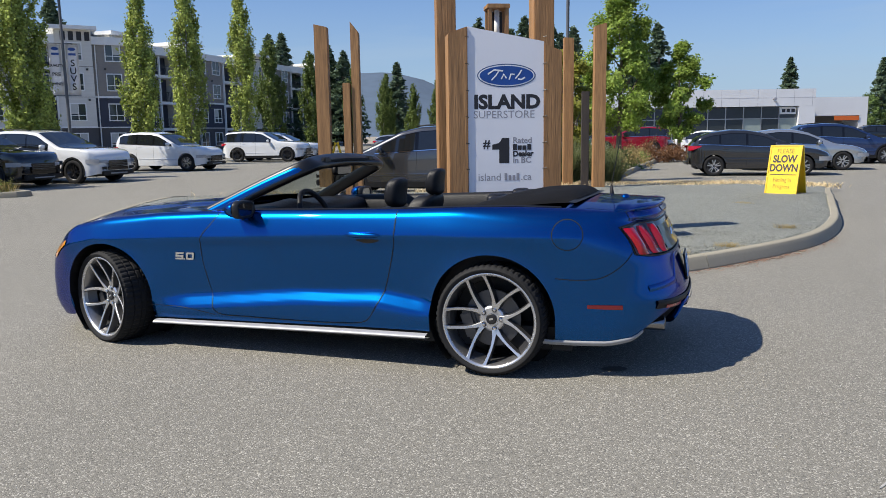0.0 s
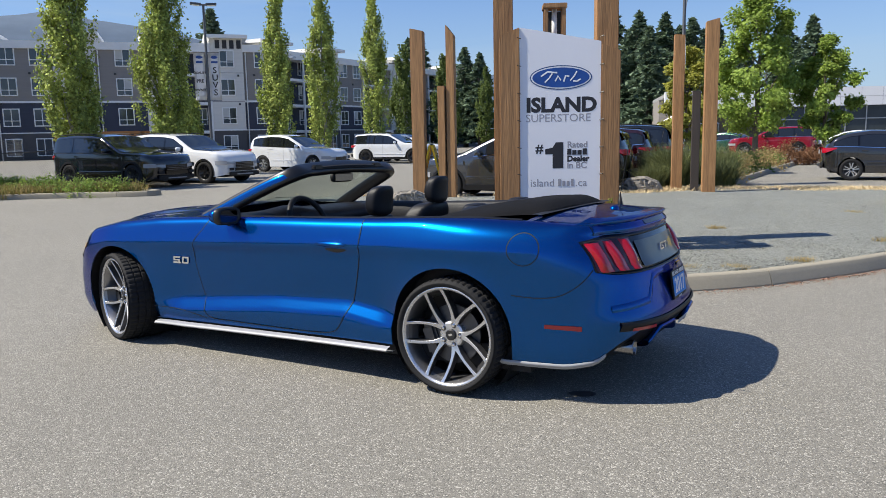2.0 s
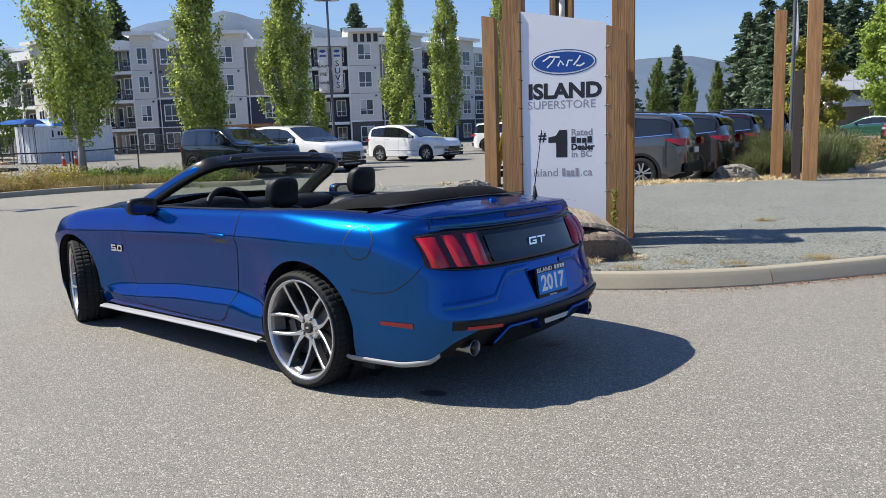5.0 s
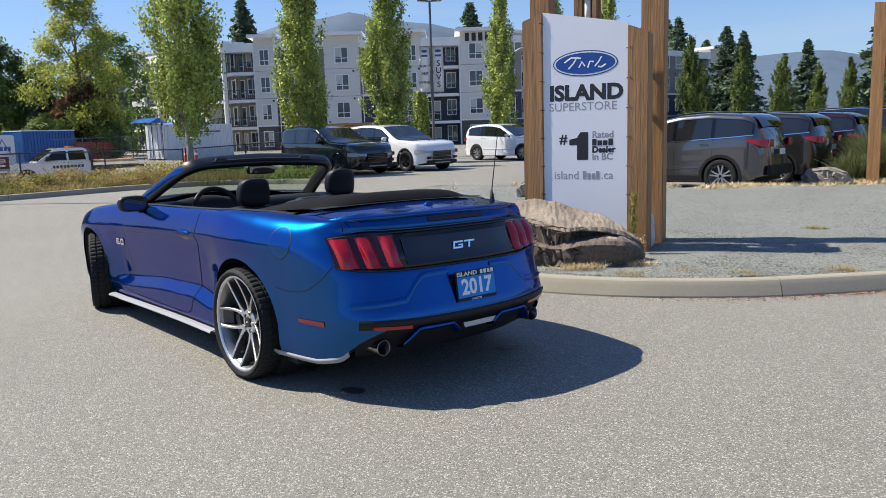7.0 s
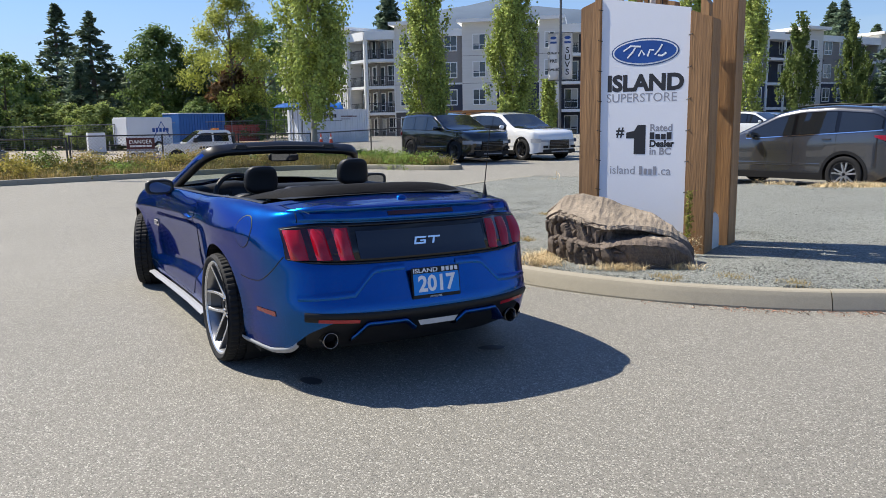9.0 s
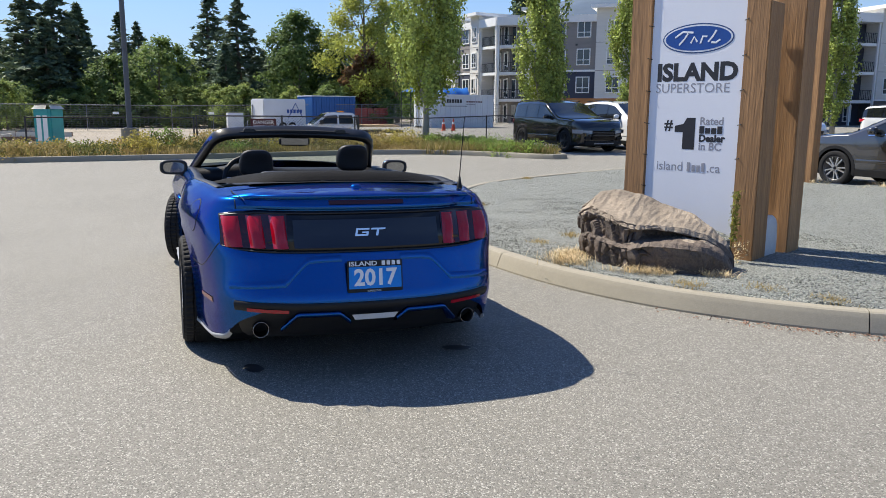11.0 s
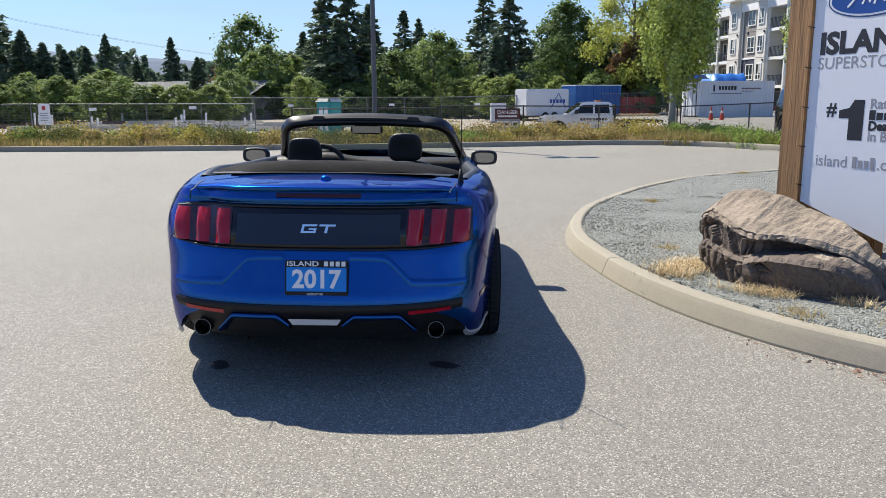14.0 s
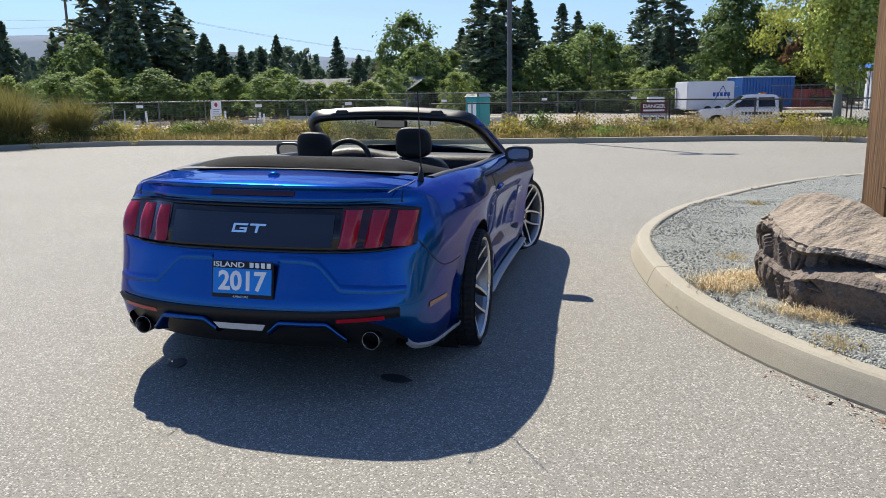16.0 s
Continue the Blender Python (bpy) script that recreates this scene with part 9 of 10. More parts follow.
mesh_fence("temporary_fence", [(-37, -40), (-42.5, -20), (-45.8, -7.4)], 1.9, 0, DULLWIRE, 0.005, "galvanised temporary mesh fence round the building site", 3.05)
mesh_fence("temporary_fence", [(-58, -14), (-61, 4), (-64, 26), (-68, 36), (-72, 44)], 1.9, 0, DULLWIRE, 0.006, "galvanised temporary fence at the back of the site", 3.05)
for x, y, z in ((-43.3, -16.6, 1.25), (-44.8, -11, 1.3), (-41.4, -24, 1.3), (-58.9, -8, 1.3), (-60.2, 0, 1.3), (-61.4, 7, 1.3)):
    e = thing("fence_tag", pose(x + 0.06, y, z - 0.3, 0, 0, 100), "small white tag clipped to the mesh fence", "sign", "fence tags")
    part("plate", boxbm(-0.22, 0.22, -0.01, 0.01, -0.09, 0.09), TRIMWHITE, e)

# notice board on the mesh
e = thing("notice_sign", pose(-42.6, -19.2, 0.0, 0, 0, 75), "white notice board tied to the mesh fence", "sign")
part("board", boxbm(-0.42, 0.42, -0.08, -0.05, 0.05, 1.30), TRIMWHITE, e)
o = part("mark", disc_bm(0.14, 0.14, 0.004, 20), mat("red_print", (0.45, 0.03, 0.03), 0.5), e)
o.matrix_basis = Matrix.Translation((0, -0.086, 1.05)) @ pose(0, 0, 0, 90, 0, 0)
for i in range(4):
    part("print_bar", boxbm(-0.3, 0.3 - 0.07 * (i % 2), -0.086, -0.081, 0.72 - 0.14 * i, 0.77 - 0.14 * i), GREYTXT, e)

# danger board
RED = mat("red_board", (0.09, 0.015, 0.015), 0.5, var=0.1)
e = thing("danger_sign", pose(-28.9, 7.7, -0.25, 0, 0, 85), "dark red danger board with white lettering and picture panels", "sign")
part("board", boxbm(-0.52, 0.52, -0.02, 0.02, 0.12, 1.25), GREYTXT, e)
part("header", boxbm(-0.52, 0.52, -0.026, -0.021, 0.82, 1.25), RED, e, "dark red header")
lettering("print", "DANGER", 0.21, WTXT, e, Matrix.Translation((0, -0.028, 1.03)) @ pose(0, 0, 0, 90, 0, 0), bold=0.004, align="CENTER")
part("print_bar", boxbm(-0.4, 0.4, -0.03, -0.027, 0.90, 0.97), WTXT, e)
for i in range(3):
    part("picture_panel", boxbm(-0.44 + 0.31 * i, -0.18 + 0.31 * i, -0.026, -0.021, 0.5, 0.74), WTXT, e)
    part("print_bar", boxbm(-0.40 + 0.31 * i, -0.22 + 0.31 * i, -0.03, -0.027, 0.56, 0.68), BLACKTXT, e)
part("print_bar", boxbm(-0.44, 0.44, -0.026, -0.021, 0.22, 0.40), WTXT, e)
for x in (-0.45, 0.45):
    part("leg", boxbm(x - 0.03, x + 0.03, 0.021, 0.06, -0.15, 1.2), STEEL, e)

# portable toilet
TEAL = mat("teal_plastic", (0.03, 0.30, 0.29), 0.45, var=0.08)
e = thing("portable_toilet", pose(-45.0, -2.5, gz(-45, -2.5) - 0.02, 0, 0, 62), "teal portable toilet with white door and roof", "portable toilet")
part("body", boxbm(-0.55, 0.55, -0.55, 0.55, 0.08, 2.05, 0.05), TEAL, e)
for i in range(4):
    part("rib", boxbm(-0.40 + 0.24 * i, -0.34 + 0.24 * i, 0.551, 0.575, 0.15, 2.0), TEAL, e)
d = part("door", boxbm(-0.40, 0.40, -0.59, -0.553, 0.15, 1.95, 0.01), TEAL, e)
part("door_panel", boxbm(-0.33, -0.06, -0.6, -0.592, 0.3, 1.7), TRIMWHITE, d, "white panel")
part("door_panel", boxbm(0.06, 0.33, -0.6, -0.592, 0.3, 1.7), TRIMWHITE, d, "white panel")
bm = grid_mesh([[(-0.6, -0.6, 2.05), (-0.6, 0.6, 2.05)], [(-0.45, -0.5, 2.25), (-0.45, 0.5, 2.25)], [(0.45, -0.5, 2.25), (0.45, 0.5, 2.25)], [(0.6, -0.6, 2.05), (0.6, 0.6, 2.05)]])
bmesh.ops.solidify(bm, geom=bm.faces[:], thickness=0.06)
part("roof", bm, TRIMWHITE, e, "white domed roof")
part("skid", boxbm(-0.6, 0.6, -0.6, 0.6, 0.0, 0.08), PLASTIC_BLK, e)

# storage container with a tarp
CORR = mat("white_container_paint", (0.66, 0.68, 0.71), 0.5, var=0.08, vscale=0.7, grain=0.03)
BLUETARP = mat("blue_tarp", (0.03, 0.17, 0.52), 0.45, var=0.12, vscale=2, bump=0.02, bscale=4)
e = thing("storage_container", pose(-53.4, 22.9, gz(-53.4, 24) - 0.02, 0, 0, 104.9), "white steel storage container with double end doors", "container")
part("shell", boxbm(0.02, 6.08, 0.06, 2.38, 0.15, 2.55), CORR, e, "corrugated white steel shell")
for i in range(24):
    x = 0.22 + i * 0.24
    part("rib", boxbm(x, x + 0.12, 0.02, 0.059, 0.2, 2.5), CORR, e)
for x in (0.06, 6.04):
    for y in (0.06, 2.38):
        part("corner_post", boxbm(x - 0.06, x + 0.06, y - 0.06, y + 0.06, 0, 2.6), CORR, e)
for y in (0.0, 2.32):
    part("rail", boxbm(0.12, 5.98, y, y + 0.12, 0.02, 0.17), CORR, e)
    part("rail", boxbm(0.12, 5.98, y, y + 0.12, 2.5, 2.6), CORR, e)
for y in (0.14, 1.23):
    d = part("door", boxbm(-0.03, 0.018, y, y + 1.07, 0.12, 2.52), CORR, e, "white container door")
    for i in range(4):
        part("door_rib", boxbm(-0.045, -0.031, y + 0.06, y + 1.0, 0.35 + 0.55 * i, 0.65 + 0.55 * i), CORR, d)
    for k in (0.3, 0.75):
        part("lock_bar", tube(bmesh.new(), [(-0.07, y + k, 0.1), (-0.07, y + k, 2.55)], 0.025, 6), STEEL, d)
for x, w, z, h, mm in ((1.05, 0.18, 1.85, 0.45, BLACKTXT), (1.5, 1.5, 1.95, 0.28, BLACKTXT), (3.4, 1.6, 2.0, 0.10, RED), (3.4, 0.9, 1.8, 0.08, GREYTXT), (0.9, 2.6, 1.68, 0.05, BLACKTXT)):
    k = max(1, int(w / 0.22))
    for i in range(k):
        part("print_bar", boxbm(x + w * i / k, x + w * (i + 0.75) / k, 0.008, 0.019, z, z + h), mm, e)
bm = bmesh.new()
rows = []
for i in range(15):
    rows.append([])
    for j in range(7):
        x, y = 1.2 + i * 0.2, 0.15 + j * 0.35
        edge = min(i, 14 - i, j, 6 - j)
        rows[-1].append((x, y, 2.61 + (0 if edge == 0 else 0.48 + 0.16 * noise.noise(Vector((x * 1.7, y * 2.1, 2))))))
t = thing("tarp_bundle", e.matrix_basis.copy(), "crumpled blue tarp over goods on the container roof", "tarp")
part("sheet", grid_mesh(rows), BLUETARP, t, smooth=True)
t = thing("tarp_shelter", e.matrix_basis @ pose(-0.3, 1.2, 0, 0, 0, 0), "blue tarp canopy on thin posts by the container", "canopy")
rows = [[(x, y, 2.75 + 0.35 * (1 - (x / 0.9) ** 2) + 0.03 * math.sin(5 * y)) for y in (-1.3, -0.6, 0, 0.6, 1.3)] for x in (-0.9, -0.5, 0, 0.5, 0.9)]
bm = grid_mesh(rows)
bmesh.ops.solidify(bm, geom=bm.faces[:], thickness=0.02)
part("sheet", bm, BLUETARP, t, smooth=True)
for x in (-0.85, 0.0):
    for y in (-1.25, 1.25):
        part("post", tube(bmesh.new(), [(x, y, -0.05), (x, y, 2.8)], 0.025, 6), DARKSTEEL, t)

# trailer
e = thing("cargo_trailer", pose(-60.2, 11.0, gz(-60, 13), 0, 0, 112), "white enclosed cargo trailer on the building site", "trailer")
part("body", boxbm(0, 3.9, 0, 2.2, 0.4, 2.55, 0.08), CORR, e)
for i in range(2):
    wb_ = part("wheel", tube(bmesh.new(), [(1.7 + i * 0.85, -0.08, 0.34), (1.7 + i * 0.85, 0.16, 0.34)], 0.34, 18), RUBBER, e)
    part("hub", tube(bmesh.new(), [(1.7 + i * 0.85, -0.10, 0.34), (1.7 + i * 0.85, -0.082, 0.34)], 0.18, 14), STEEL, wb_)
for i in range(5):
    part("print_bar", boxbm(2.1 + i * 0.3, 2.32 + i * 0.3, -0.008, -0.002, 1.4, 1.7), OVAL, e)
bm = tube(bmesh.new(), [(2.2, -0.006, 1.0), (2.9, -0.006, 2.2), (3.6, -0.006, 1.0)], 0.05, 4)
part("print_shape", bm, OVAL, e, "plain blue peak shape")
part("tow_bar", tube(bmesh.new(), [(0, 1.1, 0.45), (-1.1, 1.1, 0.45)], 0.05, 8), DARKSTEEL, e)
part("jack", tube(bmesh.new(), [(-0.9, 1.1, 0.0), (-0.9, 1.1, 0.8)], 0.04, 8), STEEL, e)
e = thing("site_container", pose(-61.9, 15.2, gz(-62, 16), 0, 0, 112), "blue steel site container beside the trailer", "container")
BLUESTEEL = mat("blue_container_paint", (0.02, 0.11, 0.34), 0.5, var=0.1)
part("shell", boxbm(0, 4.4, 0.05, 2.4, 0.1, 2.45), BLUESTEEL, e)
for i in range(16):
    part("rib", boxbm(0.15 + i * 0.26, 0.29 + i * 0.26, 0, 0.049, 0.15, 2.4), BLUESTEEL, e)
part("roof_edge", boxbm(-0.03, 4.43, -0.03, 2.43, 2.45, 2.53), CORR, e)
e = thing("skip_bin", pose(-63.5, 19.2, gz(-63, 20), 0, 0, 100), "red steel skip bin behind the pickup", "skip")
REDSTEEL = mat("red_container_paint", (0.34, 0.05, 0.03), 0.55, var=0.15)
part("shell", boxbm(0, 3.2, 0, 2, 0.1, 1.5), REDSTEEL, e)
for i in range(6):
    part("rib", boxbm(0.1 + i * 0.55, 0.2 + i * 0.55, -0.07, -0.001, 0.1, 1.5), REDSTEEL, e)

# pickup with a flat bed
PW = col_paint("white_truck_paint", (0.72, 0.73, 0.74), 0.0)
e = thing("pickup_truck", pose(-43.6, 14.8, gz(-43.6, 14) - 0.10, 0, 0, -90) @ Matrix.Scale(1.07, 4), "white crew-cab pickup with a flat bed, parked on site", "car", "parked cars")


def lofted(outline, ys, lean, bevel=0.03):
    """A closed side outline of (x, z), set across at the half widths ys; lean draws the points above z = 1.2 inwards."""
    bm = bmesh.new()
    rows = [[(x, y * (1 - lean * max(0.0, z - 1.2)), z) for x, z in outline] for y in ys]
    grid_mesh(rows, bm, close=True)
    for r in (rows[0], rows[-1]):
        bm.faces.new([bm.verts.new(q) for q in r])
    bmesh.ops.remove_doubles(bm, verts=bm.verts, dist=0.001)
    bmesh.ops.recalc_face_normals(bm, faces=bm.faces)
    bmesh.ops.bevel(bm, geom=[d for d in bm.edges if d.calc_face_angle(0) > 0.5], offset=bevel, segments=2, affect="EDGES")
    return bm


arch = lambda xc: [(xc + 0.48 * math.cos(a), 0.42 + 0.48 * math.sin(a)) for a in np.linspace(0, math.pi, 9)]
part("body", lofted([(0.1, 0.48), (0.1, 1.20), (2.4, 1.22), (3.75, 1.15), (3.98, 1.02), (4.02, 0.62), (3.95, 0.46)] + arch(3.12), (-0.97, 0.97), 0.0), PW, e, "white body")
part("cab", lofted([(0.12, 1.19), (0.17, 1.78), (0.34, 1.88), (1.5, 1.90), (1.78, 1.85), (2.62, 1.22), (2.6, 1.19)], (-0.93, 0.93), 0.26, 0.05), PW, e, "white crew cab")
for s in (-1, 1):
    for q in (((0.30, 1.27), (1.12, 1.27), (1.12, 1.74), (0.36, 1.74)), ((1.22, 1.27), (2.30, 1.27), (1.78, 1.72), (1.22, 1.74))):
        b = bmesh.new()
        b.faces.new([b.verts.new((x, s * (0.935 * (1 - 0.26 * (z - 1.2)) + 0.004), z)) for x, z in q])
        bmesh.ops.solidify(b, geom=b.faces[:], thickness=0.008)
        part("side_window", b, CARGLASS, e, "dark side window")
    for i in range(9):
        part("print_bar", boxbm(0.45 + i * 0.17, 0.57 + i * 0.17, s * 0.972 - 0.004, s * 0.972 + 0.004, 0.88, 1.02), BLACKTXT, e)
    for x in (1.17, 2.36):
        part("door_joint", boxbm(x - 0.005, x + 0.005, s * 0.971 - 0.003, s * 0.971 + 0.003, 0.55, 1.19), TRIMBLK, e)
    part("door_mirror", boxbm(2.05, 2.25, s * 1.10 - 0.10, s * 1.10 + 0.10, 1.24, 1.48, 0.04), PLASTIC_BLK, e)
    part("wheel_liner", tube(bmesh.new(), [(3.12, s * 0.55, 0.42), (3.12, s * 0.90, 0.42)], 0.47, 20), TRIMBLK, e)
b = bmesh.new()
b.faces.new([b.verts.new(v) for v in ((1.84, -0.70, 1.835), (1.84, 0.70, 1.835), (2.58, 0.86, 1.28), (2.58, -0.86, 1.28))])
bmesh.ops.solidify(b, geom=b.faces[:], thickness=0.012)
part("windscreen", b, CARGLASS, e)
part("grille", boxbm(3.98, 4.04, -0.60, 0.60, 0.74, 1.02, 0.02), PLASTIC_BLK, e)
part("grille_bar", boxbm(4.035, 4.055, -0.58, 0.58, 0.86, 0.91, 0.006), CHROME, e)
part("bumper", boxbm(3.88, 4.12, -0.97, 0.97, 0.44, 0.66, 0.05), CHROME, e, "chrome bumper")
for y in (-0.79, 0.79):
    part("headlight", boxbm(3.80, 4.035, y - 0.16, y + 0.16, 0.80, 1.0, 0.03), mat("clear_lens", (0.55, 0.56, 0.58), 0.15), e)
part("flat_bed", boxbm(-2.6, 0.0, -1.0, 1.0, 0.72, 0.90), DARKSTEEL, e, "dark flat bed")
part("headboard", boxbm(-0.03, 0.06, -0.95, 0.95, 0.90, 1.75), DARKSTEEL, e, "dark cab guard")
part("beacon", boxbm(0.7, 1.0, -0.4, 0.4, 1.90, 1.97, 0.02), AMBER, e)
part("chassis", boxbm(-2.5, 3.6, -0.5, 0.5, 0.35, 0.6), PLASTIC_BLK, e)
for x in (3.12, -1.3):
    for s in (-1, 1):
        w = part("wheel", tyre_bm(0.40, 0.25, 0.13, 32, False), RUBBER, e, smooth=True)
        w.matrix_basis = pose(x, s * 0.86, 0.40)
        h_ = part("rim", tube(bmesh.new(), [(0, -0.10, 0), (0, 0.10, 0)], [0.24, 0.24], 20), ALLOY, w)
lum = thing("lumber_load", pose(-43.6, 16.0, gz(-43.6, 15) + 0.87, 0, 0, -90), "pale boards stacked on the flat bed", "lumber")
PALEWOOD = mat("pale_lumber", (0.55, 0.40, 0.24), 0.75, var=0.15, obj=0.2, stretch=(1, 8, 8))
for j in range(3):
    for i in range(6 - j):
        part("board", boxbm(-1.2 - 0.06 * i, 1.0 + 0.05 * (i + j) % 0.2, -0.8 + 0.27 * i + 0.1 * j, -0.58 + 0.27 * i + 0.1 * j, 0.045 * j, 0.045 * j + 0.04), PALEWOOD, lum)

# stacked lumber behind the dark suv
ORWOOD = mat("orange_lumber", (0.42, 0.19, 0.06), 0.7, var=0.15, obj=0.25, stretch=(0.6, 8, 8))
lum = thing("lumber_stack", pose(-34.5, 26.2, gz(-34, 25) + 1.62, 0, 0, 37), "orange-brown beams stacked on dark trestles", "lumber")
for j in range(3):
    for i in range(5):
        part("beam", boxbm(-2.3 + 0.2 * ((i * 7 + j * 3) % 5) * 0.3, 2.3 - 0.15 * ((i * 3 + j) % 4), -0.62 + 0.25 * i, -0.40 + 0.25 * i, 0.16 * j, 0.16 * j + 0.13, 0.01), ORWOOD, lum)
for x in (-1.8, 0, 1.8):
    part("trestle", boxbm(x - 0.08, x + 0.08, -0.7, 0.7, -1.75, -0.003), BARK, lum)

# footings, forms and stakes of the site
FORM = mat("pale_formwork", (0.60, 0.55, 0.46), 0.8, var=0.15, vscale=1.5, obj=0.15)
FOOT = mat("brown_form_side", (0.17, 0.10, 0.07), 0.85, var=0.2)
rnd = random.Random(5)
foot = thing("footing_forms", Matrix(), "low timber forms of new footings on bare dirt", "formwork")
for x in (-34.5, -40.5, -49.5, -54):
    for k in range(9):
        y = -33 + k * 3.4
        zz_ = gz(x, y)
        part("form_board", boxbm(x - 0.04, x + 0.04, y, y + 3.36, zz_ - 0.08, zz_ + 0.26), FORM if rnd.random() < 0.6 else FOOT, foot)
        part("form_board", boxbm(x - 0.64, x - 0.56, y, y + 3.36, zz_ - 0.08, zz_ + 0.24), FORM if rnd.random() < 0.4 else FOOT, foot)
for k in range(11):
    y = -33 + 3.0 * k
    for x0, x1 in ((-40, -35.2), (-49, -46.5), (-53.5, -50.2)):
        if rnd.random() < 0.75:
            zz_ = gz((x0 + x1) / 2, y)
            part("form_board", boxbm(x0, x1, y, y + 0.09, zz_ - 0.08, zz_ + 0.27), FORM, foot)
for k in range(16):
    x, y = rnd.choice((-37.5, -48, -51.5, -55)) + rnd.uniform(-1, 1), rnd.uniform(-33, -4)
    s = thing("survey_stake", pose(x, y, gz(x, y) - 0.03, rnd.uniform(-4, 4), 0, rnd.uniform(0, 90)), "white painted stake driven into the dirt", "stake", "survey stakes")
    part("stake", boxbm(-0.06, 0.06, -0.05, 0.05, -0.1, rnd.uniform(0.7, 1.1)), TRIMWHITE, s)
CONEO = mat("orange_cone_plastic", (0.50, 0.06, 0.02), 0.5, var=0.06)
for x, y, h in ((-39.5, 4.6, 0.6), (-46.5, 21.6, 0.85), (-46.2, 22.2, 0.85)):
    c = thing("traffic_cone", pose(x, y, gz(x, y) - 0.03), "orange traffic cone on the dirt", "cone", "traffic cones")
    part("cone", tube(bmesh.new(), [(0, 0, 0.03), (0, 0, h)], [0.15, 0.03], 14), CONEO, c)
    part("foot", boxbm(-0.19, 0.19, -0.19, 0.19, 0, 0.035, 0.01), CONEO, c)
    part("collar", tube(bmesh.new(), [(0, 0, h * 0.55), (0, 0, h * 0.72)], [0.097, 0.074], 14), TRIMWHITE, c)
# concrete lintel blocks and an electric box by the trailer
e = thing("utility_box", pose(-58.2, 8.6, gz(-58, 8.6), 0, 0, 100), "pale grey electric box standing on the site", "utility box")
part("cabinet", boxbm(-0.6, 0.6, -0.25, 0.25, 0.1, 1.5, 0.02), CORR, e)
part("plinth", boxbm(-0.65, 0.65, -0.3, 0.3, -0.05, 0.1), CONCRETE, e)
e = thing("storage_bin", pose(-39.0, 9.6, gz(-39, 9.6) - 0.02, 0, 0, 70), "purple blue plastic bin on the dirt", "bin")
part("bin", boxbm(-0.4, 0.4, -0.3, 0.3, 0, 0.55, 0.05), mat("purple_plastic", (0.12, 0.07, 0.30), 0.5), e)
part("lid", boxbm(-0.43, 0.43, -0.33, 0.33, 0.551, 0.62, 0.02), mat("purple_plastic", (0.12, 0.07, 0.30), 0.5), e)

# white marquee far behind the lot
e = thing("marquee_tent", pose(-16, 72, 0, 0, 0, 20), "white peaked marquee beyond the parked cars", "tent")
bm = grid_mesh([[(-2.5, -2.5, 2.2), (2.5, -2.5, 2.2), (2.5, 2.5, 2.2), (-2.5, 2.5, 2.2)], [(-0.5, -0.5, 3.4), (0.5, -0.5, 3.4), (0.5, 0.5, 3.4), (-0.5, 0.5, 3.4)], [(-0.02, -0.02, 4.0), (0.02, -0.02, 4.0), (0.02, 0.02, 4.0), (-0.02, 0.02, 4.0)]], close=True)
part("canopy", bm, BANNER, e)
for x in (-2.4, 2.4):
    for y in (-2.4, 2.4):
        part("pole", tube(bmesh.new(), [(x, y, 0), (x, y, 2.25)], 0.04, 6), STEEL, e)
# kerb of the planting bed in the lot
kerb("kerb_bed", [Vector((p.x, p.y)) for p in smooth_line([(-4.0, 21.3, 0), (-3.2, 21.5, 0), (-2.99, 22.6, 0), (-2.99, 30, 0), (-2.99, 38, 0)], 0.4)], label="straight concrete kerb of the planting bed")
# wheel stop
for x, y, rz in ((-1.3, 21.5, -8),):
    e = thing("wheel_stop", pose(x, y, gz(x, y), 0, 0, rz), "long low concrete wheel stop on the asphalt", "wheel stop")
    part("bar", grid_mesh([[(sx, -0.10, 0), (sx, -0.07, 0.12), (sx, 0.07, 0.12), (sx, 0.10, 0)] for sx in (-0.75, 0.75)]), CONCRETE, e)

# ---- small details ----
def flat_spot(name, x, y, rx, ry, rz, material, label, category, lift=0.004, seed=0, n=28):
    """A thin uneven stain lying on the asphalt."""
    bm = bmesh.new()
    pts = []
    for k in range(n):
        a = 2 * math.pi * k / n
        q = 1 + 0.16 * noise.noise(Vector((math.cos(a) * 1.6, math.sin(a) * 1.6, seed)))
        u, v = rx * q * math.cos(a), ry * q * math.sin(a)
        c, s = math.cos(radians(rz)), math.sin(radians(rz))
        px, py = x + u * c - v * s, y + u * s + v * c
        pts.append(bm.verts.new((px, py, gz(px, py) + lift)))
    bm.faces.new(pts)
    return part(name, bm, material, label=label, kind="structure", category=category)


OIL = mat("oil_stain", (0.045, 0.044, 0.043), 0.55, var=0.2, vscale=20)
flat_spot("oil_stain", -0.285, 4.63, 0.075, 0.045, 20, OIL, "dark oil drip on the asphalt", "stain", seed=1)
flat_spot("oil_stain", -0.29, 5.79, 0.085, 0.045, 70, OIL, "dark oil drip on the asphalt", "stain", seed=2)
flat_spot("oil_stain", 1.05, 3.30, 0.035, 0.018, 0, OIL, "small dark oil drip on the asphalt", "stain", seed=3)
PALE = mat("pale_scuff", (0.36, 0.35, 0.33), 0.85, var=0.25, vscale=30)
for k, (x, y, l, rz) in enumerate(((0.95, 3.55, 0.13, 62), (2.3, 5.4, 0.10, 20), (0.6, 2.6, 0.12, 100))):
    flat_spot("scuff_mark", x, y, l, 0.006, rz, PALE, "pale scuff scratched into the asphalt", "scuff", seed=7 + k)

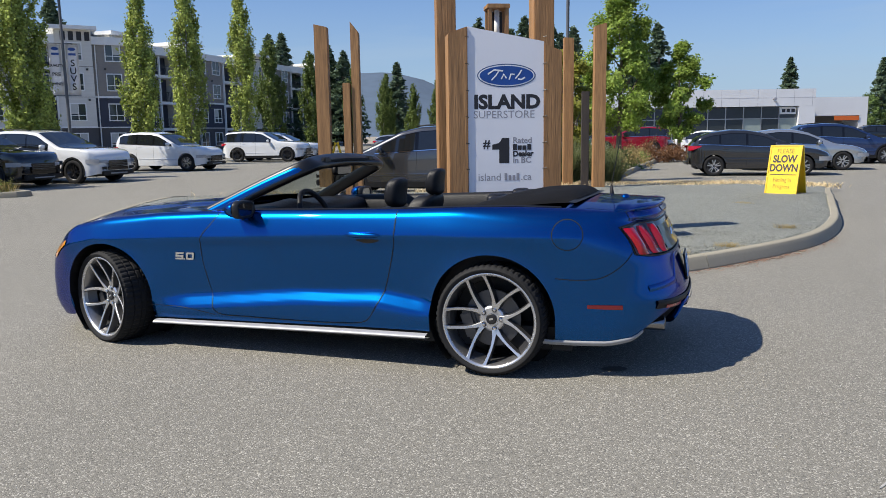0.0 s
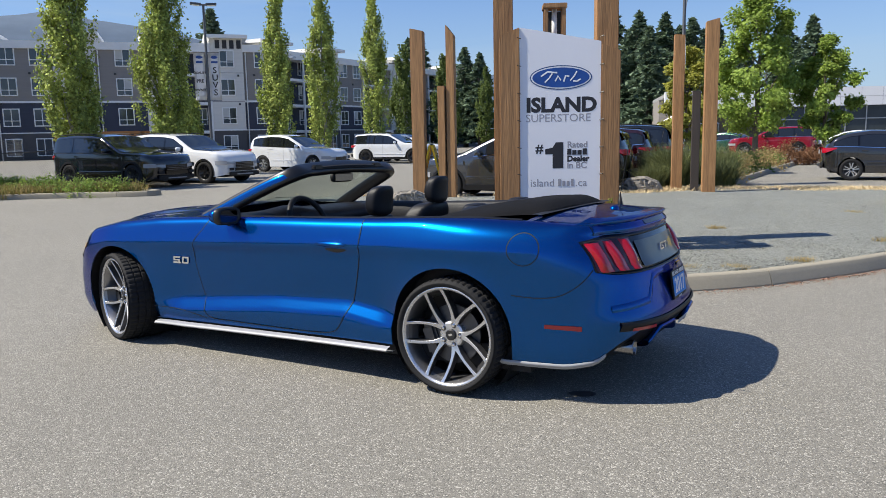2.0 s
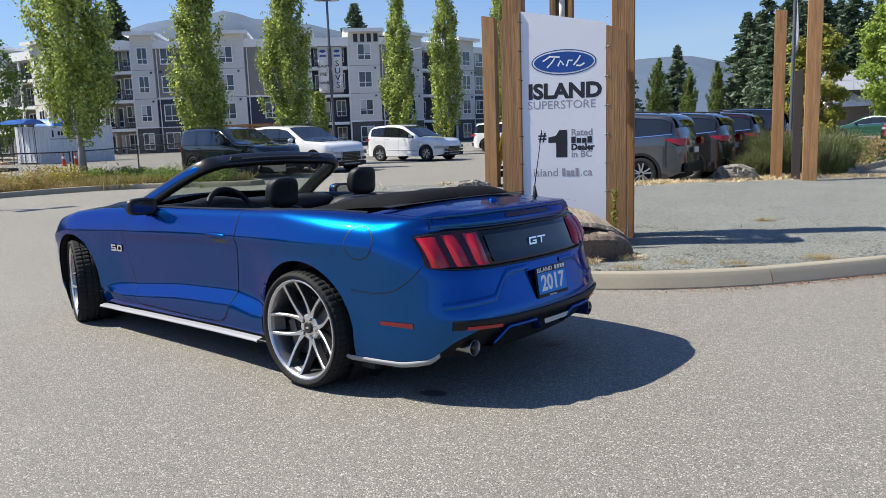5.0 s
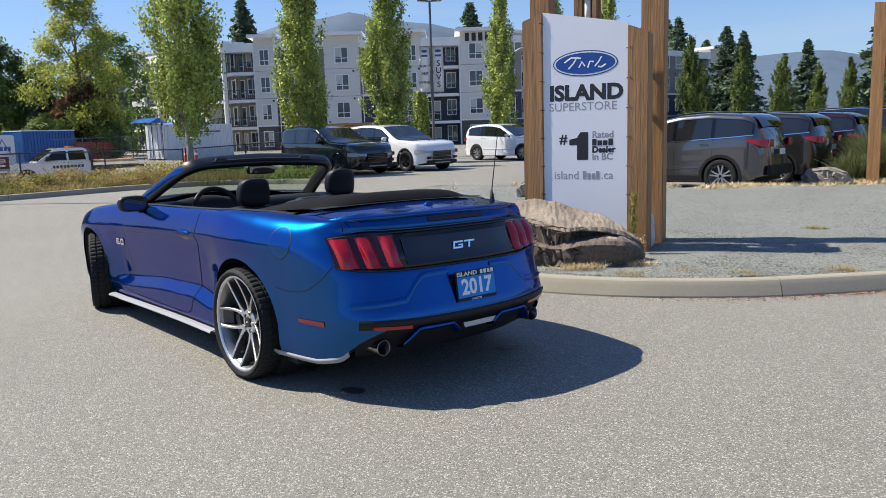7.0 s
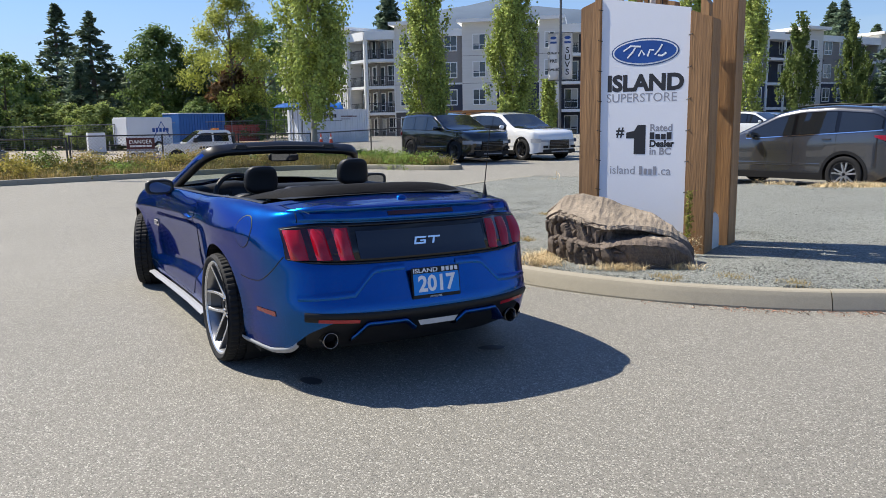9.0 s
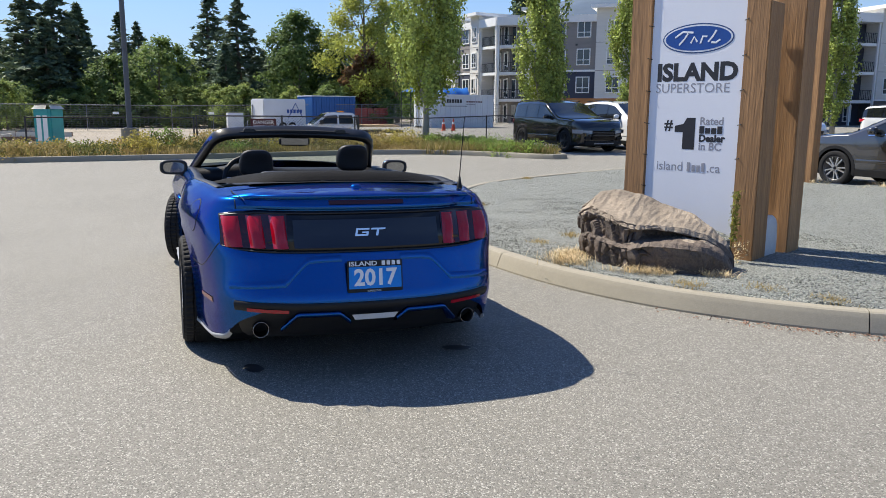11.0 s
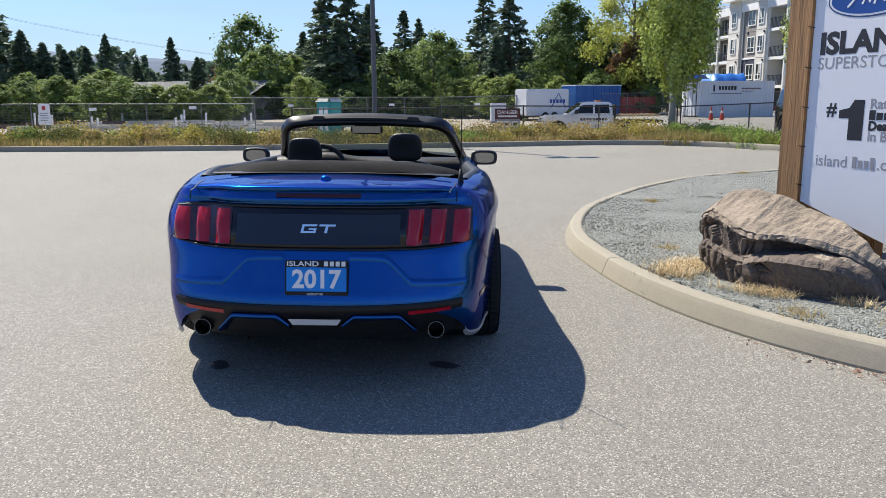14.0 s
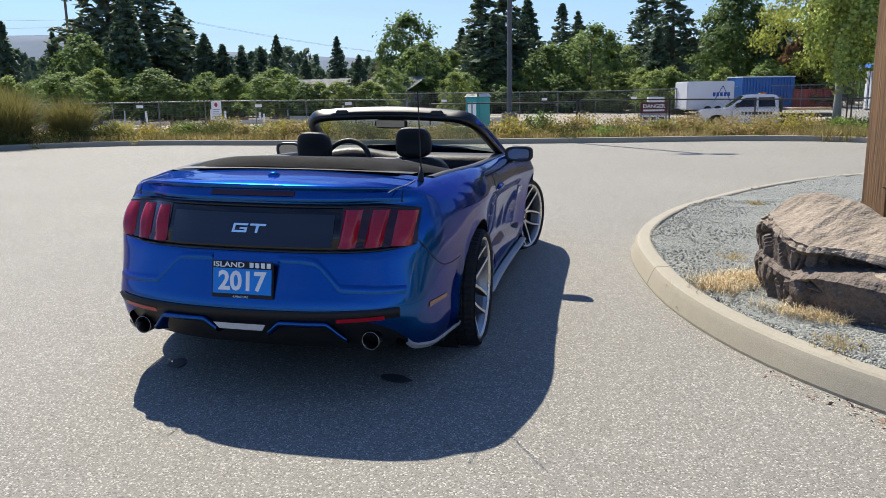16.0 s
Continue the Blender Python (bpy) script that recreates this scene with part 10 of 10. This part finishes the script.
# loose stones over the gravel of the island, thicker near the kerb and the boulder
def stones(name, pts, smin, smax, material, label, category, seed):
    r = np.random.default_rng(seed)
    base = np.array([(1, 0, 0), (-1, 0, 0), (0, 1, 0), (0, -1, 0), (0, 0, 1), (0, 0, -1)], float)
    tri = np.array([(0, 2, 4), (2, 1, 4), (1, 3, 4), (3, 0, 4), (2, 0, 5), (1, 2, 5), (3, 1, 5), (0, 3, 5)])
    n = len(pts)
    s = r.uniform(smin, smax, n)[:, None, None] * r.uniform(0.6, 1.3, (n, 6, 1)) * np.array([1, 1, 0.65])
    a = r.uniform(0, 6.28, n)
    R = np.zeros((n, 3, 3))
    R[:, 0, 0], R[:, 0, 1], R[:, 1, 0], R[:, 1, 1], R[:, 2, 2] = np.cos(a), -np.sin(a), np.sin(a), np.cos(a), 1
    V = np.einsum("nij,nkj->nki", R, base[None] * s) + pts[:, None, :]
    F = (tri[None] + 6 * np.arange(n)[:, None, None]).reshape(-1, 3)
    me = bpy.data.meshes.new(name)
    me.from_pydata(V.reshape(-1, 3).tolist(), [], F.tolist())
    me.materials.append(material)
    return tagged(new(name, me), label, category, "", "stuff")


PEB = mat("crushed_stone", (0.231, 0.237, 0.209), 0.85, var=0.15, vscale=8, isl=0.45)
PEBR = mat("road_grit", (0.42, 0.39, 0.35), 0.9, var=0.15, vscale=8, isl=0.5)
rg = random.Random(77)


def island_pts(n, x0, x1, y0, y1):
    out = []
    while len(out) < n:
        x, y = rg.uniform(x0, x1), rg.uniform(y0, y1)
        if inside(ISL_POLY, x, y):
            out.append((x, y, gz(x, y) + 0.146 + 0.03 * noise.noise(Vector((x * 0.9, y * 0.9, 0)))))
    return np.array(out)


stones("loose_gravel", np.concatenate([island_pts(15000, -6.5, 1.2, 6.8, 10.5), island_pts(13000, -11, 2, 6.8, 16)]), 0.005, 0.013, PEB, "loose bluish grey crushed stones on the island", "gravel", 3)
out = []
for k in range(700):
    i = int(len(IL) * (0.05 + 0.7 * rg.random()))
    p, d = IL[i], (IL[i + 1] - IL[i - 1]).normalized()
    o = -abs(rg.gauss(0, 0.10)) - 0.01
    u = rg.uniform(-0.12, 0.12)
    x, y = p.x - d.y * o + d.x * u, p.y + d.x * o + d.y * u
    if noise.noise(Vector((x * 1.3, y * 1.3, 9))) > -0.12:
        out.append((x, y, gz(x, y) + 0.003))
stones("gutter_grit", np.array(out), 0.0015, 0.0045, PEBR, "fine grit lying along the island kerb", "grit", 5)
LITTER = mat("leaf_litter", (0.26, 0.14, 0.09), 0.85, var=0.2, isl=0.5)
out = []
for k in range(1000):
    i = min(len(IL) - 3, max(3, int(len(IL) * rg.gauss(0.60, 0.035))))
    p, d = IL[i], (IL[i + 1] - IL[i - 1]).normalized()
    o, u = -abs(rg.gauss(0, 0.065)) - 0.012, rg.uniform(-0.12, 0.12)
    x, y = p.x - d.y * o + d.x * u, p.y + d.x * o + d.y * u
    out.append((x, y, gz(x, y) + 0.004 + 0.004 * rg.random()))
ob = new("leaf_litter", leaves_mesh("leaf_litter", np.array(out), 0.010, LITTER, 3.0, 0.5))
tagged(ob, "dry red-brown leaf litter in the gutter", "leaf litter", "", "stuff")
out = []
for k in range(1500):
    x, y = rg.uniform(-4, 4.5), rg.uniform(1.2, 7.0)
    if rg.random() < 0.5 and not inside(ISL_POLY, x, y):
        out.append((x, y, gz(x, y) + 0.001))
stones("loose_grit", np.array(out), 0.0015, 0.0035, mat("pale_grit", (0.42, 0.41, 0.39), 0.85, isl=0.4), "loose pale grit scattered over the asphalt", "grit", 6)
